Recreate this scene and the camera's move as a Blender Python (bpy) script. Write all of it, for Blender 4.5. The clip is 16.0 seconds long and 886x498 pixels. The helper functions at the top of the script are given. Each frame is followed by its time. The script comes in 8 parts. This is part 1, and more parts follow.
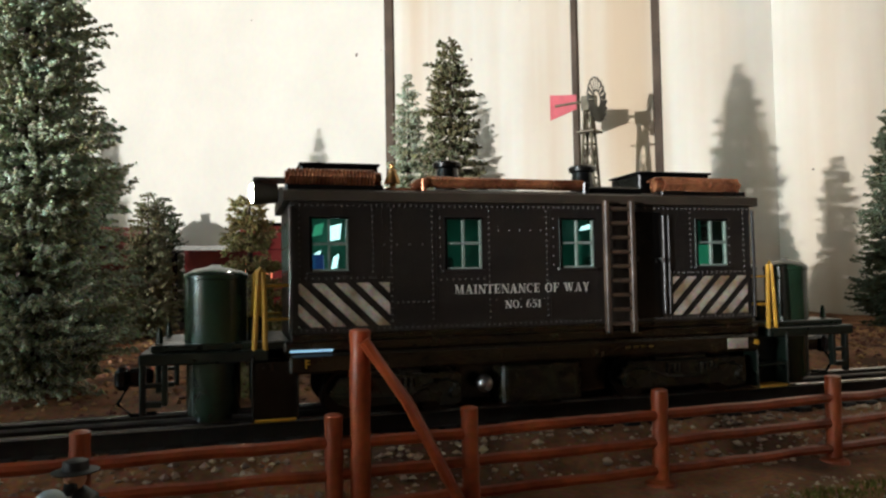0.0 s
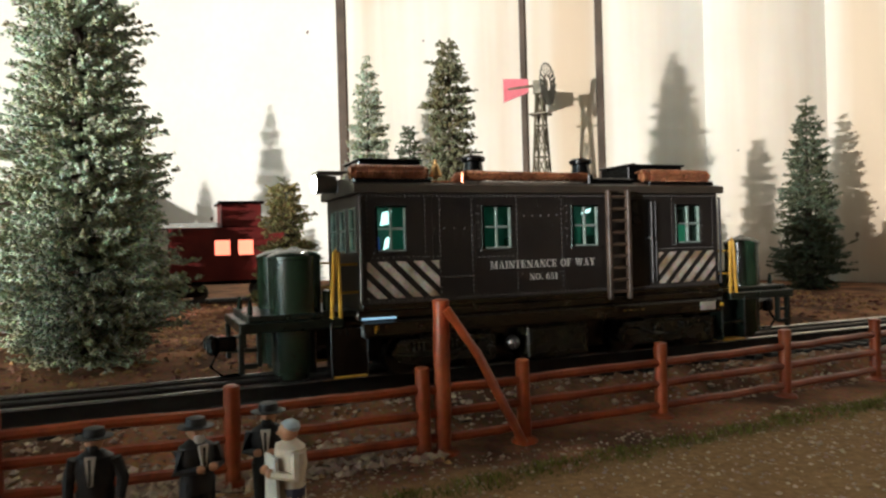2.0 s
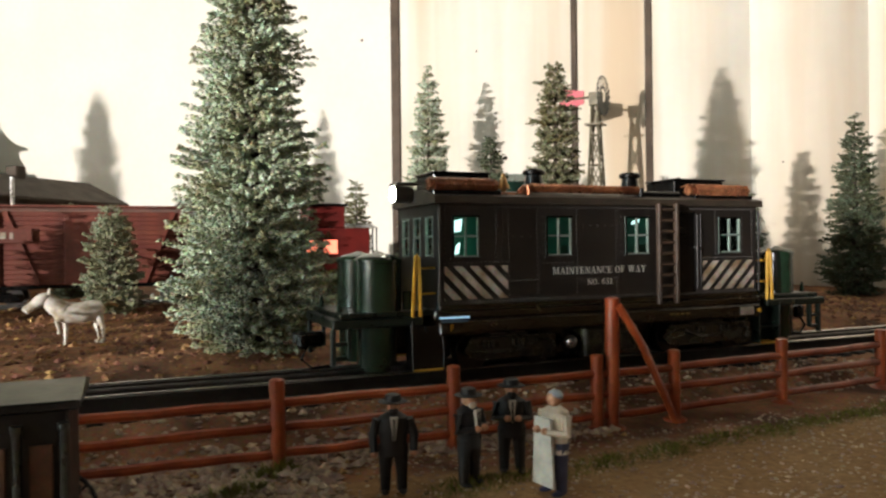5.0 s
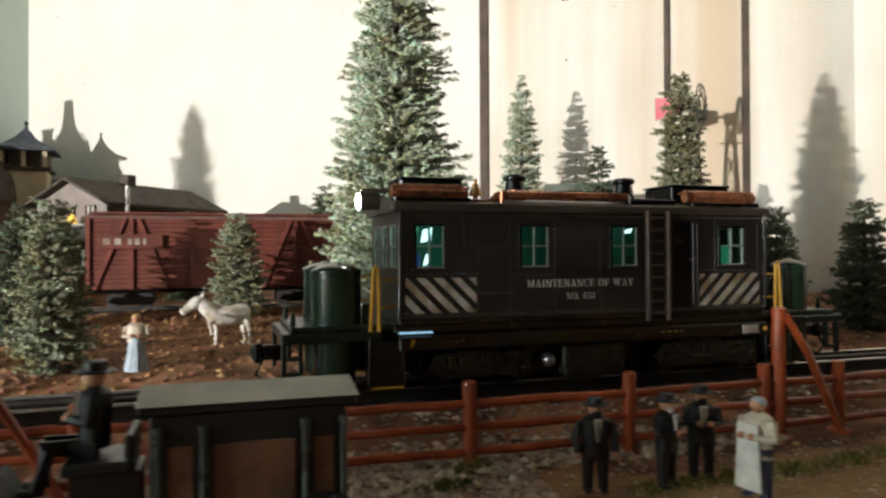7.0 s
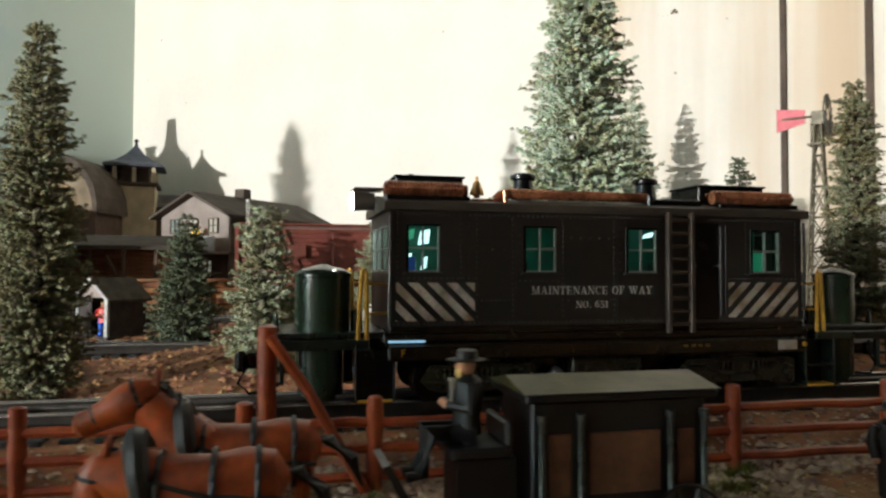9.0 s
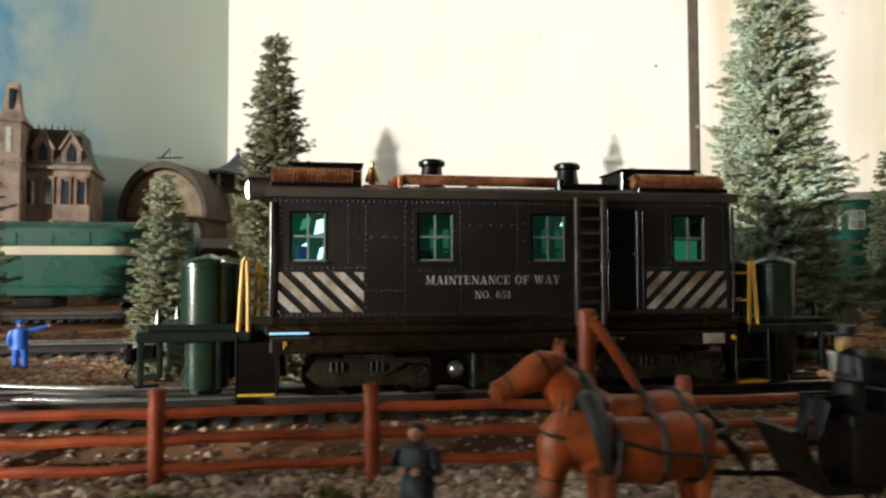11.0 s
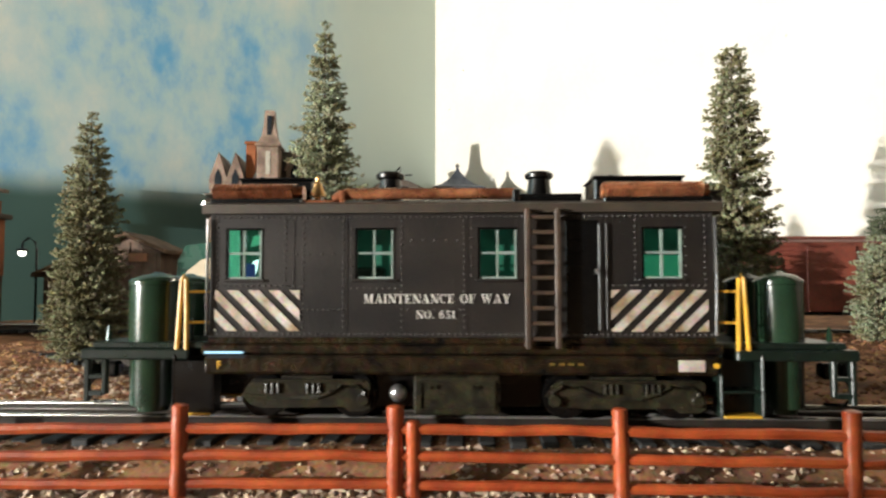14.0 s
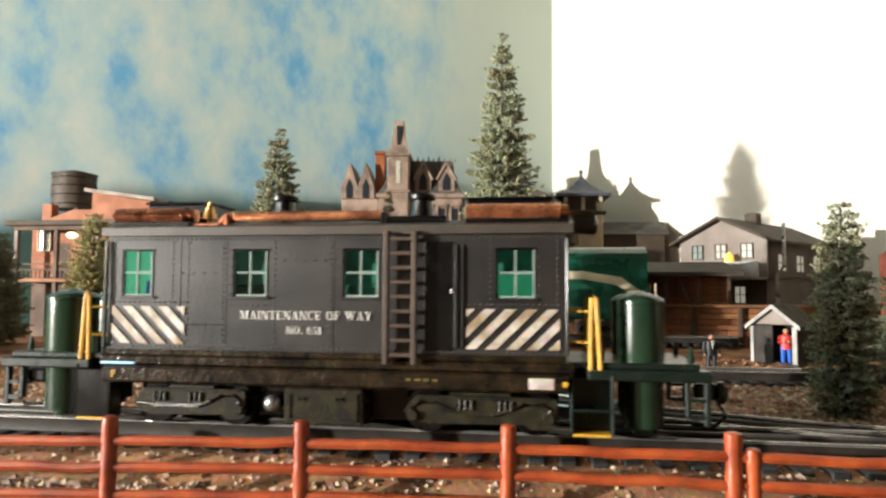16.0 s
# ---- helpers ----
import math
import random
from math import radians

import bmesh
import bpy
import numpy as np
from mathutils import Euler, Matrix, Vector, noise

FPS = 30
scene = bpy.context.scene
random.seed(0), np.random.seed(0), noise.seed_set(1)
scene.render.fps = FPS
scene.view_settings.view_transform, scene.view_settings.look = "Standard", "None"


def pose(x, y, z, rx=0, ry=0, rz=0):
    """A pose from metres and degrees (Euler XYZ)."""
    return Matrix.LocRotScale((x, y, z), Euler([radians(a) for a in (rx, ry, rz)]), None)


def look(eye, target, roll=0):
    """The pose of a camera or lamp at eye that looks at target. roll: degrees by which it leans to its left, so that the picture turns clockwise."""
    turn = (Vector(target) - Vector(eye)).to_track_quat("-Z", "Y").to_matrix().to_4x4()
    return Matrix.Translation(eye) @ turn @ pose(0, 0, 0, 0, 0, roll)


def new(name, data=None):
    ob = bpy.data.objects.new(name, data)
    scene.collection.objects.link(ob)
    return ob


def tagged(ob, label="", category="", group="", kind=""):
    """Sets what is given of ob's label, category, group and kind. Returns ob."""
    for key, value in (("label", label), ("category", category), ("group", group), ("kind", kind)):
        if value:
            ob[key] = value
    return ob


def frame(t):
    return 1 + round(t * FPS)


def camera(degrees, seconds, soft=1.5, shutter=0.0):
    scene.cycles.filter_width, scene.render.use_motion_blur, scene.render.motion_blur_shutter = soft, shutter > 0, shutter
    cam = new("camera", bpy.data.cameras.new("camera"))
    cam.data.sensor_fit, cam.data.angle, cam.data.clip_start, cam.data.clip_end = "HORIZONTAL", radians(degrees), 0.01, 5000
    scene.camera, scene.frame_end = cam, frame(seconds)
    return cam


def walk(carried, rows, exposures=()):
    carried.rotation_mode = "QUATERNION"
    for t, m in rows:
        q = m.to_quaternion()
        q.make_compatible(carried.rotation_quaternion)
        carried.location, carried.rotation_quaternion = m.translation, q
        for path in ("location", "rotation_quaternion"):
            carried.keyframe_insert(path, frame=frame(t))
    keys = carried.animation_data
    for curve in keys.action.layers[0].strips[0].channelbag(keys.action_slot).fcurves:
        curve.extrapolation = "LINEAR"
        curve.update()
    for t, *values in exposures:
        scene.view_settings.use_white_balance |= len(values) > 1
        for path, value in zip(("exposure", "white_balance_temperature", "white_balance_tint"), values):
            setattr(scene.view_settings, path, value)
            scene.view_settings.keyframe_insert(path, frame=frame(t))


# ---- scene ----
cam = camera(63.33, 16.0, soft=2.4, shutter=0.5)
PATH = (  # seconds, eye, pitch, heading, roll
    (0.0, 0.7170, -0.2726, 0.0532, 2.34, 15.92, -1.03),
    (0.5, 0.7175, -0.2727, 0.0541, 2.62, 16.35, -1.42),
    (1.0, 0.7161, -0.2708, 0.0539, 2.28, 16.60, -1.60),
    (1.5, 0.6826, -0.2841, 0.0562, -0.36, 20.41, -1.55),
    (2.0, 0.6494, -0.3082, 0.0582, -0.18, 22.26, -1.62),
    (2.5, 0.6317, -0.3289, 0.0651, -0.29, 24.11, -0.86),
    (3.0, 0.6064, -0.3347, 0.0688, 0.67, 24.18, -0.92),
    (3.5, 0.5955, -0.3350, 0.0655, 0.29, 24.44, -1.00),
    (6.0, 0.5391, -0.3194, 0.0615, -0.12, 20.19, -0.39),
    (6.5, 0.5311, -0.3231, 0.0635, 0.10, 19.38, -0.31),
    (7.0, 0.5068, -0.3201, 0.0632, 0.41, 17.47, -0.27),
    (7.5, 0.4812, -0.3120, 0.0589, 0.51, 16.44, -0.00),
    (8.0, 0.4663, -0.3067, 0.0578, 1.17, 15.20, -0.37),
    (10.5, 0.3544, -0.3012, 0.0527, 2.12, 10.27, 0.65),
    (11.0, 0.3301, -0.3015, 0.0500, 2.23, 8.87, -0.18),
    (11.5, 0.2905, -0.2895, 0.0463, 2.29, 6.37, 0.20),
    (12.0, 0.2629, -0.2854, 0.0470, 2.38, 5.19, 0.36),
    (12.5, 0.2290, -0.2821, 0.0437, 2.46, 3.58, 0.23),
    (13.0, 0.2011, -0.2829, 0.0495, 3.01, 1.90, 0.16),
    (13.5, 0.1662, -0.2863, 0.0543, 3.50, -0.60, -0.11),
    (14.0, 0.1439, -0.2887, 0.0523, 3.24, -2.22, -0.04),
    (14.5, 0.1290, -0.2954, 0.0526, 3.26, -3.37, -0.43),
    (15.0, 0.0958, -0.2964, 0.0523, 3.76, -5.87, -0.15),
    (15.5, 0.0670, -0.2913, 0.0516, 3.55, -7.93, 0.26),
    (16.0, 0.0592, -0.2950, 0.0580, 3.62, -9.18, 0.33),
)
walk(cam, [(t, Matrix.Translation((x, y, z)) @ pose(0, 0, 0, 0, 0, -h) @ pose(0, 0, 0, 90 + p) @ pose(0, 0, 0, 0, 0, r))
           for t, x, y, z, p, h, r in PATH],
     ((0.0, -0.25, 6100, 9), (1.0, -0.2, 6100, 9), (2.0, 0.0, 6250, 10), (3.5, 0.02, 6550, 12), (6.0, -0.05, 6450, 11), (8.0, -0.13, 6150, 9), (10.5, -0.15, 6300, 8), (12.0, 0.0, 6450, 8), (14.0, 0.15, 6550, 9), (16.0, 0.31, 6600, 9)))
# how far the locomotive stands along the track, second by second
LOCO = ((0.0, 0.7428), (3.5, 0.7432), (3.9, 0.7405), (4.5, 0.7220), (5.2, 0.6850), (6.0, 0.6447), (6.5, 0.6196), (7.0, 0.5937), (7.5, 0.5694), (8.0, 0.5449),
        (9.2, 0.4650), (10.5, 0.3565), (11.0, 0.3134), (11.5, 0.2688), (12.0, 0.2262), (12.5, 0.1810), (13.0, 0.1359), (13.5, 0.0890),
        (14.0, 0.0446), (14.5, 0.0), (15.0, -0.0437), (15.5, -0.0889), (16.0, -0.1335))

# ---- world, lamps ----
world = bpy.data.worlds.new("room_dark")
scene.world = world
world.use_nodes = True
world.node_tree.nodes["Background"].inputs[0].default_value = (1.0, 0.9, 0.75, 1)
world.node_tree.nodes["Background"].inputs[1].default_value = 0.005


def lamp(name, kind, energy, color, m, **more):
    data = bpy.data.lights.new(name, kind)
    data.energy, data.color = energy, color
    for key, value in more.items():
        if key == "size":
            data.size = value
        if key == "radius":
            data.shadow_soft_size = value
    ob = new(name, data)
    ob.matrix_world = m
    return ob


# a bare bulb low at the far end of the room, an unseen fill added at the layout's front edge, and the dim room light
# overhead
lamp("bulb_light", "POINT", 840, (1.0, 0.965, 0.925), pose(-2.65, -1.49, 0.28), radius=0.016)
lamp("front_fill", "POINT", 3.3, (1.0, 0.93, 0.85), pose(-0.36, -0.36, 0.27), radius=0.03)
lamp("room_light", "AREA", 0.13, (1.0, 0.92, 0.80), look((0.1, -0.7, 1.45), (0.3, 0.1, 0)), size=0.7)

# ---- materials ----


def material(name, color, rough=0.6, metal=0.0, vary=0.25, scale=60.0, fine=600.0, bump=0.2, tint=None,
             mode="none", emit=0.0, emit_color=None, spec=0.5, patch=0.0):
    """A painted or natural surface: broad stains, fine grain, and relief, all in object space."""
    mat = bpy.data.materials.new(name)
    mat.use_nodes = True
    nt = mat.node_tree
    n, link = nt.nodes, nt.links.new
    bsdf = n["Principled BSDF"]
    bsdf.inputs["Roughness"].default_value = rough
    bsdf.inputs["Metallic"].default_value = metal
    bsdf.inputs["Specular IOR Level"].default_value = spec
    tc = n.new("ShaderNodeTexCoord")
    big, small = n.new("ShaderNodeTexNoise"), n.new("ShaderNodeTexNoise")
    for tex, s, d in ((big, scale, 4), (small, fine, 3)):
        tex.inputs["Scale"].default_value = s
        tex.inputs["Detail"].default_value = d
        link(tc.outputs["Object"], tex.inputs["Vector"])
    ramp = n.new("ShaderNodeMapRange")
    ramp.inputs["From Min"].default_value, ramp.inputs["From Max"].default_value = 0.35, 0.65
    link(big.outputs["Fac"], ramp.inputs["Value"])
    mix = n.new("ShaderNodeMix")
    mix.data_type = "RGBA"
    c = Vector(color)
    second = Vector(tint) if tint else c * (1 - vary)
    mix.inputs["A"].default_value = (*(c * (1 + vary * 0.5)), 1)
    mix.inputs["B"].default_value = (*second, 1)
    link(ramp.outputs["Result"], mix.inputs["Factor"])
    out = mix.outputs["Result"]
    grain = n.new("ShaderNodeMix")
    grain.data_type, grain.blend_type = "RGBA", "MULTIPLY"
    grain.inputs["Factor"].default_value = min(1.0, vary * 1.6)
    link(out, grain.inputs["A"])
    link(small.outputs["Color"], grain.inputs["B"])
    hsv = n.new("ShaderNodeHueSaturation")
    link(grain.outputs["Result"], hsv.inputs["Color"])
    hsv.inputs["Value"].default_value = 1 + vary * 0.7
    if mode in ("island", "object"):
        src = n.new("ShaderNodeNewGeometry") if mode == "island" else n.new("ShaderNodeObjectInfo")
        val = n.new("ShaderNodeMapRange")
        val.inputs["To Min"].default_value, val.inputs["To Max"].default_value = 1 - patch * 0.7, 1 + patch
        link(src.outputs["Random Per Island" if mode == "island" else "Random"], val.inputs["Value"])
        link(val.outputs["Result"], hsv.inputs["Value"])
        hue = n.new("ShaderNodeMapRange")
        hue.inputs["To Min"].default_value, hue.inputs["To Max"].default_value = 0.5 - patch * 0.04, 0.5 + patch * 0.04
        link(src.outputs["Random Per Island" if mode == "island" else "Random"], hue.inputs["Value"])
        link(hue.outputs["Result"], hsv.inputs["Hue"])
    link(hsv.outputs["Color"], bsdf.inputs["Base Color"])
    rr = n.new("ShaderNodeMapRange")
    rr.inputs["To Min"].default_value, rr.inputs["To Max"].default_value = max(0.03, rough - 0.15), min(1, rough + 0.12)
    link(big.outputs["Fac"], rr.inputs["Value"])
    link(rr.outputs["Result"], bsdf.inputs["Roughness"])
    if bump:
        b = n.new("ShaderNodeBump")
        b.inputs["Strength"].default_value = bump
        b.inputs["Distance"].default_value = 0.0006
        link(small.outputs["Fac"], b.inputs["Height"])
        link(b.outputs["Normal"], bsdf.inputs["Normal"])
    if emit:
        bsdf.inputs["Emission Color"].default_value = (*(emit_color or color), 1)
        bsdf.inputs["Emission Strength"].default_value = emit
    return mat


def glass(name, color, rough=0.05):
    mat = bpy.data.materials.new(name)
    mat.use_nodes = True
    n, link = mat.node_tree.nodes, mat.node_tree.links.new
    n.remove(n["Principled BSDF"])
    tr, gl, mx = n.new("ShaderNodeBsdfTransparent"), n.new("ShaderNodeBsdfGlossy"), n.new("ShaderNodeMixShader")
    tr.inputs["Color"].default_value = (*color, 1)
    gl.inputs["Roughness"].default_value = rough
    fr = n.new("ShaderNodeFresnel")
    fr.inputs["IOR"].default_value = 1.5
    link(fr.outputs["Fac"], mx.inputs["Fac"])
    link(tr.outputs["BSDF"], mx.inputs[1])
    link(gl.outputs["BSDF"], mx.inputs[2])
    link(mx.outputs["Shader"], n["Material Output"].inputs["Surface"])
    return mat


M = {}
M["loco_black"] = material("loco_black", (0.0085, 0.0080, 0.0080), 0.40, vary=0.4, scale=38, fine=700, bump=0.16, tint=(0.0165, 0.0120, 0.0090), spec=0.65)
M["loco_grime"] = material("loco_grime", (0.0030, 0.0028, 0.0025), 0.24, vary=0.7, scale=120, fine=420, tint=(0.030, 0.018, 0.0075), bump=0.7)
M["truck"] = material("truck_olive", (0.027, 0.024, 0.013), 0.30, vary=0.5, scale=160, fine=700, tint=(0.008, 0.007, 0.005), bump=0.25)
M["deep_black"] = material("deep_black", (0.0022, 0.0022, 0.0022), 0.26, vary=0.2, bump=0.1)
M["roof_brown"] = material("roof_brown", (0.046, 0.035, 0.024), 0.5, vary=0.3, scale=80, bump=0.15)
M["copper"] = material("copper", (0.78, 0.32, 0.15), 0.28, metal=0.70, vary=0.4, scale=120, fine=900, tint=(0.24, 0.08, 0.04), bump=0.1)
M["brass"] = material("brass", (0.55, 0.33, 0.13), 0.35, metal=0.9, vary=0.3, bump=0.05)
M["green_tank"] = material("green_tank", (0.013, 0.032, 0.017), 0.20, vary=0.25, scale=70, fine=700, bump=0.06)
M["green_deck"] = material("green_deck", (0.007, 0.014, 0.010), 0.32, vary=0.35, scale=140, bump=0.15)
M["stencil_dim"] = material("stencil_dim", (0.16, 0.095, 0.012), 0.5, vary=0.5, scale=400, bump=0.0)
M["yellow"] = material("yellow_rail", (0.62, 0.34, 0.03), 0.45, vary=0.2, scale=120, bump=0.08)
M["white_paint"] = material("white_paint", (0.54, 0.49, 0.43), 0.6, vary=0.45, scale=75, fine=800, tint=(0.27, 0.19, 0.11), bump=0.1)
M["letter"] = material("letter_white", (0.56, 0.53, 0.48), 0.6, vary=0.2, scale=300, bump=0.0)
M["steel"] = material("steel", (0.50, 0.49, 0.47), 0.3, metal=0.9, vary=0.2, bump=0.06)
M["rail_dark"] = material("rail_dark", (0.12, 0.11, 0.10), 0.42, metal=0.6, vary=0.35, scale=90, bump=0.1)
M["tie"] = material("tie_black", (0.011, 0.010, 0.009), 0.7, vary=0.4, scale=150, bump=0.3, mode="object", patch=0.3)
M["interior"] = material("interior_green", (0.02, 0.13, 0.08), 0.6, vary=0.3, scale=90, bump=0.05)
M["white_glow"] = material("white_glow", (0.35, 0.5, 0.47), 0.5, vary=0.0, bump=0, emit=2.2, emit_color=(0.80, 0.95, 1.0))
# the cab's inside light, put into the lining as green emission
M["lining_glow"] = material("lining_glow", (0.025, 0.13, 0.085), 0.5, vary=0.1, bump=0, emit=0.16, emit_color=(0.06, 0.72, 0.42))
# emission on the end lining and low panel stands in for cab light
M["mint_glow"] = material("mint_glow", (0.25, 0.55, 0.40), 0.5, vary=0.3, scale=90, bump=0, emit=0.30, emit_color=(0.22, 1.0, 0.58))
M["low_glow"] = material("low_glow", (0.12, 0.45, 0.28), 0.5, vary=0.3, scale=90, bump=0, emit=0.14, emit_color=(0.12, 1.0, 0.55))
# uneven emission, so that the lining looks patchily lit
glow = M["lining_glow"].node_tree
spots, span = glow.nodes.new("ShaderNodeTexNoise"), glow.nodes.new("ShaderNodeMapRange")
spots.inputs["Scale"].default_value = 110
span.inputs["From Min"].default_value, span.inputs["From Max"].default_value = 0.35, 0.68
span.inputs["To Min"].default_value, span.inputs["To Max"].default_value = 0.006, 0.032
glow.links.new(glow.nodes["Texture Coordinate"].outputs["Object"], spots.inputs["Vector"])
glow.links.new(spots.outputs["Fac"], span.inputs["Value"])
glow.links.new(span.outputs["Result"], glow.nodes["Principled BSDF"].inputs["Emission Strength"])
M["headlight"] = material("headlight_glow", (1, 1, 0.9), 0.4, vary=0, bump=0, emit=70.0, emit_color=(1.0, 0.98, 0.80))
M["window_glass"] = glass("window_glass", (0.80, 0.95, 0.90))
M["edge_glint"] = material("blue_glint", (0.3, 0.6, 0.8), 0.4, vary=0.1, bump=0, emit=0.7, emit_color=(0.45, 0.75, 1.0))
M["fence"] = material("fence_plastic", (0.36, 0.072, 0.020), 0.38, vary=0.35, scale=70, fine=500, tint=(0.22, 0.033, 0.008), bump=0.25)
M["bark"] = material("bark", (0.07, 0.045, 0.03), 0.9, vary=0.4, bump=0.5)
for nm, col in (("blue", (0.66, 0.78, 0.60)), ("olive", (0.31, 0.32, 0.20)), ("grey", (0.40, 0.44, 0.30)), ("deep", (0.17, 0.21, 0.14)), ("gold", (0.48, 0.45, 0.22))):
    M["leaf_" + nm] = material("foliage_" + nm, col, 0.9, vary=0.45, scale=55, fine=500, bump=0.3, mode="island", patch=0.34, spec=0.1,
                               tint=tuple(c * k for c, k in zip(col, (0.75, 0.62, 0.45))))
M["rock"] = material("gravel", (0.54, 0.39, 0.28), 0.85, vary=0.3, scale=300, bump=0.3, mode="island", patch=0.5)
M["leaflitter"] = material("litter", (0.42, 0.20, 0.095), 0.85, vary=0.4, scale=300, bump=0.3, mode="island", patch=0.8)
M["grass"] = material("grass", (0.20, 0.19, 0.045), 0.9, vary=0.3, scale=200, bump=0.1, mode="island", patch=0.5, spec=0.1)


def ground_material():
    mat = material("dirt", (0.38, 0.185, 0.092), 0.95, vary=0.5, scale=26, fine=420, tint=(0.13, 0.066, 0.038), bump=0.9, spec=0.15)
    nt = mat.node_tree
    n, link = nt.nodes, nt.links.new
    bsdf = n["Principled BSDF"]
    old = bsdf.inputs["Base Color"].links[0].from_socket
    geo, sep = n.new("ShaderNodeNewGeometry"), n.new("ShaderNodeSeparateXYZ")
    link(geo.outputs["Position"], sep.inputs["Vector"])
    wob = n.new("ShaderNodeTexNoise")
    wob.inputs["Scale"].default_value = 22
    link(geo.outputs["Position"], wob.inputs["Vector"])
    add = n.new("ShaderNodeMath")
    add.operation = "MULTIPLY_ADD"
    add.inputs[1].default_value = 0.05
    link(wob.outputs["Fac"], add.inputs[0])
    link(sep.outputs["Y"], add.inputs[2])
    road = n.new("ShaderNodeMapRange")   # the trodden dirt road in front of the fence
    road.inputs["From Min"].default_value, road.inputs["From Max"].default_value = -0.048, -0.062
    link(add.outputs[0], road.inputs["Value"])
    tan = n.new("ShaderNodeMix")
    tan.data_type = "RGBA"
    speck = n.new("ShaderNodeTexNoise")
    speck.inputs["Scale"].default_value, speck.inputs["Detail"].default_value = 350, 5
    link(geo.outputs["Position"], speck.inputs["Vector"])
    link(speck.outputs["Fac"], tan.inputs["Factor"])
    tan.inputs["A"].default_value, tan.inputs["B"].default_value = (0.12, 0.06, 0.026, 1), (0.50, 0.31, 0.14, 1)
    m1 = n.new("ShaderNodeMix")
    m1.data_type = "RGBA"
    link(road.outputs["Result"], m1.inputs["Factor"])
    link(old, m1.inputs["A"])
    link(tan.outputs["Result"], m1.inputs["B"])
    link(m1.outputs["Result"], bsdf.inputs["Base Color"])
    return mat


def sky_wall_material():
    """Pale blue-green paint with sponged white and deep blue clouds, and dark green along the foot."""
    mat = material("sky_paint", (0.40, 0.54, 0.50), 0.75, vary=0.1, scale=3, fine=60, bump=0.15)
    nt = mat.node_tree
    n, link = nt.nodes, nt.links.new
    bsdf = n["Principled BSDF"]
    tc, mp = n.new("ShaderNodeTexCoord"), n.new("ShaderNodeMapping")
    mp.inputs["Scale"].default_value = (5.0, 5.0, 3.4)
    mp.inputs["Rotation"].default_value = (0.35, 0.2, 0)
    link(tc.outputs["Object"], mp.inputs["Vector"])
    cloud = n.new("ShaderNodeTexNoise")
    cloud.inputs["Scale"].default_value, cloud.inputs["Detail"].default_value = 1.7, 6
    cloud.inputs["Roughness"].default_value = 0.60
    link(mp.outputs["Vector"], cloud.inputs["Vector"])
    ramp = n.new("ShaderNodeValToRGB")
    e = ramp.color_ramp.elements
    e[0].position, e[0].color = 0.33, (0.17, 0.50, 0.82, 1)
    e[1].position, e[1].color = 0.68, (0.74, 0.84, 0.79, 1)
    mid = e.new(0.49)
    mid.color = (0.50, 0.73, 0.78, 1)
    link(cloud.outputs["Fac"], ramp.inputs["Fac"])
    sep = n.new("ShaderNodeSeparateXYZ")
    link(tc.outputs["Object"], sep.inputs["Vector"])
    pale = n.new("ShaderNodeMapRange")   # plain pale paint towards the corner
    pale.interpolation_type = "SMOOTHSTEP"
    pale.inputs["From Min"].default_value, pale.inputs["From Max"].default_value = 0.62, 0.22
    link(sep.outputs["X"], pale.inputs["Value"])
    m1 = n.new("ShaderNodeMix")
    m1.data_type = "RGBA"
    link(pale.outputs["Result"], m1.inputs["Factor"])
    link(ramp.outputs["Color"], m1.inputs["A"])
    m1.inputs["B"].default_value = (0.53, 0.63, 0.57, 1)
    wob = n.new("ShaderNodeTexNoise")
    wob.inputs["Scale"].default_value = 4
    link(tc.outputs["Object"], wob.inputs["Vector"])
    add = n.new("ShaderNodeMath")
    add.operation = "MULTIPLY_ADD"
    add.inputs[1].default_value = 0.05
    link(wob.outputs["Fac"], add.inputs[0])
    link(sep.outputs["Z"], add.inputs[2])
    dark_foot = n.new("ShaderNodeMapRange")
    dark_foot.interpolation_type = "SMOOTHSTEP"
    dark_foot.inputs["From Min"].default_value, dark_foot.inputs["From Max"].default_value = 0.315, 0.255
    fall = n.new("ShaderNodeMapRange")   # the dark green drops away far from the corner
    fall.interpolation_type = "SMOOTHSTEP"
    fall.inputs["From Min"].default_value, fall.inputs["From Max"].default_value = 1.12, 1.42
    fall.inputs["To Max"].default_value = 0.11
    link(sep.outputs["X"], fall.inputs["Value"])
    drop = n.new("ShaderNodeMath")
    link(add.outputs[0], drop.inputs[0])
    link(fall.outputs["Result"], drop.inputs[1])
    link(drop.outputs[0], dark_foot.inputs["Value"])
    m2 = n.new("ShaderNodeMix")
    m2.data_type = "RGBA"
    link(dark_foot.outputs["Result"], m2.inputs["Factor"])
    link(m1.outputs["Result"], m2.inputs["A"])
    m2.inputs["B"].default_value = (0.055, 0.125, 0.110, 1)
    link(m2.outputs["Result"], bsdf.inputs["Base Color"])
    return mat


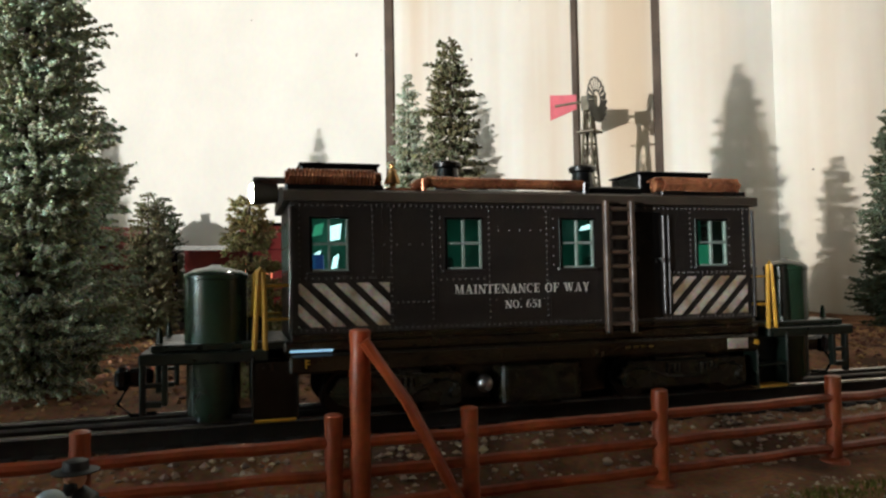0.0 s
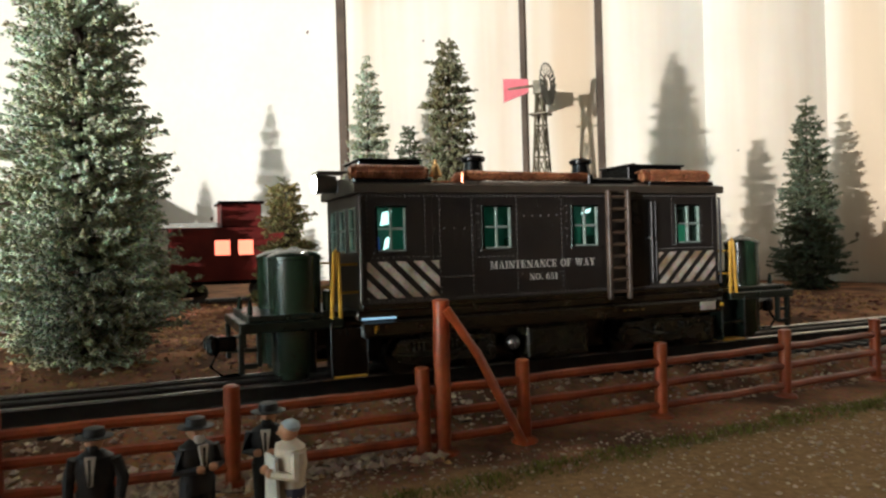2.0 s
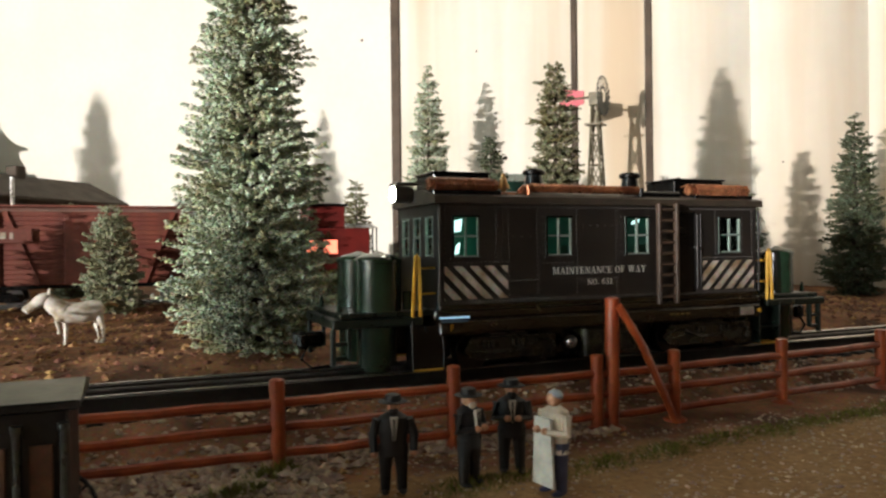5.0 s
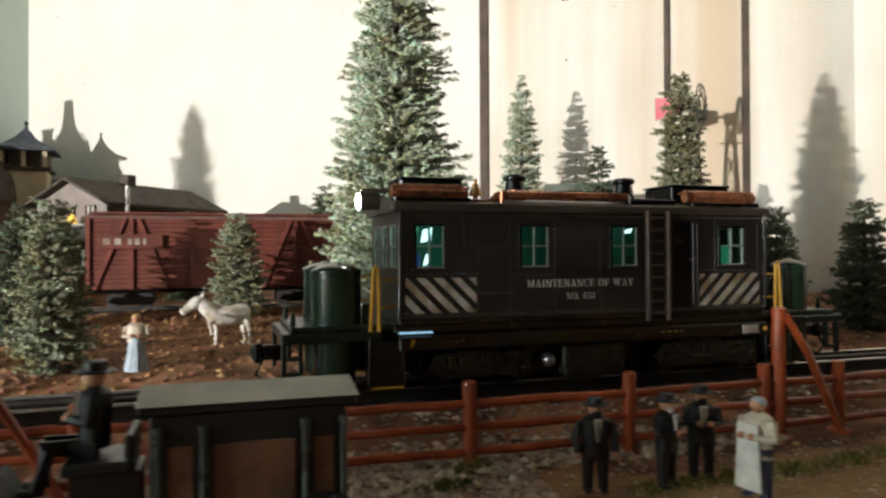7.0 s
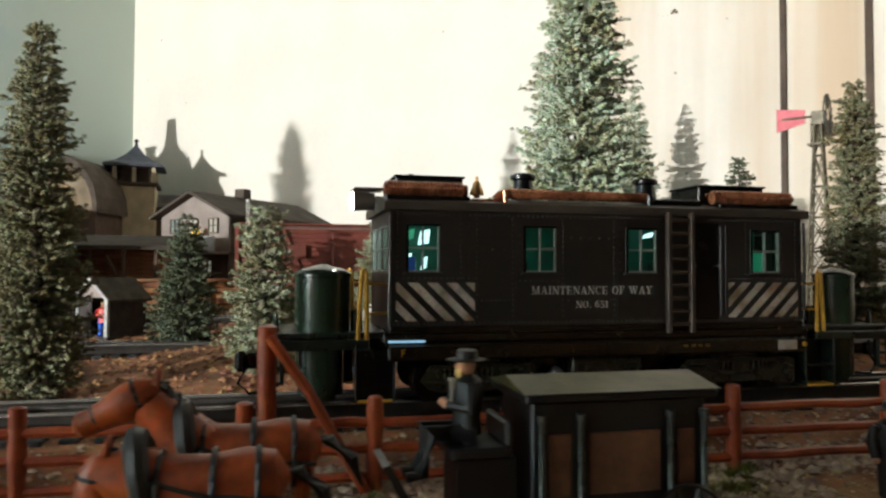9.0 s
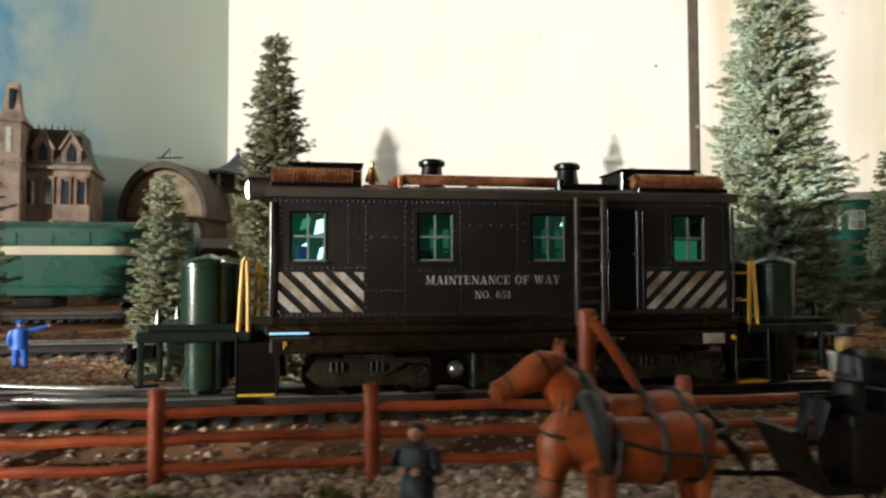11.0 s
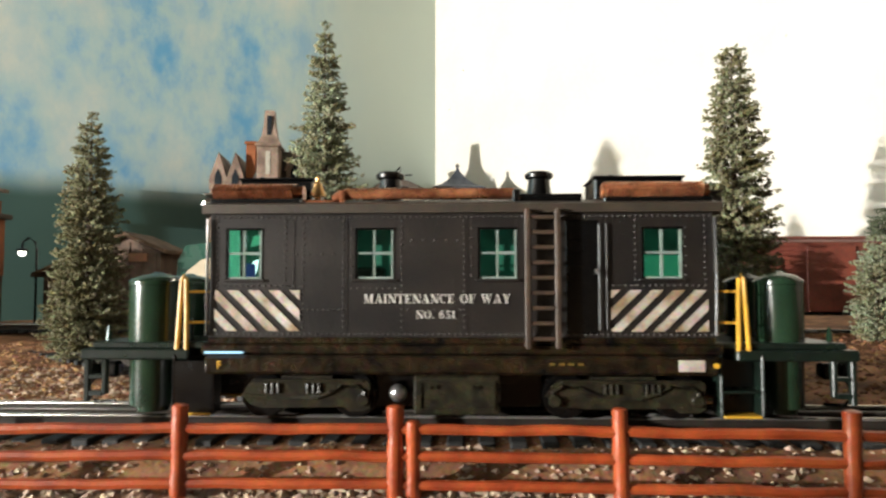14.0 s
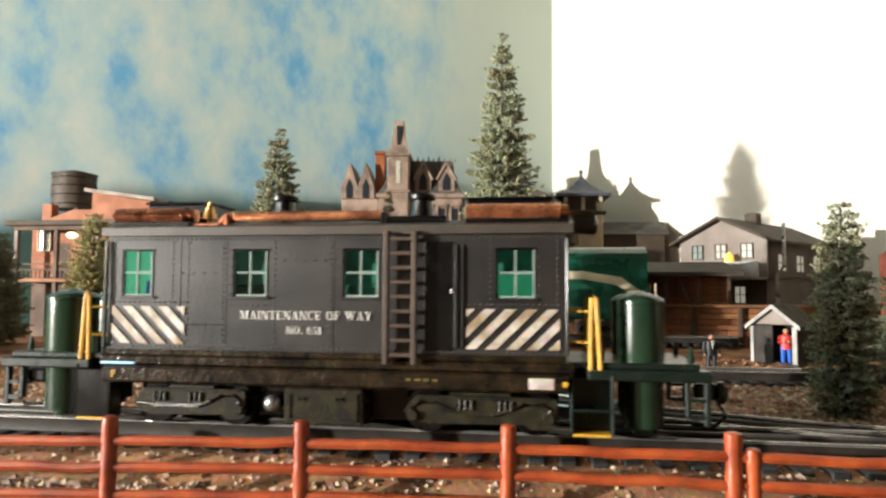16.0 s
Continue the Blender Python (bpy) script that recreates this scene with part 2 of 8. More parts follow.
def cream_wall_material():
    mat = material("cream_board", (0.80, 0.76, 0.66), 0.7, vary=0.06, scale=5, fine=90, bump=0.1)
    nt = mat.node_tree
    n, link = nt.nodes, nt.links.new
    bsdf = n["Principled BSDF"]
    old = bsdf.inputs["Base Color"].links[0].from_socket
    tc = n.new("ShaderNodeTexCoord")
    vor = n.new("ShaderNodeTexNoise")
    vor.inputs["Scale"].default_value, vor.inputs["Detail"].default_value = 38, 2
    link(tc.outputs["Object"], vor.inputs["Vector"])
    sp = n.new("ShaderNodeMapRange")
    sp.inputs["From Min"].default_value, sp.inputs["From Max"].default_value = 0.755, 0.770
    link(vor.outputs["Fac"], sp.inputs["Value"])
    m1 = n.new("ShaderNodeMix")
    m1.data_type = "RGBA"
    link(sp.outputs["Result"], m1.inputs["Factor"])
    mp, streak, sep = n.new("ShaderNodeMapping"), n.new("ShaderNodeTexNoise"), n.new("ShaderNodeSeparateXYZ")
    mp.inputs["Scale"].default_value = (11, 11, 0.7)
    link(tc.outputs["Object"], mp.inputs["Vector"])
    link(mp.outputs["Vector"], streak.inputs["Vector"])
    streak.inputs["Scale"].default_value, streak.inputs["Detail"].default_value = 1.0, 4
    link(tc.outputs["Object"], sep.inputs["Vector"])
    old_boards = n.new("ShaderNodeMapRange")   # the boards past the first batten have yellowed
    old_boards.inputs["From Min"].default_value, old_boards.inputs["From Max"].default_value = 1.288, 1.30
    old_boards.inputs["To Max"].default_value = 0.85
    link(sep.outputs["X"], old_boards.inputs["Value"])
    st = n.new("ShaderNodeMapRange")
    st.inputs["From Min"].default_value, st.inputs["From Max"].default_value = 0.38, 0.66
    link(streak.outputs["Fac"], st.inputs["Value"])
    mul = n.new("ShaderNodeMath")
    mul.operation = "MULTIPLY"
    link(st.outputs["Result"], mul.inputs[0])
    link(old_boards.outputs["Result"], mul.inputs[1])
    m0 = n.new("ShaderNodeMix")
    m0.data_type = "RGBA"
    link(mul.outputs[0], m0.inputs["Factor"])
    link(old, m0.inputs["A"])
    m0.inputs["B"].default_value = (0.62, 0.46, 0.29, 1)
    link(m0.outputs["Result"], m1.inputs["A"])
    m1.inputs["B"].default_value = (0.14, 0.09, 0.05, 1)
    link(m1.outputs["Result"], bsdf.inputs["Base Color"])
    return mat


M["dirt"] = ground_material()
M["sky"] = sky_wall_material()
M["cream"] = cream_wall_material()
M["plain_wall"] = material("plain_wall", (0.030, 0.025, 0.020), 0.9, vary=0.1, scale=3, fine=50)
M["batten"] = material("batten_brown", (0.085, 0.052, 0.028), 0.7, vary=0.3, scale=30, bump=0.2)

# ---- mesh helpers ----


def box(bm, x0, x1, y0, y1, z0, z1, m=None, bevel=0.0):
    """A block, its edges chamfered where bevel is given."""
    b = min(bevel, (x1 - x0) / 2.01, (y1 - y0) / 2.01, (z1 - z0) / 2.01)
    if b <= 0:
        vs = [bm.verts.new((x, y, z)) for x in (x0, x1) for y in (y0, y1) for z in (z0, z1)]
        for f in ((0, 1, 3, 2), (4, 6, 7, 5), (0, 4, 5, 1), (2, 3, 7, 6), (0, 2, 6, 4), (1, 5, 7, 3)):
            bm.faces.new([vs[i] for i in f])
    else:
        vs = []
        grid = {}
        for i, (xa, xb) in enumerate(((x0, x0 + b), (x1, x1 - b))):
            for j, (ya, yb) in enumerate(((y0, y0 + b), (y1, y1 - b))):
                for k, (za, zb) in enumerate(((z0, z0 + b), (z1, z1 - b))):
                    for a, p in enumerate(((xa, yb, zb), (xb, ya, zb), (xb, yb, za))):
                        v = bm.verts.new(p)
                        grid[i, j, k, a] = v
                        vs.append(v)
        for s in (0, 1):
            bm.faces.new([grid[s, j, k, 0] for j, k in ((0, 0), (0, 1), (1, 1), (1, 0))])
            bm.faces.new([grid[i, s, k, 1] for i, k in ((0, 0), (0, 1), (1, 1), (1, 0))])
            bm.faces.new([grid[i, j, s, 2] for i, j in ((0, 0), (0, 1), (1, 1), (1, 0))])
        for p in (0, 1):
            for q in (0, 1):
                bm.faces.new([grid[0, p, q, 1], grid[1, p, q, 1], grid[1, p, q, 2], grid[0, p, q, 2]])
                bm.faces.new([grid[p, 0, q, 0], grid[p, 1, q, 0], grid[p, 1, q, 2], grid[p, 0, q, 2]])
                bm.faces.new([grid[p, q, 0, 0], grid[p, q, 1, 0], grid[p, q, 1, 1], grid[p, q, 0, 1]])
                for r in (0, 1):
                    bm.faces.new([grid[p, q, r, a] for a in (0, 1, 2)])
    if m is not None:
        for v in vs:
            v.co = m @ v.co
    return vs


def ring_points(centre, axis, r, n, start=0.0, squash=1.0):
    axis = Vector(axis).normalized()
    side = axis.orthogonal().normalized() if abs(axis.z) < 0.999 else Vector((1, 0, 0))
    up = axis.cross(side)
    return [Vector(centre) + side * (r * math.cos(start + 2 * math.pi * i / n)) + up * (r * squash * math.sin(start + 2 * math.pi * i / n)) for i in range(n)]


def sweep(bm, pts, radii, n=10, cap=True):
    """A round rod through the points."""
    pts = [Vector(p) for p in pts]
    rings = []
    for i, p in enumerate(pts):
        a = pts[min(i + 1, len(pts) - 1)] - pts[max(i - 1, 0)]
        r = radii[i] if isinstance(radii, (list, tuple)) else radii
        rings.append([bm.verts.new(q) for q in ring_points(p, a, max(r, 1e-5), n)])
    for a, b in zip(rings, rings[1:]):
        # match ring starts to avoid twists
        k = min(range(n), key=lambda s: (a[0].co - b[s].co).length)
        flip = (a[1].co - b[(k + 1) % n].co).length > (a[1].co - b[(k - 1) % n].co).length
        for i in range(n):
            j = (i + 1) % n
            bi, bj = ((k - i) % n, (k - j) % n) if flip else ((k + i) % n, (k + j) % n)
            bm.faces.new([a[i], a[j], b[bj], b[bi]])
    if cap:
        bm.faces.new(rings[0])
        bm.faces.new(rings[-1])
    return [v for r in rings for v in r]


def lathe(bm, centre, profile, n=20):
    """Turned about the upright axis through centre: profile of (radius, height)."""
    cx, cy, cz = centre
    rings = [[bm.verts.new((cx + max(r, 1e-5) * math.cos(2 * math.pi * i / n), cy + max(r, 1e-5) * math.sin(2 * math.pi * i / n), cz + z)) for i in range(n)] for r, z in profile]
    for a, b in zip(rings, rings[1:]):
        for i in range(n):
            bm.faces.new([a[i], a[(i + 1) % n], b[(i + 1) % n], b[i]])
    bm.faces.new(rings[0])
    bm.faces.new(rings[-1])


def ball(bm, c, r, sx=1, sy=1, sz=1, n=10, rows=6):
    lathe_profile = [(math.sin(math.pi * k / rows), -math.cos(math.pi * k / rows)) for k in range(rows + 1)]
    rings = [[bm.verts.new((c[0] + sx * r * max(p, 0.02) * math.cos(2 * math.pi * i / n), c[1] + sy * r * max(p, 0.02) * math.sin(2 * math.pi * i / n), c[2] + sz * r * q)) for i in range(n)] for p, q in lathe_profile]
    for a, b in zip(rings, rings[1:]):
        for i in range(n):
            bm.faces.new([a[i], a[(i + 1) % n], b[(i + 1) % n], b[i]])
    bm.faces.new(rings[0])
    bm.faces.new(rings[-1])
    return [v for g in rings for v in g]


def prism(bm, outline, axis, a, b):
    """An outline of (u, v) drawn out along an axis from a to b."""
    def at(u, v, w):
        return {"x": (w, u, v), "y": (u, w, v), "z": (u, v, w)}[axis]
    lo = [bm.verts.new(at(u, v, a)) for u, v in outline]
    hi = [bm.verts.new(at(u, v, b)) for u, v in outline]
    k = len(outline)
    for i in range(k):
        bm.faces.new([lo[i], lo[(i + 1) % k], hi[(i + 1) % k], hi[i]])
    bm.faces.new(lo)
    bm.faces.new(hi)
    return lo + hi


def pierced(bm, us, vs, holes, axis, a, b):
    """A slab in one piece over the grid us x vs, left open in the cells named in holes; axis is its thin way, from a to b."""
    def at(u, v, w):
        return {"x": (w, u, v), "y": (u, w, v)}[axis]
    grid = {(i, j, k): bm.verts.new(at(u, v, w)) for i, u in enumerate(us) for j, v in enumerate(vs) for k, w in enumerate((a, b))}
    solid = {(i, j) for i in range(len(us) - 1) for j in range(len(vs) - 1)} - set(holes)
    for i, j in solid:
        for k in (0, 1):
            bm.faces.new([grid[i, j, k], grid[i + 1, j, k], grid[i + 1, j + 1, k], grid[i, j + 1, k]])
        for (di, dj), (p, q) in (((-1, 0), ((0, 0), (0, 1))), ((1, 0), ((1, 0), (1, 1))), ((0, -1), ((0, 0), (1, 0))), ((0, 1), ((0, 1), (1, 1)))):
            if (i + di, j + dj) not in solid:
                bm.faces.new([grid[i + p[0], j + p[1], 0], grid[i + q[0], j + q[1], 0], grid[i + q[0], j + q[1], 1], grid[i + p[0], j + p[1], 1]])


def mesh_of(name, bm, mats, smooth=False):
    bmesh.ops.recalc_face_normals(bm, faces=bm.faces)
    me = bpy.data.meshes.new(name)
    bm.to_mesh(me)
    bm.free()
    for mat in (mats if isinstance(mats, (list, tuple)) else [mats]):
        me.materials.append(mat)
    if smooth:
        me.shade_smooth()
        me.set_sharp_from_angle(angle=radians(35))
    return me


def part(name, bm, mat, parent, label="", smooth=False):
    ob = new(name, mesh_of(name, bm, mat, smooth))
    ob.parent = parent
    if label:
        tagged(ob, label)
    return ob


def thing(name, m, label, category, group="", kind=""):
    ob = new(name)
    ob.empty_display_size = 0.01
    ob.matrix_world = m
    return tagged(ob, label, category, group, kind)


def single(name, bm, mat, label, category, group="", kind="", m=None, smooth=False):
    ob = new(name, mesh_of(name, bm, mat, smooth))
    if m is not None:
        ob.matrix_world = m
    return tagged(ob, label, category, group, kind)


def B():
    return bmesh.new()


# ---- setting ----
def smooth01(t):
    t = min(1, max(0, t))
    return t * t * (3 - 2 * t)


def height(x, y):
    """The ground: low before the fence, track bed level behind it, rising a little to the back."""
    z = -0.0212 + 0.0122 * smooth01((y + 0.034) / 0.026)
    right = smooth01((x - 0.30) / 0.12)
    z += 0.008 * smooth01((y - 0.07) / 0.06) * right - 0.004 * smooth01((y - 0.07) / 0.06) * (1 - right)
    z += 0.008 * smooth01((y - 0.33) / 0.12)
    rough = 0.0016 * noise.noise((x * 38, y * 38, 0)) + 0.0009 * noise.noise((x * 140, y * 140, 3))
    if 0.0 < y < 0.062:
        rough *= 0.2
    return z + rough


def build_ground():
    xs = [-3.3, -2.8, -2.2, -1.6, -1.2, -0.95] + [-0.8 + 0.006 * i for i in range(384)] + [1.55, 1.8, 2.4, 3.4, 4.0]
    ys = [-2.1, -1.6, -1.0, -0.6, -0.35] + [-0.25 + 0.005 * i for i in range(150)] + [0.52 + 0.03 * i for i in range(40)] + [1.8]
    verts = [(x, y, height(x, y)) for y in ys for x in xs]
    w = len(xs)
    faces = [(j * w + i, j * w + i + 1, j * w + w + i + 1, j * w + w + i) for j in range(len(ys) - 1) for i in range(w - 1)]
    me = bpy.data.meshes.new("ground")
    me.from_pydata(verts, [], faces)
    me.materials.append(M["dirt"])
    me.shade_smooth()
    tagged(new("ground", me), "brown scattered dirt and leaf litter with a tan dirt road", "ground", kind="structure")


CORNER = Vector((0.042, 1.775, 0))


def wall(name, p, q, z0, z1, thick, mat, label):
    """An upright slab from p to q, its face on that line and its thickness to the left of the way."""
    p, q = Vector(p), Vector(q)
    d = (q - p).normalized()
    bm = B()
    box(bm, 0, (q - p).length, 0, thick, z0, z1)
    m = Matrix.Translation(p) @ Matrix.Rotation(math.atan2(d.y, d.x), 4, "Z")
    return single(name, bm, mat, label, "wall", kind="structure", m=m)


def build_room():
    left_end, right_end = Vector((-3.05, -1.317, 0)), Vector((3.7, -1.883, 0))
    d = (left_end - CORNER).normalized()
    # painted sky wall, its local x counted from the corner
    bm = B()
    box(bm, 0, (left_end - CORNER).length, -0.03, 0, -0.1, 1.6)
    single("wall_sky", bm, M["sky"], "backdrop wall painted as a blue cloudy sky, dark green along the foot", "wall", kind="structure",
           m=Matrix.Translation(CORNER) @ Matrix.Rotation(math.atan2(d.y, d.x), 4, "Z"))
    # cream wall of boards with battens over some joints, s counted from the corner along it
    e = (right_end - CORNER).normalized()
    m = Matrix.Translation(CORNER) @ Matrix.Rotation(math.atan2(e.y, e.x), 4, "Z")
    joints = [0.0, 1.289, 1.604, 1.716, 1.858, 2.005, 2.16, 2.31, 2.46, 2.62, 2.8, 3.0, 3.3, 3.7, 4.1, 4.5, 5.2]
    bow = [0, 0.010, 0.006, 0.024, 0.026, 0.024, 0.024, 0.010, 0.01, 0.01, 0.01, 0.01, 0.01, 0.01, 0.01, 0.01]
    back = tagged(new("wall_cream", None), "cream board backdrop wall with brown joints and small stains", "wall", kind="structure")
    back.matrix_world = m
    for a, b, h in zip(joints, joints[1:], bow):
        bm = B()
        n = 10 if h else 1
        outline = [(a + 0.0002, 0.03)] + [(a + 0.0002 + (b - a - 0.0004) * i / n, -h * 4 * (i / n) * (1 - i / n)) for i in range(n + 1)] + [(b - 0.0002, 0.03)]
        prism(bm, outline, "z", -0.1, 1.6)
        part("panel", bm, M["cream"], back, smooth=True)
    for s, w in ((1.294, 0.0165), (1.605, 0.009), (1.718, 0.011)):
        bm = B()
        box(bm, s - w / 2, s + w / 2, -0.006, 0.004, -0.1, 1.6, bevel=0.001)
        part("batten", bm, M["batten"], back, "narrow dark brown joint batten")
    wall("wall_rear", (3.7, -1.91, 0), (-3.05, -1.91, 0), -0.1, 1.6, -0.05, M["plain_wall"], "plain dark brown room wall behind")
    wall("wall_side", (-3.05, -1.91, 0), (-3.05, -1.317, 0), -0.1, 1.6, -0.05, M["plain_wall"], "plain dark brown room wall beside")
    bm = B()
    box(bm, -3.2, 3.9, -2.1, 1.9, 1.6, 1.65)
    single("ceiling", bm, M["plain_wall"], "plain dark brown ceiling", "ceiling", kind="structure")


# ---- track ----
def track(name, pts, z, label, tie_step=0.0125, gauge=0.016, centre=True, ties_limit=300):
    """Rails on sleepers along a line of points at a rail height z."""
    pts = [Vector((*p, 0)) for p in pts]
    # even steps
    line, dist = [pts[0]], 0.0
    for a, b in zip(pts, pts[1:]):
        k = max(1, int((b - a).length / tie_step))
        line += [a.lerp(b, (i + 1) / k) for i in range(k)]
    root = thing(name, Matrix(), label, "railway track", kind="structure")
    sides = (-gauge, 0, gauge) if centre else (-gauge, gauge)
    # a tubular rail: foot, thin web and rounded head
    section = [(-0.0016, -0.0079), (-0.0005, -0.0072), (-0.0005, -0.0022)]
    section += [(-0.0012 * math.cos(math.pi * k / 7), -0.0012 + 0.0012 * math.sin(math.pi * k / 7)) for k in range(8)]
    section += [(0.0005, -0.0022), (0.0005, -0.0072), (0.0016, -0.0079)]
    for s in sides:
        bm = B()
        rows = []
        for i, p in enumerate(line):
            t = (line[min(i + 1, len(line) - 1)] - line[max(i - 1, 0)]).normalized()
            nrm = Vector((-t.y, t.x, 0))
            rows.append([bm.verts.new(p + nrm * (s + u) + Vector((0, 0, z + v))) for u, v in section])
        for a, b in zip(rows, rows[1:]):
            for i in range(len(section)):
                j = (i + 1) % len(section)
                bm.faces.new([a[i], a[j], b[j], b[i]]).material_index = 1 if 3 <= i < 10 else 0
        part("rail", bm, [M["rail_side"], M["rail_dark"] if s == 0 else M["steel_rail"]], root, smooth=True)
    bm = B()
    box(bm, -0.0034, 0.0034, -0.035, 0.035, -0.004, -0.0002, bevel=0.0006)
    me = mesh_of("sleeper", bm, M["tie"])
    for i, p in enumerate(line[:ties_limit]):
        t = (line[min(i + 1, len(line) - 1)] - line[max(i - 1, 0)])
        ob = new("sleeper", me)
        ob.parent = root
        ob.matrix_basis = Matrix.Translation((p.x, p.y, z - 0.0070)) @ Matrix.Rotation(math.atan2(t.y, t.x), 4, "Z")
    return root


M["steel_rail"] = material("rail_steel", (0.66, 0.63, 0.59), 0.24, metal=0.85, vary=0.3, scale=60, bump=0.08)
M["rail_side"] = material("rail_side", (0.040, 0.032, 0.025), 0.5, metal=0.3, vary=0.4, scale=90, bump=0.15)
TRACK_Y = 0.031


# ---- fence ----
def build_fence():
    posts = [(-0.320, -0.085), (-0.247, -0.073), (-0.175, -0.061), (-0.104, -0.0503), (-0.034, -0.0405), (0.041, -0.0363), (0.1174, -0.0351), (0.1953, -0.0374), (0.271, -0.0404), (0.3448, -0.0412),
             (0.4165, -0.0462), (0.4608, -0.0472), (0.532, -0.0485), (0.6031, -0.0498), (0.6741, -0.0512), (0.7445, -0.0512),
             (0.7884, -0.0504), (0.8595, -0.0474), (0.9399, -0.0419), (1.015, -0.034), (1.09, -0.025), (1.16, -0.015), (1.23, -0.004)]
    root = thing("rail_fence", Matrix(), "reddish brown plastic three-rail fence with round posts", "fence")
    rnd = random.Random(4)
    doubles = {6}
    braces = {10: 0.4232, 15: 0.7524}

    def one_post(x, y, top, r=0.0029, name="post"):
        bm = B()
        base = height(x, y) - 0.001
        lean = rnd.uniform(-0.0006, 0.0006)
        k = 9
        pts = [(x + lean * i / k, y, base + (top - base) * i / k) for i in range(k + 1)]
        rad = [r * rnd.uniform(0.92, 1.08) for _ in range(k + 1)]
        pts.append((x + lean, y, top + 0.0006))
        rad.append(r * 0.6)
        sweep(bm, pts, rad, 12)
        sweep(bm, [(x, y, base - 0.001), (x, y, base + 0.0016), (x, y, base + 0.0028)], [r * 2.1, r * 1.9, r * 1.1], 10)
        part(name, bm, M["fence"], root, smooth=True)

    for i, (x, y) in enumerate(posts):
        one_post(x, y, 0.0118 + rnd.uniform(-0.0006, 0.0006))
        if i in doubles:
            one_post(x + 0.0063, y - 0.0002, 0.0062, 0.0026)
        if i in braces:
            one_post(braces[i], y - 0.0002, 0.0376, 0.0032, "tall_post")
            bx, (fx, fy) = braces[i], posts[i + 1]
            bm = B()
            sweep(bm, [(bx + 0.001, y - 0.004, 0.0345), (bx + 0.014, y - 0.004, 0.016), (fx - 0.002, fy - 0.004, -0.0225)], 0.0019, 8)
            part("brace", bm, M["fence"], root, "slanting prop", smooth=True)
    for (xa, ya), (xb, yb) in zip(posts, posts[1:]):
        for z in (0.0033, -0.0060, -0.0158):
            bm = B()
            k = 12
            pts, rad = [], []
            for i in range(k + 1):
                f = i / k
                pts.append((xa + (xb - xa) * f, ya + (yb - ya) * f, z + 0.0007 * noise.noise((xa * 90 + f * 4, z * 500, 1)) + 0.0003))
                rad.append(0.0019 + 0.00025 * noise.noise((xa * 50 + f * 7, z * 300, 5)))
            sweep(bm, pts, rad, 8)
            part("rail", bm, M["fence"], root, smooth=True)


# ---- trees ----
def crumbs_mesh(centres, ways, sizes, mat, rs):
    """Loose foam crumbs, one small four-sided grain at each centre, drawn out a little along its way."""
    n = len(centres)
    base = np.array(((1, 0, -0.5), (-0.6, 0.85, -0.45), (-0.6, -0.85, -0.4), (0, 0, 0.95)))
    tips = base[None] * rs.uniform(0.6, 1.35, (n, 4, 1)) + rs.uniform(-0.35, 0.35, (n, 4, 3))
    spin = rs.uniform(0, 2 * math.pi, n)
    c, d = np.cos(spin)[:, None], np.sin(spin)[:, None]
    tips = np.stack((tips[..., 0] * c - tips[..., 1] * d, tips[..., 0] * d + tips[..., 1] * c, tips[..., 2]), -1)
    along = np.einsum("nkj,nj->nk", tips, ways)[..., None] * ways[:, None, :] * 0.6
    co = centres[:, None, :] + (tips + along) * sizes[:, None, None]
    order = np.array((0, 2, 1, 0, 1, 3, 1, 2, 3, 2, 0, 3))
    me = bpy.data.meshes.new("crown")
    me.vertices.add(4 * n)
    me.vertices.foreach_set("co", co.astype(np.float32).ravel())
    me.loops.add(12 * n)
    me.loops.foreach_set("vertex_index", (np.arange(n)[:, None] * 4 + order[None]).astype(np.int32).ravel())
    me.polygons.add(4 * n)
    me.polygons.foreach_set("loop_start", np.arange(0, 12 * n, 3, dtype=np.int32))
    me.update(calc_edges=True)
    me.materials.append(mat)
    return me


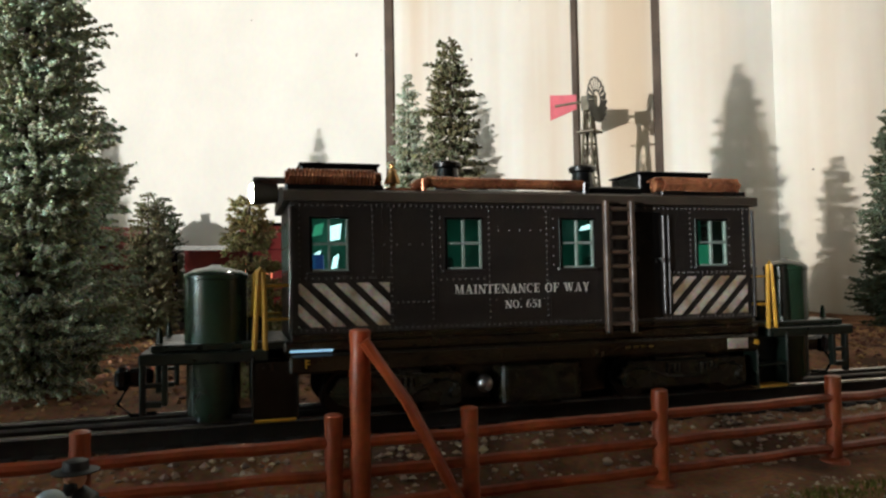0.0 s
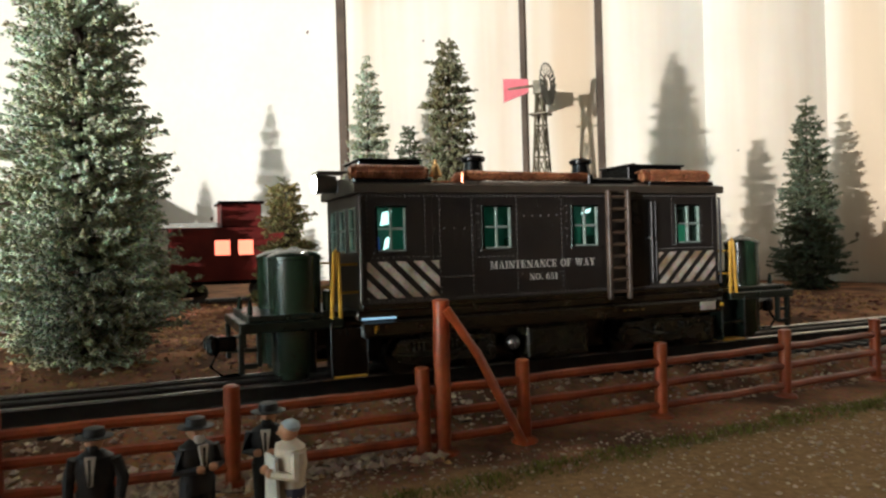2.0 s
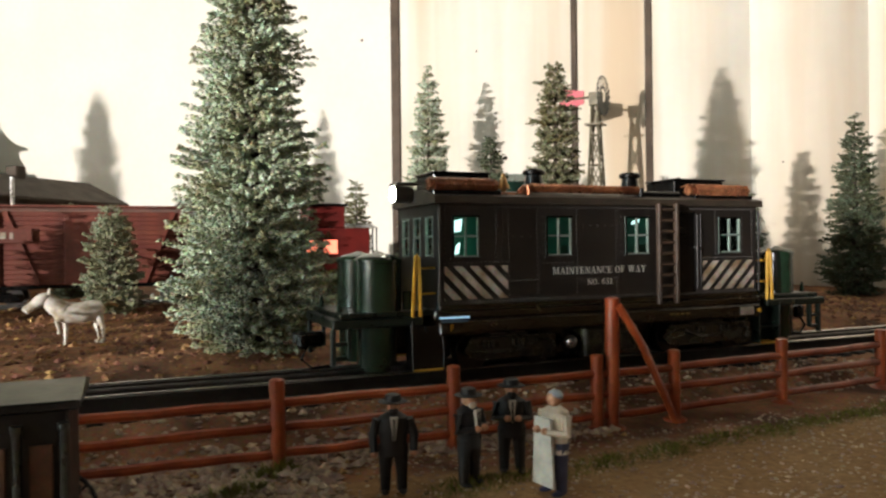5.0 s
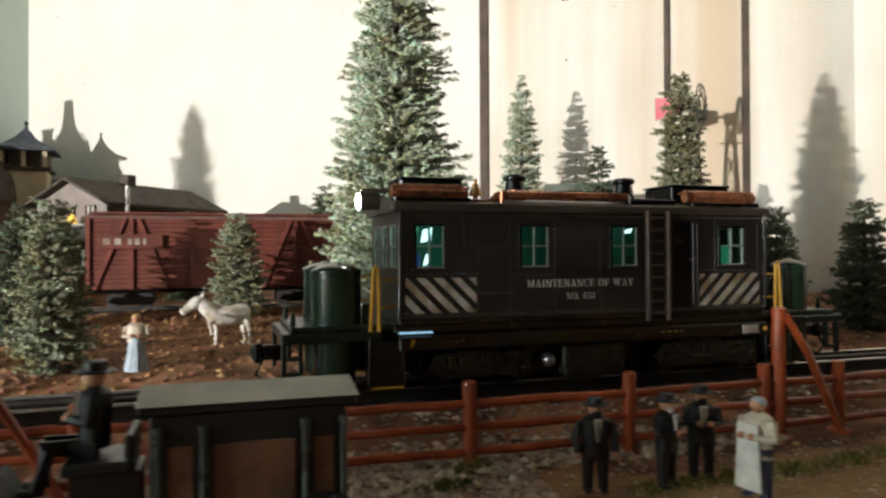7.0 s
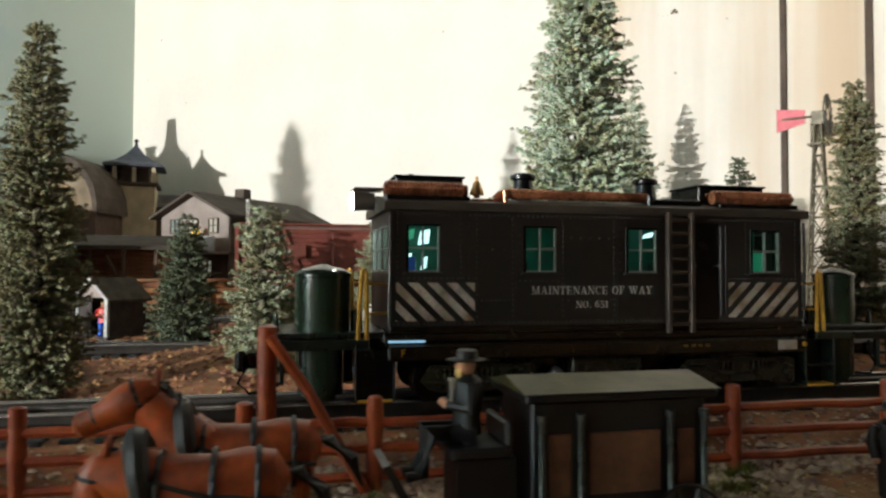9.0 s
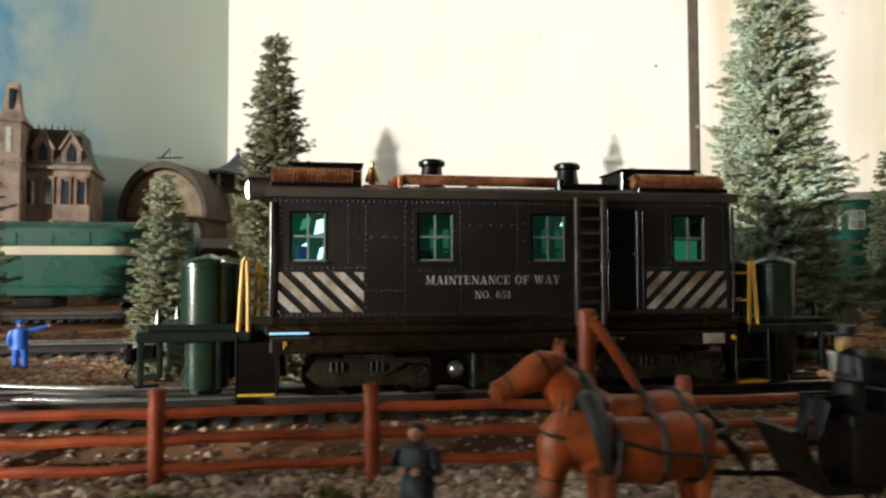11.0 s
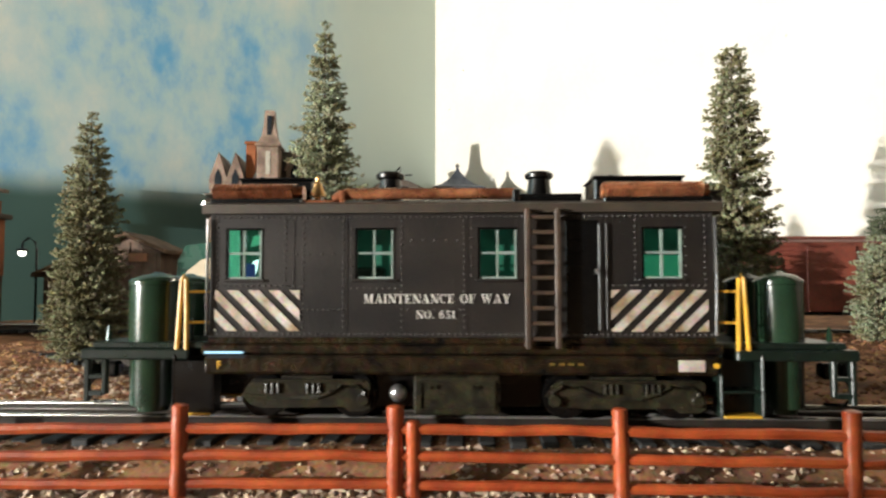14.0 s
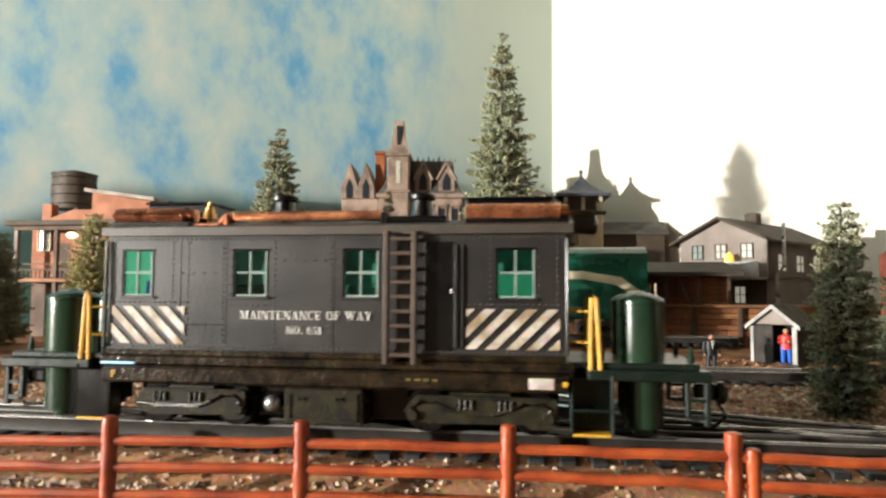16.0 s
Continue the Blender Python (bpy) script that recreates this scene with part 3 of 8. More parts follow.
def tree(x, y, tip, radius, leaf, seed, taper=1.0, base=None, density=1.0, label="", crown_from=0.015, tuft=0.0035):
    """A bottle-brush conifer: a tapered trunk, and tiers of drooping limbs set with small foam crumbs."""
    rnd = random.Random(seed)
    rs = np.random.RandomState(seed)
    z0 = height(x, y) if base is None else base
    h = tip - z0
    root = thing("conifer", pose(x, y, z0, 0, 0, rnd.uniform(0, 360)), label or "model conifer with ragged foam foliage on dirt", "tree", "model conifers")
    bm = B()
    sweep(bm, [(0, 0, -0.003), (0.0006, 0, h * 0.4), (0, 0.0005, h * 0.8), (0, 0, h * 0.97)], [radius * 0.11 + 0.001, radius * 0.085 + 0.0007, 0.0009, 0.0004], 8)
    limbs = B()
    crumb = tuft * 0.30
    tiers = max(12, int(h / (tuft * 1.75)))
    centres, ways, sizes = [], [], []
    for k in range(tiers):
        f = min(0.985, crown_from + (1 - crown_from) * (k + rnd.uniform(-0.25, 0.25)) / tiers)
        prof = min((1 - f) ** taper * 0.86 + 0.14 * (1 - f ** 8), 0.62 + 3.0 * f)
        reach = radius * prof * (1 + 0.10 * math.sin(k * 2.4 + seed) + rnd.uniform(-0.10, 0.10)) + 0.0022
        n_b = max(7, int(2 * math.pi * reach / (tuft * 1.10) * density))
        for b in range(n_b):
            az = 2 * math.pi * (b + rnd.uniform(-0.45, 0.45)) / n_b + k * 1.3
            lump = 1 + 0.24 * noise.noise((math.cos(az) * 2 + seed, math.sin(az) * 2, f * 14))
            length = reach * lump * (rnd.uniform(0.66, 1.0) if rnd.random() < 0.8 else rnd.uniform(1.0, 1.12))
            droop = rnd.uniform(-0.42, 0.02) - 0.12 * (1 - f)
            zz = h * f + rnd.uniform(-0.35, 0.35) * h / tiers + 0.15 * length
            out = np.array((math.cos(az), math.sin(az), 0.0))
            side = np.array((-math.sin(az), math.cos(az), 0.0))
            if rnd.random() < 0.10 and length > 0.012:
                sweep(limbs, [(0, 0, zz), tuple(out * length * 0.85 + np.array((0, 0, zz + droop * length * 0.6)))], [0.0005, 0.0002], 4, cap=False)
            n = max(4, int(length * 0.75 / (crumb * 0.50)))
            q = 0.28 + 0.76 * rs.rand(n) ** 0.8
            wide = tuft * 0.62 * (1.12 - q)
            r = q * length
            pos = out[None] * r[:, None] + side[None] * (rs.randn(n) * wide)[:, None]
            pos[:, 2] += zz + droop * r + 0.22 * r * r / max(reach, 1e-4) + rs.randn(n) * tuft * 0.17
            centres.append(pos)
            ways.append(np.repeat((out + np.array((0, 0, droop)))[None] / math.sqrt(1 + droop * droop), n, 0))
            sizes.append(crumb * rs.uniform(0.55, 1.25, n) * (1.15 - 0.35 * q))
    part("trunk", bm, M["bark"], root, "thin brown trunk", smooth=True)
    if len(limbs.verts):
        part("limb", limbs, M["bark"], root)
    else:
        limbs.free()
    ob = new("crown", crumbs_mesh(np.concatenate(centres), np.concatenate(ways), np.concatenate(sizes), M[leaf], rs))
    ob.parent = root
    return root


# ---- the locomotive ----
def lettering(name, text, size, x, z, y, mat, parent, width=None):
    cu = bpy.data.curves.new(name, "FONT")
    cu.body, cu.size, cu.align_x, cu.align_y = text, size, "CENTER", "CENTER"
    cu.extrude = 0.00006
    cu.offset = size * 0.010
    cu.space_character = 1.08
    tmp = bpy.data.objects.new(name, cu)
    scene.collection.objects.link(tmp)
    dg = bpy.context.evaluated_depsgraph_get()
    me = bpy.data.meshes.new_from_object(tmp.evaluated_get(dg))
    bpy.data.objects.remove(tmp)
    k = 1.0
    if width:
        span = max(v.co.x for v in me.vertices) - min(v.co.x for v in me.vertices)
        k = width / span
    for v in me.vertices:
        v.co = Vector((v.co.x * k + x, y - v.co.z, v.co.y + z))
    me.materials.clear()
    me.materials.append(mat)
    ob = new(name, me)
    ob.parent = parent
    return ob


def glyph(ch):
    """The width and the pieces, as outlines one unit high, of a fat-and-thin roman capital or figure."""
    def bar(a, b, v, t=0.07):
        return [(a, v), (b, v), (b, v + t), (a, v + t)]

    def stem(a, w=0.21, lo=0.0, hi=1.0):
        return [(a, lo), (a + w, lo), (a + w, hi), (a, hi)]

    def slant(a, b, w_low, w_top):   # from (a, 0) up to (b, 1)
        return [(a, 0), (a + w_low, 0), (b + w_top, 1), (b, 1)]

    def ring(cx, cz, rx, rz, from_deg=0, to_deg=360, fat=0.20, thin=0.07):
        n = 14
        at = [radians(from_deg + (to_deg - from_deg) * i / n) for i in range(n + 1)]
        return [[(cx + rx * math.cos(a), cz + rz * math.sin(a)), (cx + rx * math.cos(b), cz + rz * math.sin(b)),
                 (cx + (rx - fat) * math.cos(b), cz + (rz - thin) * math.sin(b)), (cx + (rx - fat) * math.cos(a), cz + (rz - thin) * math.sin(a))] for a, b in zip(at, at[1:])]

    top, mid = 0.93, 0.46
    shapes = {
        "I": (0.40, [stem(0.095), bar(0, 0.40, 0), bar(0, 0.40, top)]),
        "N": (0.95, [stem(0.13, 0.08), slant(0.66, 0.08, 0.22, 0.22), stem(0.80, 0.08), bar(0, 0.33, 0), bar(0.0, 0.2, top), bar(0.67, 1.0, top)]),
        "M": (1.15, [stem(0.11, 0.08), slant(0.50, 0.10, 0.10, 0.22), slant(0.50, 0.84, 0.08, 0.08), stem(0.82), bar(0, 0.30, 0), bar(0.72, 1.14, 0), bar(0, 0.2, top), bar(0.95, 1.14, top)]),
        "A": (0.96, [slant(0.12, 0.44, 0.08, 0.08), slant(0.64, 0.42, 0.24, 0.14), bar(0.25, 0.70, 0.29), bar(0, 0.32, 0), bar(0.54, 0.98, 0)]),
        "T": (0.84, [stem(0.315), bar(0, 0.84, top), stem(0, 0.06, 0.70, 0.93), stem(0.78, 0.06, 0.70, 0.93), bar(0.2, 0.64, 0)]),
        "E": (0.80, [stem(0.10), bar(0, 0.74, 0), bar(0, 0.74, top), bar(0.3, 0.56, mid), stem(0.68, 0.06, 0, 0.27), stem(0.68, 0.06, 0.73, 1), stem(0.52, 0.06, 0.36, 0.64)]),
        "F": (0.76, [stem(0.10), bar(0, 0.44, 0), bar(0, 0.72, top), bar(0.3, 0.56, mid), stem(0.66, 0.06, 0.70, 1), stem(0.52, 0.06, 0.36, 0.64)]),
        "C": (0.86, ring(0.46, 0.5, 0.44, 0.52, 48, 312) + [stem(0.74, 0.07, 0.68, 1.0)]),
        "O": (0.96, ring(0.48, 0.5, 0.46, 0.52)),
        "W": (1.34, [slant(0.40, 0.08, 0.10, 0.22), slant(0.42, 0.64, 0.08, 0.08), slant(0.86, 0.55, 0.10, 0.22), slant(0.88, 1.12, 0.08, 0.08), bar(0, 0.38, top), bar(0.48, 0.85, top), bar(1.02, 1.32, top)]),
        "Y": (0.94, [[(0.08, 1), (0.31, 1), (0.56, 0.42), (0.36, 0.42)], [(0.48, 0.45), (0.56, 0.45), (0.80, 1), (0.72, 1)], stem(0.355, 0.21, 0, 0.46), bar(0, 0.40, top), bar(0.62, 0.92, top), bar(0.25, 0.67, 0)]),
        "6": (0.72, ring(0.35, 0.32, 0.34, 0.34, fat=0.17) + ring(0.46, 0.40, 0.45, 0.62, 70, 185, 0.20, 0.10)),
        "5": (0.70, ring(0.30, 0.32, 0.36, 0.34, -150, 125, 0.18) + [stem(0.10, 0.07, 0.5, 1), bar(0.10, 0.62, 0.88, 0.12)]),
        "1": (0.50, [stem(0.16), bar(0.03, 0.49, 0), [(0.02, 0.80), (0.18, 0.93), (0.18, 1.0), (0.02, 0.88)]]),
        ".": (0.30, [stem(0.05, 0.17, 0, 0.17)]),
    }
    return shapes.get(ch, (0.42, []))


def roman_lettering(text, cap, x, z, y, width, mat, parent):
    """A line of roman capitals on the car side, centred at x, standing on z."""
    gap = 0.10
    total = sum(glyph(ch)[0] + gap for ch in text) - gap
    kx = width / total
    bm = B()
    at, n = x - width / 2, 0
    for ch in text:
        w, pieces = glyph(ch)
        for outline in pieces:
            n += 1
            lift = 0.000008 * (n % 5)
            prism(bm, [(at + u * kx, z + v * cap) for u, v in outline], "y", y - 0.00006 - lift, y)
        at += (w + gap) * kx
    return part("lettering", bm, mat, parent, "worn white roman capitals")


def build_loco():
    root = thing("boxcab_locomotive", Matrix(), "weathered black boxcab diesel locomotive with copper roof pipes on rails", "locomotive")
    W0, W1 = 0.0, 0.062            # the two sides of the cab
    X0, X1, Z0, Z1 = -0.0069, 0.1955, 0.0308, 0.0850
    wins = [(0.0, 0.0144), (0.0527, 0.0680), (0.1022, 0.1176), (0.1672, 0.1830)]
    wz0, wz1 = 0.0567, 0.0773
    th = 0.0016

    def side_wall(y0, y1, name):
        bm = B()
        edges = [X0] + [e for w in wins for e in w] + [X1]
        pierced(bm, edges, [Z0, wz0, wz1, Z1], [(1, 1), (3, 1), (5, 1), (7, 1)], "y", y0, y1)
        return part(name, bm, M["loco_black"], root, "black riveted steel side")

    def window(x0, x1, y, out, parent=None):
        """A four-light sash in an opening; out is the way outwards."""
        fr = 0.0008
        bm = B()
        ya, yb = sorted((y + out * 0.0005, y - out * 0.0009))
        box(bm, x0, x0 + fr, ya, yb, wz0, wz1)
        box(bm, x1 - fr, x1, ya, yb, wz0, wz1)
        box(bm, x0 + fr, x1 - fr, ya, yb, wz0, wz0 + fr)
        box(bm, x0 + fr, x1 - fr, ya, yb, wz1 - fr, wz1)
        xm, zm = (x0 + x1) / 2, (wz0 + wz1) / 2
        box(bm, xm - 0.0004, xm + 0.0004, ya, yb, wz0 + fr, wz1 - fr)
        box(bm, x0 + fr, xm - 0.0005, ya, yb, zm - 0.0004, zm + 0.0004)
        box(bm, xm + 0.0005, x1 - fr, ya, yb, zm - 0.0006, zm + 0.0006)
        w = part("window", bm, M["sash"], root, "four-pane window glowing green")
        # black strips along the sash's left and top edge, painting the shade there
        bm = B()
        ya, yb = sorted((y + out * 0.0009, y + out * 0.0006))
        box(bm, x0 - 0.0002, x0 + 0.0009, ya, yb, wz0, wz1)
        box(bm, x0 + 0.0010, x1 + 0.0002, ya, yb, wz1 - 0.0009, wz1)
        part("reveal", bm, M["deep_black"], w, "black strip for the shade at the window edge")
        for xa, xb in ((x0 + fr, xm - 0.0005), (xm + 0.0005, x1 - fr)):
            for za, zb in ((wz0 + fr, zm - 0.0006), (zm + 0.0006, wz1 - fr)):
                bm = B()
                box(bm, xa, xb, y - out * 0.0007 - 0.0001, y - out * 0.0007 + 0.0001, za, zb)
                ob = part("pane", bm, M["window_glass"], w)
                ob.visible_shadow = False
        # sill and hood outside
        bm = B()
        ya, yb = sorted((y + out * 0.0012, y))
        box(bm, x0 - 0.0012, x1 + 0.0012, ya, yb, wz0 - 0.0012, wz0 - 0.0001, bevel=0.0002)
        part("window_sill", bm, M["loco_black"], w)

    side_wall(W0, W0 + th, "side_wall")
    side_wall(W1 - th, W1, "side_wall")
    for a, b in wins:
        window(a, b, W0, -1)
        window(a, b, W1, 1)
    # end walls, each with three lights
    ew = [(0.0075, 0.0185), (0.0255, 0.0365), (0.0435, 0.0545)]
    for xa, xb, out in ((X0, X0 + th, -1), (X1 - th, X1, 1)):
        bm = B()
        es = [W0 + th] + [e for w in ew for e in w] + [W1 - th]
        pierced(bm, es, [Z0, wz0, wz1, Z1], [(1, 1), (3, 1), (5, 1)], "x", xa, xb)
        part("end_wall", bm, M["loco_black"], root, "black steel end with windows")
        for a, b in ew:
            bm = B()
            x = xa if out < 0 else xb
            f = 0.001
            xs = sorted((x + out * 0.0004, x - out * 0.0009))
            box(bm, *xs, a, a + f, wz0, wz1)
            box(bm, *xs, b - f, b, wz0, wz1)
            box(bm, *xs, a + f, b - f, wz0, wz0 + f)
            box(bm, *xs, a + f, b - f, wz1 - f, wz1)
            box(bm, *xs, a + f, b - f, 0.0664, 0.0674)
            w = part("window", bm, M["sash"], root, "narrow two-pane end window")
            bm = B()
            box(bm, x - out * 0.0007 - 0.0001, x - out * 0.0007 + 0.0001, a + f, b - f, wz0 + f, wz1 - f)
            part("pane", bm, M["window_glass"], w).visible_shadow = False
    # inside: linings and small patches that glow by themselves in place of cab lighting
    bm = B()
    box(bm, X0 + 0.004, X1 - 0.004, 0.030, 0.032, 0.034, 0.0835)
    part("inner_partition", bm, M["lining_glow"], root, "green inner lining with glow in its colour")
    bm = B()
    box(bm, X0 + th, X1 - th, W0 + th, W1 - th, 0.0320, 0.0330)
    part("cab_floor", bm, M["interior"], root)
    bm = B()
    box(bm, X0 + th, X1 - th, W0 + th, W1 - th, 0.0838, 0.0846)
    part("cab_lining", bm, M["interior"], root)
    # emitting patches added for the bright spots behind the panes, not lamp bodies
    for (xa, xb, za, zb), key in (((0.0092, 0.0150, 0.0690, 0.0765), "white_glow"), ((0.0028, 0.0064, 0.0585, 0.0655), "white_glow"), ((0.0105, 0.0138, 0.0575, 0.0640), "white_glow"),
                                  ((0.0030, 0.0078, 0.0710, 0.0768), "mint_glow"), ((0.1225, 0.1285, 0.0735, 0.0768), "white_glow")):
        bm = B()
        prism(bm, [(xa, za), (xb - 0.0008, za + 0.0010), (xb, zb), (xa + 0.0012, zb - 0.0012)], "y", 0.0215, 0.0222)
        part("cab_lamp", bm, M[key], root, "small emitting patch behind the cab panes")
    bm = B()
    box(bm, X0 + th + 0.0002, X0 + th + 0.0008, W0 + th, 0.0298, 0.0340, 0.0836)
    part("end_lining", bm, M["mint_glow"], root, "pale mint end lining with glow in its colour")
    # added panel that fills the last window's lower half with glow
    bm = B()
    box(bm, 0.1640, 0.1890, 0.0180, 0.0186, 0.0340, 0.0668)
    part("low_partition", bm, M["low_glow"], root, "pale green panel added to glow behind the last window")
    bm = B()
    sweep(bm, [(0.0045, 0.016, 0.055), (0.0045, 0.016, 0.0635)], [0.0030, 0.0024], 10)
    part("control_stand", bm, M["blue_glow"], root, "small blue control stand with faint glow of its own", smooth=True)
    bm = B()
    for xx in (0.040, 0.078, 0.128):
        box(bm, xx, xx + 0.022, 0.019, 0.028, 0.034, 0.062, bevel=0.001)
    part("engine_block", bm, M["interior"], root)

    # belts, sheet joints, rivets
    bm = B()
    for x in (0.0277, 0.0494, 0.0980):
        box(bm, x - 0.0001, x + 0.0001, -0.0002, 0.0, Z0 + 0.004, 0.0825)
    box(bm, X0, X1, -0.0002, 0.0, 0.0807, 0.0828)
    box(bm, X0, X1, -0.0002, 0.0, 0.0334, 0.0354)
    part("joint_strip", bm, M["loco_black"], root)
    bm = B()

    def rivet(x, z, y=-0.0002):
        r = 0.00048
        rows = [[bm.verts.new((x + r * k * math.cos(a), y - d, z + r * k * math.sin(a))) for a in (0, 1.05, 2.09, 3.14, 4.19, 5.24)] for k, d in ((1, 0), (0.72, 0.0004))]
        top = bm.verts.new((x, y - 0.00058, z))
        for i in range(6):
            j = (i + 1) % 6
            bm.faces.new([rows[0][i], rows[0][j], rows[1][j], rows[1][i]])
            bm.faces.new([rows[1][i], rows[1][j], top])

    def rivet_row(xa, xb, z, step=0.0024, y=0.0):
        k = max(2, int(round((xb - xa) / step)))
        for i in range(k + 1):
            rivet(xa + (xb - xa) * i / k, z, y)

    rivet_row(X0 + 0.0012, X1 - 0.0012, 0.0817, 0.00225, -0.0002)
    rivet_row(X0 + 0.0012, X1 - 0.0012, 0.0344, 0.00225, -0.0002)
    for x in (-0.0038, 0.0240, 0.0313, 0.0477, 0.0714, 0.0965, 0.1648, 0.1922):
        for i in range(19):
            z = 0.0372 + i * 0.00238
            if not (0.0350 < z < 0.0530 and (x < 0.0300 or x > 0.1540)):
                rivet(x, z, 0.0)
    for x in (0.0510, 0.0995, 0.1846):
        for z in (0.0580, 0.0618, 0.0656, 0.0694, 0.0732, 0.0770):
            rivet(x, z, 0.0)
    rivet_row(-0.0038, 0.0300, 0.0539, 0.0024)
    rivet_row(0.1560, 0.1922, 0.0539, 0.0024)
    rivet_row(0.0285, 0.0438, 0.0667, 0.0050)
    rivet_row(0.0755, 0.0940, 0.0722, 0.0046)
    rivet_row(0.0510, 0.0690, 0.0528, 0.0026)
    rivet_row(0.0335, 0.0460, 0.0442, 0.0022)
    rivet_row(0.0740, 0.0950, 0.0442, 0.0060)
    tagged(part("riveting", bm, M["rivet"], root, "rows of tiny rivet heads"), kind="stuff")
    bm = B()
    box(bm, X0, X1, -0.0007, -0.0001, Z0, 0.0332, bevel=0.0002)
    part("sill_strip", bm, M["loco_grime"], root, "rust-stained sill strip")
    # hazard panels of slanting stripes
    for (xa, xb), lean in (((-0.0045, 0.0302), 1), ((0.1550, 0.1930), -1)):
        za, zb = 0.0357, 0.0521
        h = zb - za
        bm = B()
        pitch, wid = 0.0085, 0.0046
        for i in range(-3, 8):
            s = xa + i * pitch - (0.0035 if lean > 0 else 0.001)
            quad = [(s, zb), (s + wid, zb), (s + wid + lean * h * 1.02, za), (s + lean * h * 1.02, za)]
            # clip the slanting band to the panel
            for side, bound in ((1, xa), (-1, xb)):
                res = []
                for j, (u, v) in enumerate(quad):
                    u2, v2 = quad[(j + 1) % len(quad)]
                    ina, inb = side * (u - bound) >= 0, side * (u2 - bound) >= 0
                    if ina:
                        res.append((u, v))
                    if ina != inb:
                        f = (bound - u) / (u2 - u)
                        res.append((bound, v + (v2 - v) * f))
                quad = res
                if len(quad) < 3:
                    break
            if len(quad) >= 3:
                prism(bm, quad, "y", -0.00062, -0.00045)
        part("hazard_stripes", bm, M["white_paint"], root, "worn white slanting stripes")
    roman_lettering("MAINTENANCE OF WAY", 0.0036, 0.0857, 0.0469, -0.0007, 0.0588, M["letter"], root)
    roman_lettering("NO. 651", 0.0031, 0.0852, 0.0408, -0.0007, 0.0157, M["letter"], root)
    lettering("lettering", "F", 0.0044, -0.0016, 0.0222, -0.0028, M["yellow"], root)
    # ladder
    bm = B()
    for x in (0.1207, 0.1326):
        box(bm, x, x + 0.0022, -0.0052, -0.0024, 0.0290, 0.0845, bevel=0.0004)
    part("ladder_stile", bm, M["ladder"], root, "brown ladder stiles")
    for i in range(9):
        bm = B()
        z = 0.0322 + i * 0.0060
        box(bm, 0.1229, 0.1326, -0.0046, -0.0028, z, z + 0.0016, bevel=0.0003)
        part("ladder_rung", bm, M["ladder"], root)
    # door with its post and handle
    bm = B()
    box(bm, 0.1372, 0.1500, -0.0004, 0.0, 0.0345, 0.0800, bevel=0.0002)
    part("side_door", bm, M["deep_black"], root, "dark recessed side door")
    bm = B()
    box(bm, 0.1500, 0.1514, -0.0018, 0.0, 0.0362, 0.0788, bevel=0.0003)
    box(bm, 0.1530, 0.1538, -0.0012, 0.0, 0.0362, 0.0788, bevel=0.0002)
    part("door_post", bm, M["loco_black"], root)
    bm = B()
    sweep(bm, [(0.1492, -0.0005, 0.060), (0.1492, -0.0028, 0.060), (0.1492, -0.0028, 0.0585)], 0.0006, 8)
    part("door_handle", bm, M["rail_dark"], root)
    # front corner grab rails
    for x in (X0 - 0.0005, X1 + 0.0005):
        bm = B()
        sweep(bm, [(x, -0.0012, 0.034), (x, -0.0016, 0.058), (x, -0.0012, 0.081)], 0.0007, 8)
        part("grab_rail", bm, M["loco_black"] if x > 0.1 else M["rail_dark"], root, smooth=True)
    # roof
    bm = B()
    n = 10
    arc = [(-0.0022 + 0.0664 * i / n, 0.0868 + 0.0048 * math.sin(math.pi * i / n)) for i in range(n + 1)]
    prism(bm, [(-0.0022, 0.0832)] + arc + [(0.0642, 0.0832)], "x", X0 - 0.0028, X1 + 0.0030)
    part("roof", bm, M["roof_brown"], root, "brown-black arched roof", smooth=True)

    def radiator(xa, xb, flip):
        bm = B()
        box(bm, xa, xb, 0.0035, 0.0185, 0.0868, 0.0902, bevel=0.0004)
        rad = part("radiator", bm, M["deep_black"], root, "finned copper radiator coil")
        bm = B()
        k = int((xb - xa - 0.003) / 0.0014)
        for i in range(k):
            x = xa + 0.0015 + i * 0.0014
            sweep(bm, [(x, 0.0040, 0.0902), (x, 0.0016, 0.0928), (x, 0.0040, 0.0956), (x, 0.0105, 0.0966), (x, 0.0170, 0.0956)], 0.00056, 6)
        tagged(part("fin_coil", bm, M["copper"], rad, "closely wound copper fins", smooth=True), kind="stuff")
        bm = B()
        sweep(bm, [(xa, 0.010, 0.0930), (xb, 0.010, 0.0930)], 0.0030, 12)
        part("core", bm, M["copper"], rad, smooth=True)
        bm = B()
        a, b = (xa + 0.007, xb + 0.001) if not flip else (xa - 0.001, xb - 0.007)
        box(bm, a, b, 0.020, 0.046, 0.0905, 0.1000, bevel=0.0006)
        box(bm, a - 0.0008, b + 0.0008, 0.019, 0.047, 0.1000, 0.1010, bevel=0.0003)
        tray = part("hatch", bm, M["deep_black"], root, "dark raised roof hatch", smooth=False)
        bm = B()
        lathe(bm, (a + 0.008, 0.026, 0.1010), [(0.0016, 0), (0.0016, 0.0009), (0.0008, 0.0014)], 10)
        part("cap", bm, M["deep_black"], tray, smooth=True)
        for i in range(2):
            bm = B()
            sweep(bm, [(a, 0.0225 + i * 0.02, 0.1008), (b, 0.0225 + i * 0.02, 0.1008)], 0.0005, 6)
            part("edge_strip", bm, M["deep_black"], tray)

    radiator(X0 - 0.0015, 0.0292, False)
    radiator(0.1535, X1 + 0.0015, True)
    bm = B()
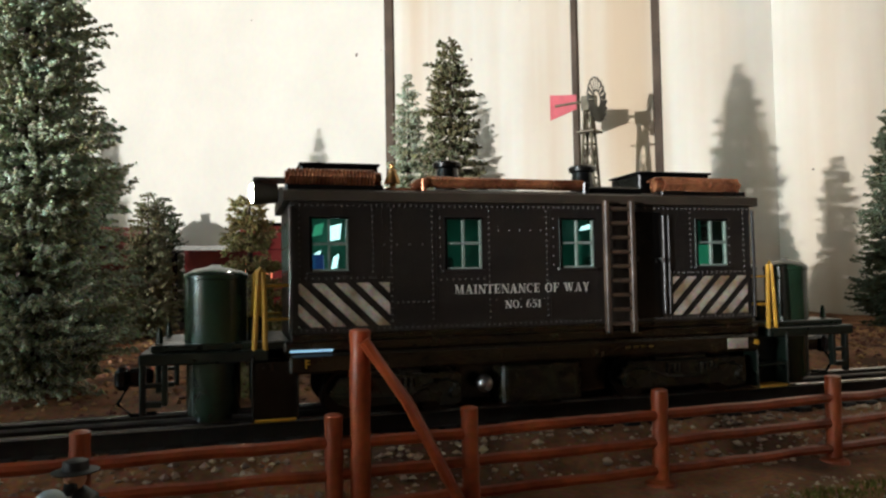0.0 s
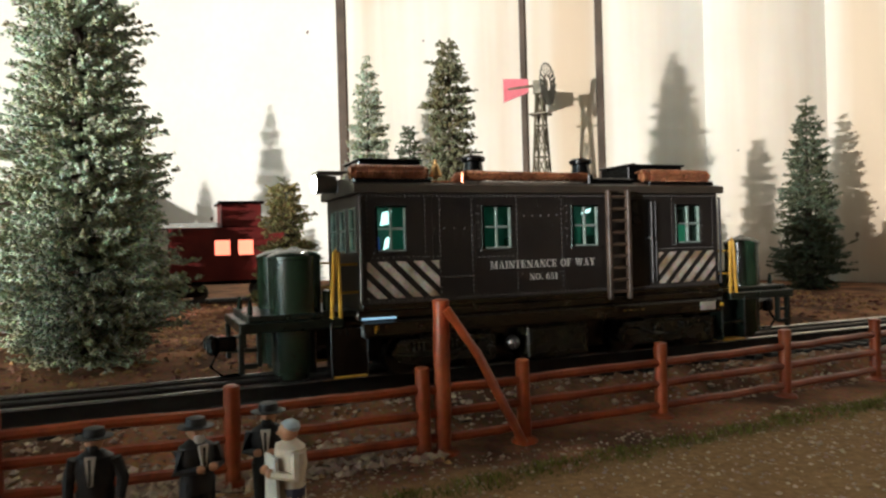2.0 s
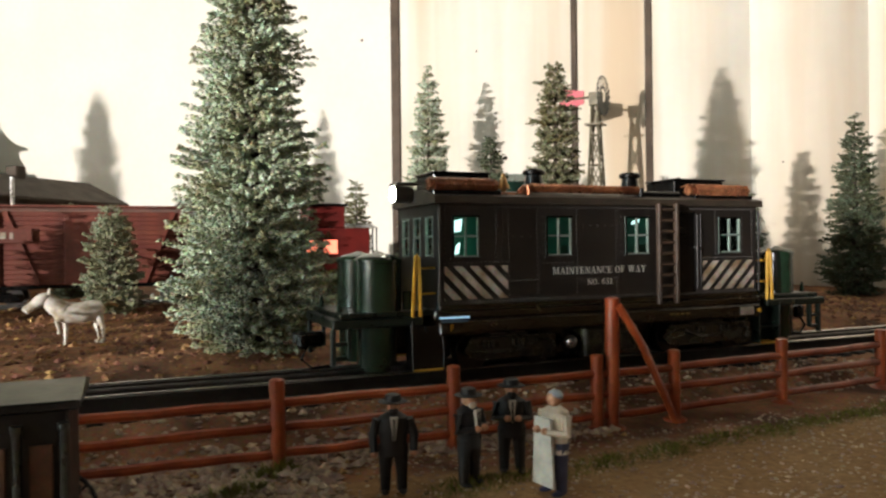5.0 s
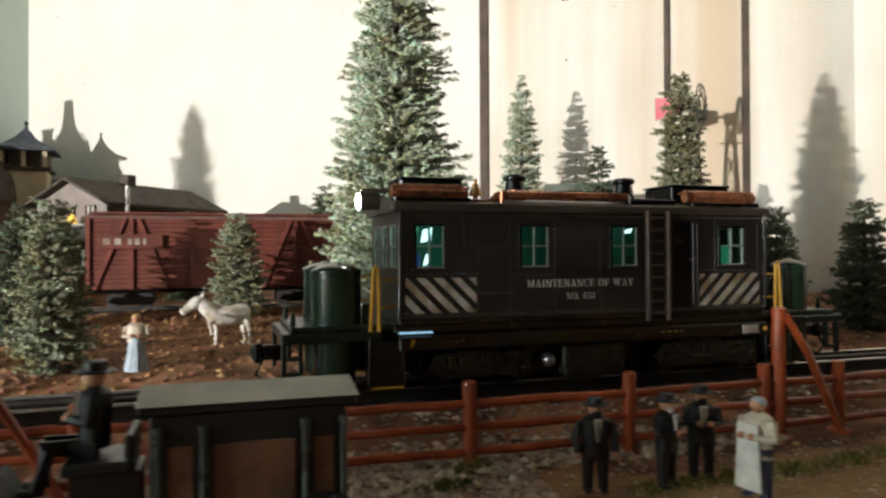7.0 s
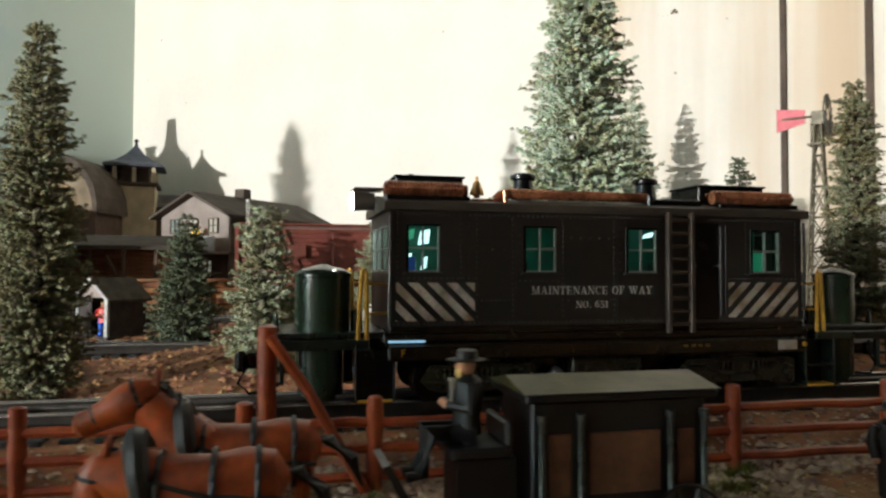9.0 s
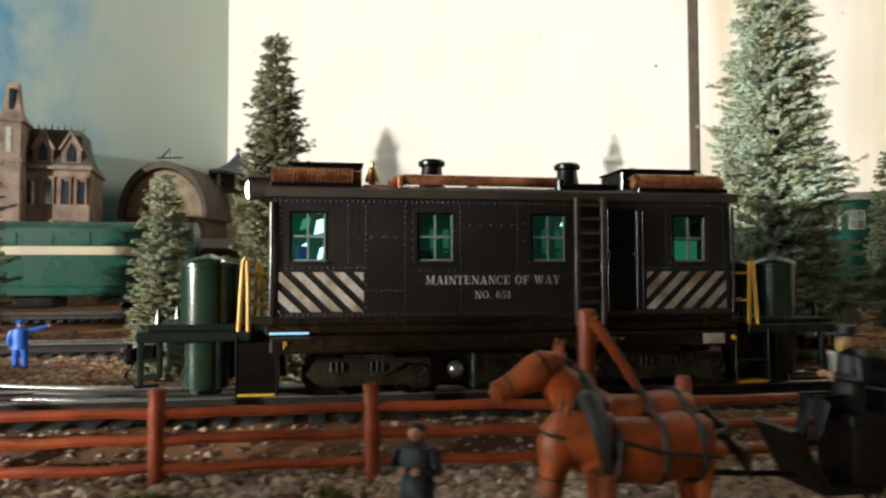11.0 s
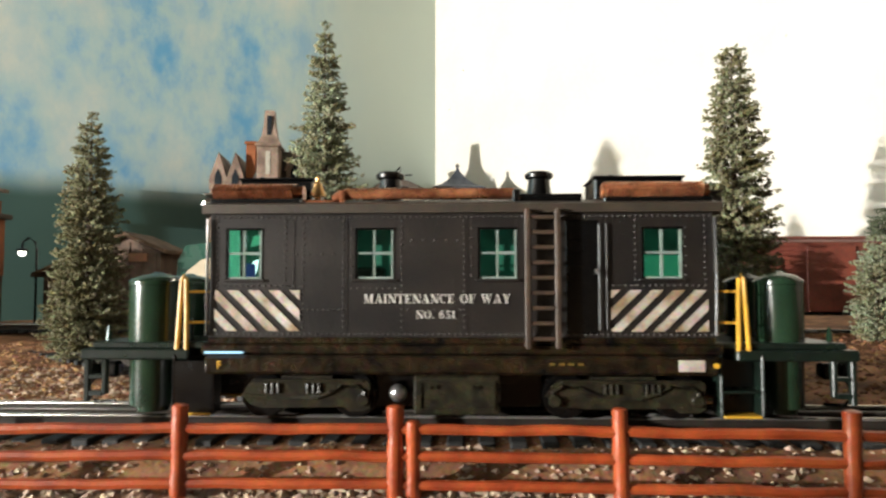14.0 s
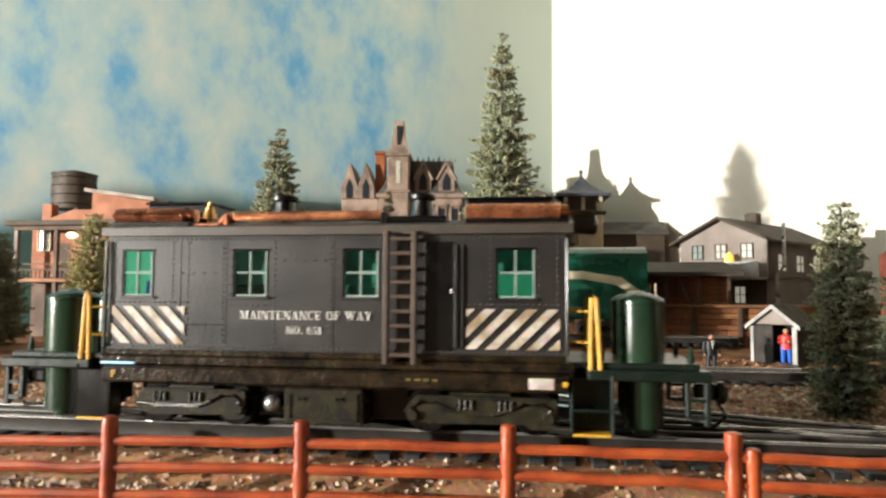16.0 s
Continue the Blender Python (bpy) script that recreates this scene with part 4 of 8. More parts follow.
    sweep(bm, [(0.0425, 0.008, 0.0893), (0.0445, 0.008, 0.0913), (0.049, 0.008, 0.0924), (0.117, 0.008, 0.0920), (0.1185, 0.008, 0.0898)], 0.0024, 12)
    part("copper_pipe", bm, M["copper"], root, "long copper exhaust pipe", smooth=True)
    bm = B()
    sweep(bm, [(0.1175, 0.008, 0.0900), (0.145, 0.008, 0.0900)], 0.0020, 10)
    box(bm, 0.1165, 0.1195, 0.005, 0.011, 0.087, 0.0935, bevel=0.0005)
    part("black_pipe", bm, M["deep_black"], root, smooth=True)
    bm = B()
    box(bm, 0.0450, 0.0470, 0.0045, 0.0115, 0.0872, 0.0936, bevel=0.0005)
    box(bm, 0.0300, 0.0430, 0.0050, 0.0110, 0.0870, 0.0895, bevel=0.0005)
    part("pipe_clamp", bm, M["copper"], root, "copper pipe clamp")
    for x, y in ((0.0633, 0.0308), (0.1299, 0.0325)):
        bm = B()
        lathe(bm, (x, y, 0.0905), [(0.0068, 0), (0.0060, 0.002), (0.0049, 0.009), (0.0047, 0.0108), (0.0062, 0.0116), (0.0064, 0.0132), (0.0052, 0.0142), (0.0044, 0.0142), (0.0042, 0.0118)], 22)
        part("smokestack", bm, M["deep_black"], root, "short black flared stack", smooth=True)
    bm = B()
    lathe(bm, (0.0345, 0.0120, 0.0905), [(0.0014, 0), (0.0014, 0.0012), (0.0034, 0.0013), (0.0030, 0.0030), (0.0019, 0.0055), (0.0018, 0.0066), (0.0008, 0.0076), (0.0009, 0.0090), (0.0004, 0.0098)], 16)
    part("bell", bm, M["brass"], root, "small brass bell", smooth=True)
    bm = B()
    lathe(bm, (0.0865, 0.050, 0.0905), [(0.0030, 0), (0.0030, 0.004), (0.0008, 0.0085)], 8)
    part("vent_cap", bm, M["roof_brown"], root, smooth=True)
    # headlights, one at each end
    for x, s in ((X0 - 0.003, -1), (X1 + 0.003, 1)):
        bm = B()
        sweep(bm, [(x, 0.031, 0.0895), (x + s * 0.010, 0.031, 0.0895)], [0.0040, 0.0047], 18)
        hl = part("headlight", bm, M["roof_brown"], root, "round dark headlight housing", smooth=True)
        bm = B()
        xx = x + s * 0.0101
        sweep(bm, [(xx, 0.031, 0.0895), (xx + s * 0.0008, 0.031, 0.0895), (xx + s * 0.0013, 0.031, 0.0895)], [0.0042, 0.0034, 0.0014], 18)
        part("lens", bm, M["headlight"] if s < 0 else M["window_dark"], hl, "glowing headlight lens" if s < 0 else "dark lens", smooth=True)
        bm = B()
        va, vb = sorted((x - s * 0.004, x + s * 0.0100))
        box(bm, va, vb, 0.0245, 0.0375, 0.0944, 0.0954, bevel=0.0003)
        part("visor", bm, M["roof_brown"], hl, "flat dark visor")
        bm = B()
        box(bm, min(x, x - s * 0.004), max(x, x - s * 0.004), 0.026, 0.036, 0.085, 0.0885, bevel=0.0005)
        part("bracket", bm, M["deep_black"], hl)
    # frame
    bm = B()
    box(bm, X0 - 0.003, X1 + 0.003, -0.0008, 0.0628, 0.0262, 0.0306, bevel=0.0008)
    box(bm, X0 - 0.001, X1 + 0.001, -0.0022, 0.0642, 0.0186, 0.0260, bevel=0.0010)
    part("frame", bm, M["loco_grime"], root, "black frame with rusty grime")
    # a reflection on the frame edge, built as a short emitting strip
    bm = B()
    box(bm, X0 - 0.001, 0.008, -0.0030, -0.0012, 0.0268, 0.0276, bevel=0.0003)
    part("lit_edge", bm, M["edge_glint"], root, "thin blue glint on the frame edge, made as glowing strip")
    bm = B()
    box(bm, 0.1805, 0.1905, -0.0027, -0.0020, 0.0202, 0.0246)
    part("plate", bm, M["white_paint"], root, "small worn white plate")
    bm = B()
    for i in range(4):
        box(bm, 0.1302 + i * 0.0037, 0.1324 + i * 0.0037, -0.0026, -0.0021, 0.0224, 0.0234)
    part("stencil", bm, M["stencil_dim"], root, "small yellow stencil marks")
    bm = B()
    sweep(bm, [(0.195, -0.0022, 0.0225), (0.195, -0.0032, 0.0225)], 0.0011, 10)
    part("marker", bm, M["yellow"], root)

    def truck(xa, xb, hooks):
        """Wheels behind two cast side frames, each with spring slots and a raised bar that bends up over the journals."""
        L = xb - xa
        bm = B()
        side = [(0, 0.0098), (0.05, 0.0140), (0.09, 0.0163), (0.97, 0.0163), (1.0, 0.0150), (1.0, 0.0048), (0.95, 0.0036), (0.84, 0.0036), (0.80, 0.0054), (0.16, 0.0048), (0.07, 0.0062)]
        for ya, yb in ((0.0008, 0.0028), (0.0592, 0.0612)):
            prism(bm, [(xa + L * u, v) for u, v in side], "y", ya, yb)
        box(bm, xa + L * 0.3, xb - L * 0.3, 0.003, 0.059, 0.008, 0.0175)
        t = part("truck", bm, M["truck"], root, "olive-black cast truck side frame")
        for y in (0.0095, 0.0525):
            for x in (xa + L * 0.14, xb - L * 0.14):
                bm = B()
                sweep(bm, [(x, y - 0.002, 0.0092), (x, y - 0.0015, 0.0092), (x, y + 0.0025, 0.0092)], [0.0090, 0.0092, 0.0092], 24)
                inner = 1 if y < 0.03 else -1
                sweep(bm, [(x, y + 0.003 * inner, 0.0092), (x, y + 0.004 * inner, 0.0092)], 0.0098, 24)
                part("wheel", bm, M["deep_black"], t, "dark steel wheel", smooth=True)
        for y, s in ((0.0008, -1), (0.0612, 1)):
            bar = [(0.03, 0.0098), (0.20, 0.0090), (0.60, 0.0092), (0.70, 0.0112), (0.78, 0.0136), (0.90, 0.0138), (0.96, 0.0118), (0.95, 0.0068)]
            if hooks == 2:
                bar = [(0.06, 0.0068), (0.05, 0.0118), (0.11, 0.0138), (0.21, 0.0134), (0.29, 0.0110), (0.38, 0.0094)] + bar[2:]
            bm = B()
            sweep(bm, [(xa + L * u, y + s * 0.0004, v) for u, v in bar], 0.0009, 8)
            part("equalizer_bar", bm, M["truck"], t, "raised bent bar", smooth=True)
            bm = B()
            lo, hi = sorted((y, y + s * 0.0007))
            box(bm, xa + L * 0.10, xb - L * 0.05, lo, hi, 0.0153, 0.0162, bevel=0.0002)
            part("top_rib", bm, M["truck"], t)
            for f in ((0.18, 0.50) if hooks == 1 else (0.36, 0.62)):
                bm = B()
                lo, hi = sorted((y + s * 0.0001, y + s * 0.0003))
                box(bm, xa + L * f - 0.0004, xa + L * f + 0.0072, lo, hi, 0.0108, 0.0148)
                slot = part("spring_slot", bm, M["deep_black"], t, "dark spring opening")
                for k in range(3):
                    bm = B()
                    x = xa + L * f + 0.0010 + k * 0.0024
                    sweep(bm, [(x, y + s * 0.0006, 0.0108), (x, y + s * 0.0006, 0.0148)], 0.0007, 8)
                    part("spring", bm, M["truck"], slot, smooth=True)
            for f in ((0.95,) if hooks == 1 else (0.06, 0.95)):
                bm = B()
                sweep(bm, [(xa + L * f, y, 0.0082), (xa + L * f, y + s * 0.0020, 0.0082)], [0.0026, 0.0021], 12)
                part("axle_box", bm, M["truck"], t, smooth=True)

    truck(0.0066, 0.0586, 1)
    truck(0.1287, 0.1915, 2)
    bm = B()
    box(bm, 0.0763, 0.1110, 0.0008, 0.0612, 0.0022, 0.0180, bevel=0.0008)
    tank = part("fuel_tank", bm, M["truck"], root, "olive box tank with raised panel")
    bm = B()
    for xa, xb, za, zb in ((0.0785, 0.1088, 0.0152, 0.0160), (0.0785, 0.1088, 0.0042, 0.0050), (0.0785, 0.0793, 0.005, 0.0152), (0.108, 0.1088, 0.005, 0.0152)):
        box(bm, xa, xb, 0.0001, 0.0008, za, zb)
    for x in (0.0822, 0.0845, 0.0990, 0.1013):
        box(bm, x, x + 0.001, -0.0002, 0.0008, 0.0128, 0.0142)
    part("panel_trim", bm, M["truck"], tank)
    bm = B()
    ball(bm, (0.0697, 0.0045, 0.0105), 0.0037, n=14, rows=8)
    part("air_reservoir", bm, M["steel"], root, "round grey air reservoir", smooth=True)
    bm = B()
    box(bm, 0.060, 0.128, 0.012, 0.050, 0.004, 0.0185)
    part("underframe", bm, M["deep_black"], root)

    def platform(x_in, x_out, s):
        """An end platform with its tanks, rails, steps and coupler; s points outwards."""
        def bx(bm, a, b, *rest, **kw):
            lo, hi = sorted((x_in + s * a, x_in + s * b))
            box(bm, lo, hi, *rest, **kw)
        length = abs(x_out - x_in)
        bm = B()
        bx(bm, 0, length - 0.004, 0.002, 0.060, 0.0284, 0.0310, bevel=0.0005)
        bx(bm, 0.008, length, 0.000, 0.062, 0.0240, 0.0283, bevel=0.0006)
        plat = part("platform", bm, M["green_deck"], root, "dark green end platform")
        for y in (0.0135, 0.0485):
            bm = B()
            cx, k = x_in + s * (0.0266 if s < 0 else 0.0300), 1.11 if s < 0 else 0.92
            lathe(bm, (cx, y, 0.0310), [(r * k, v) for r, v in ((0.0103, 0), (0.0103, 0.0232), (0.0107, 0.0234), (0.0107, 0.0248), (0.0100, 0.0256), (0.0070, 0.0272), (0.0030, 0.0280), (0.0012, 0.0290))], 28)
            part("tank", bm, M["green_tank"], root, "glossy dark green round tank", smooth=True)
            bm = B()
            lathe(bm, (cx + 0.001 * s, y, 0.0018), [(r * k, v) for r, v in ((0.0060, 0), (0.0060, 0.0022), (0.0088, 0.0026), (0.0088, 0.0225))], 24)
            part("lower_tank", bm, M["green_tank"], root, "dark green tank below the deck", smooth=True)
        bm = B()
        cx = x_in + s * 0.0125
        lathe(bm, (cx, 0.0105, 0.031), [(0.0026, 0), (0.0026, 0.0085), (0.0020, 0.0092)], 12)
        part("filler", bm, M["green_tank"], root, smooth=True)
        # hooped yellow handrails
        for y in (0.0012, 0.0608):
            bm = B()
            xr = x_in + s * 0.0095
            pts = [(xr - s * 0.0004, y, 0.0265), (xr - s * 0.0002, y, 0.045), (xr + s * 0.0002, y, 0.0568), (xr + s * 0.0010, y, 0.0580), (xr + s * 0.0018, y, 0.0566), (xr + s * 0.0026, y, 0.045), (xr + s * 0.0036, y, 0.0265)]
            sweep(bm, pts, 0.0010, 8)
            for z in (0.039, 0.0515):
                sweep(bm, [(xr - s * 0.001, y, z), (x_in, y + (0.004 if y < 0.03 else -0.004), z)], 0.0006, 6)
            part("handrail", bm, M["yellow"], root, "yellow hooped handrail", smooth=True)
        # steps
        for ya, yb in ((-0.0005, 0.009), (0.053, 0.0625)):
            bm = B()
            a = 0.0 if s < 0 else 0.004
            bx(bm, a + 0.0130, a + 0.0142, ya, yb, 0.0022, 0.0262, bevel=0.0004)
            bx(bm, a - 0.0030, a - 0.0018, ya, yb, 0.0022, 0.0262, bevel=0.0004)
            bx(bm, a - 0.0018, a + 0.0130, yb - 0.001, yb, 0.0030, 0.0240)
            bx(bm, a - 0.0018, a + 0.0130, ya, yb, 0.0115, 0.0125)
            if s < 0:
                bx(bm, a - 0.0018, a + 0.0130, ya + 0.0002, ya + 0.0012, 0.0030, 0.0236)
            st = part("steps", bm, M["deep_black"] if s < 0 else M["green_deck"], root, "black boxed steps")
            bm = B()
            bx(bm, a - 0.0018, a + 0.0130, ya - 0.0004, yb, 0.0018, 0.0029, bevel=0.0003)
            part("tread", bm, M["yellow"], st, "yellow edged tread")
        # end posts, cut lever, coupler
        for y in (0.003, 0.056):
            bm = B()
            bx(bm, length - 0.0022, length, y, y + 0.003, 0.0065, 0.0240, bevel=0.0004)
            bx(bm, length - 0.0095, length - 0.0075, y, y + 0.003, 0.0095, 0.0240, bevel=0.0004)
            bx(bm, length - 0.0075, length - 0.0022, y, y + 0.003, 0.0090, 0.0110)
            bx(bm, length - 0.0075, length - 0.0022, y, y + 0.003, 0.0160, 0.0175)
            part("end_post", bm, M["green_deck"], plat, "dark green end ladder")
        bm = B()
        bx(bm, length - 0.002, length + 0.0075, 0.0275, 0.0345, 0.0135, 0.0205, bevel=0.0014)
        bx(bm, length + 0.0060, length + 0.0115, 0.0245, 0.0325, 0.0125, 0.0215, bevel=0.0018)
        bx(bm, length + 0.0075, length + 0.0120, 0.0335, 0.0385, 0.0135, 0.0205, bevel=0.0014)
        part("coupler", bm, M["deep_black"], root, "black knuckle coupler")
        bm = B()
        sweep(bm, [(x_out + s * 0.006, 0.026, 0.015), (x_out + s * 0.010, 0.024, 0.008), (x_out + s * 0.005, 0.023, 0.0035), (x_out - s * 0.004, 0.023, 0.004)], 0.0008, 8)
        part("air_hose", bm, M["deep_black"], root, smooth=True)
        xx = x_out - s * 0.006
        for yy in (0.012, 0.050):
            bm = B()
            sweep(bm, [(xx, yy, 0.0283), (xx, yy, 0.0340), (xx, yy, 0.0370)], [0.0015, 0.0012, 0.0006], 8)
            part("stanchion", bm, M["green_tank"], plat, smooth=True)

    platform(X0 - 0.0005, -0.060, -1)
    platform(X1 + 0.0005, 0.2515, 1)
    return root


M["sash"] = material("sash_green", (0.22, 0.28, 0.245), 0.25, vary=0.2, scale=200, bump=0.05)
M["rivet"] = material("rivet_grey", (0.12, 0.112, 0.105), 0.22, vary=0.2, scale=200, bump=0.0)
M["ladder"] = material("ladder_brown", (0.065, 0.040, 0.025), 0.5, vary=0.35, scale=120, bump=0.2)
# the bluish light in the first window, put into the stand as emission
M["blue_glow"] = material("blue_glow", (0.03, 0.07, 0.25), 0.4, vary=0, bump=0, emit=0.10, emit_color=(0.12, 0.25, 1.0))
M["window_dark"] = material("window_dark", (0.02, 0.025, 0.03), 0.12, vary=0.1, bump=0)


# ---- figures and animals ----
for nm, col, ro in (("coat", (0.006, 0.0055, 0.006), 0.55), ("skin", (0.55, 0.27, 0.15), 0.55), ("linen", (0.66, 0.62, 0.54), 0.6), ("shirt", (0.62, 0.52, 0.40), 0.6),
                    ("navy", (0.035, 0.035, 0.07), 0.6), ("beard", (0.62, 0.58, 0.52), 0.7), ("blue_cloth", (0.02, 0.12, 0.55), 0.5), ("pale_blue", (0.38, 0.45, 0.50), 0.6),
                    ("red_cloth", (0.55, 0.04, 0.03), 0.5), ("green_cloth", (0.05, 0.20, 0.06), 0.6), ("hair_yellow", (0.60, 0.38, 0.12), 0.6), ("slate_blue", (0.016, 0.020, 0.024), 0.6),
                    ("stripe_grey", (0.30, 0.32, 0.30), 0.6), ("rust_cloth", (0.34, 0.11, 0.05), 0.6)):
    M[nm] = material("figure_" + nm, col, ro, vary=0.2, scale=180, fine=900, bump=0.1)


def figure(name, x, y, turn, h, label, coat, legs, head_cover, apron=None, robe=False, beard=None, arms="folded", z=None, sit=False, group=""):
    """A small painted figurine in one mesh: legs or robe, torso, arms, head, hat."""
    mats, bm, done = [], B(), [0]

    def paint(key):
        if M[key] not in mats:
            mats.append(M[key])
        idx = mats.index(M[key])
        bm.faces.ensure_lookup_table()
        for f in bm.faces[done[0]:]:
            f.material_index = idx
        done[0] = len(bm.faces)

    s = h
    if robe:
        lathe(bm, (0, 0, 0), [(0.17 * s, 0), (0.165 * s, 0.05 * s), (0.13 * s, 0.3 * s), (0.10 * s, 0.52 * s), (0.11 * s, 0.6 * s)], 14)
        for a in range(9):
            t = a * 0.7
            sweep(bm, [(0.165 * s * math.cos(t), 0.165 * s * math.sin(t), 0.01 * s), (0.095 * s * math.cos(t), 0.095 * s * math.sin(t), 0.5 * s)], 0.016 * s, 5)
        paint(legs)
    elif sit:
        for d in (-1, 1):
            sweep(bm, [(d * 0.07 * s, 0.02 * s, 0.40 * s), (d * 0.08 * s, -0.26 * s, 0.42 * s), (d * 0.08 * s, -0.32 * s, 0.12 * s), (d * 0.08 * s, -0.42 * s, 0.10 * s)], [0.085 * s, 0.075 * s, 0.055 * s, 0.04 * s], 9)
        paint(legs)
    else:
        for d in (-1, 1):
            sweep(bm, [(d * 0.075 * s, 0, 0.03 * s), (d * 0.072 * s, 0, 0.25 * s), (d * 0.06 * s, 0, 0.50 * s)], [0.046 * s, 0.055 * s, 0.078 * s], 10)
            ball(bm, (d * 0.08 * s, -0.03 * s, 0.025 * s), 0.05 * s, sx=0.8, sy=1.6, sz=0.55, n=8, rows=4)
        paint(legs)
    lo = 0.40 if not robe else 0.50
    for v in sweep(bm, [(0, 0, lo * s), (0, 0, 0.55 * s), (0, 0.005 * s, 0.68 * s), (0, 0.005 * s, 0.79 * s), (0, 0, 0.84 * s)], [0.135 * s, 0.125 * s, 0.145 * s, 0.130 * s, 0.06 * s], 14):
        v.co.y *= 0.72
    for d in (-1, 1):
        if arms == "folded":
            sweep(bm, [(d * 0.135 * s, 0, 0.77 * s), (d * 0.165 * s, -0.02 * s, 0.60 * s), (d * 0.06 * s, -0.14 * s, 0.62 * s)], [0.05 * s, 0.045 * s, 0.036 * s], 8)
        elif arms == "down" or (arms == "point" and d > 0):
            sweep(bm, [(d * 0.135 * s, 0, 0.77 * s), (d * 0.185 * s, 0.01 * s, 0.60 * s), (d * 0.175 * s, -0.05 * s, 0.44 * s)], [0.05 * s, 0.045 * s, 0.036 * s], 8)
        elif arms == "point":
            sweep(bm, [(d * 0.13 * s, 0, 0.77 * s), (d * 0.28 * s, -0.02 * s, 0.80 * s), (d * 0.42 * s, -0.04 * s, 0.86 * s)], [0.05 * s, 0.042 * s, 0.032 * s], 8)
    paint(coat)
    for d in (-1, 1):
        c = {"folded": (d * 0.05 * s, -0.15 * s, 0.625 * s), "down": (d * 0.175 * s, -0.055 * s, 0.42 * s)}.get(arms, (d * 0.175 * s, -0.055 * s, 0.42 * s) if d > 0 else (-0.45 * s, -0.04 * s, 0.87 * s))
        ball(bm, c, 0.036 * s, n=8, rows=5)
    ball(bm, (0, -0.005 * s, 0.905 * s), 0.068 * s, sx=0.9, sy=1.0, sz=1.15, n=12, rows=8)
    sweep(bm, [(0, 0, 0.82 * s), (0, 0, 0.87 * s)], 0.035 * s, 8)
    ball(bm, (0, -0.072 * s, 0.90 * s), 0.016 * s, n=6, rows=4)
    paint("skin")
    if coat == "coat":
        prism(bm, [(-0.036 * s, 0.81 * s), (0.036 * s, 0.81 * s), (0.010 * s, 0.57 * s), (-0.010 * s, 0.57 * s)], "y", -0.116 * s, -0.090 * s)
        paint("linen")
        prism(bm, [(-0.010 * s, 0.79 * s), (0.010 * s, 0.79 * s), (0.007 * s, 0.58 * s), (-0.007 * s, 0.58 * s)], "y", -0.122 * s, -0.1165 * s)
        paint("coat")
    if beard:
        ball(bm, (0, -0.048 * s, 0.855 * s), 0.045 * s, sy=0.7, sz=1.2, n=10, rows=6)
        paint(beard)
    if apron:
        prism(bm, [(-0.10 * s, 0.74 * s), (0.10 * s, 0.74 * s), (0.13 * s, 0.10 * s), (-0.13 * s, 0.10 * s)], "y", -0.135 * s, -0.112 * s)
        paint(apron)
    if head_cover == "brim":
        lathe(bm, (0, 0, 0.945 * s), [(0.13 * s, 0), (0.135 * s, 0.008 * s), (0.075 * s, 0.016 * s), (0.070 * s, 0.075 * s), (0.05 * s, 0.085 * s)], 16)
        paint("coat")
    elif head_cover:
        ball(bm, (0, 0.008 * s, 0.935 * s), 0.068 * s, sz=0.85, n=12, rows=6)
        paint(head_cover)
    for v in bm.verts:
        v.co.x *= 1.16
        v.co.y *= 1.16
    zz = height(x, y) + 0.0006 if z is None else z
    return single(name, bm, mats, label, "figurine", group, m=pose(x, y, zz, 0, 0, turn), smooth=True)


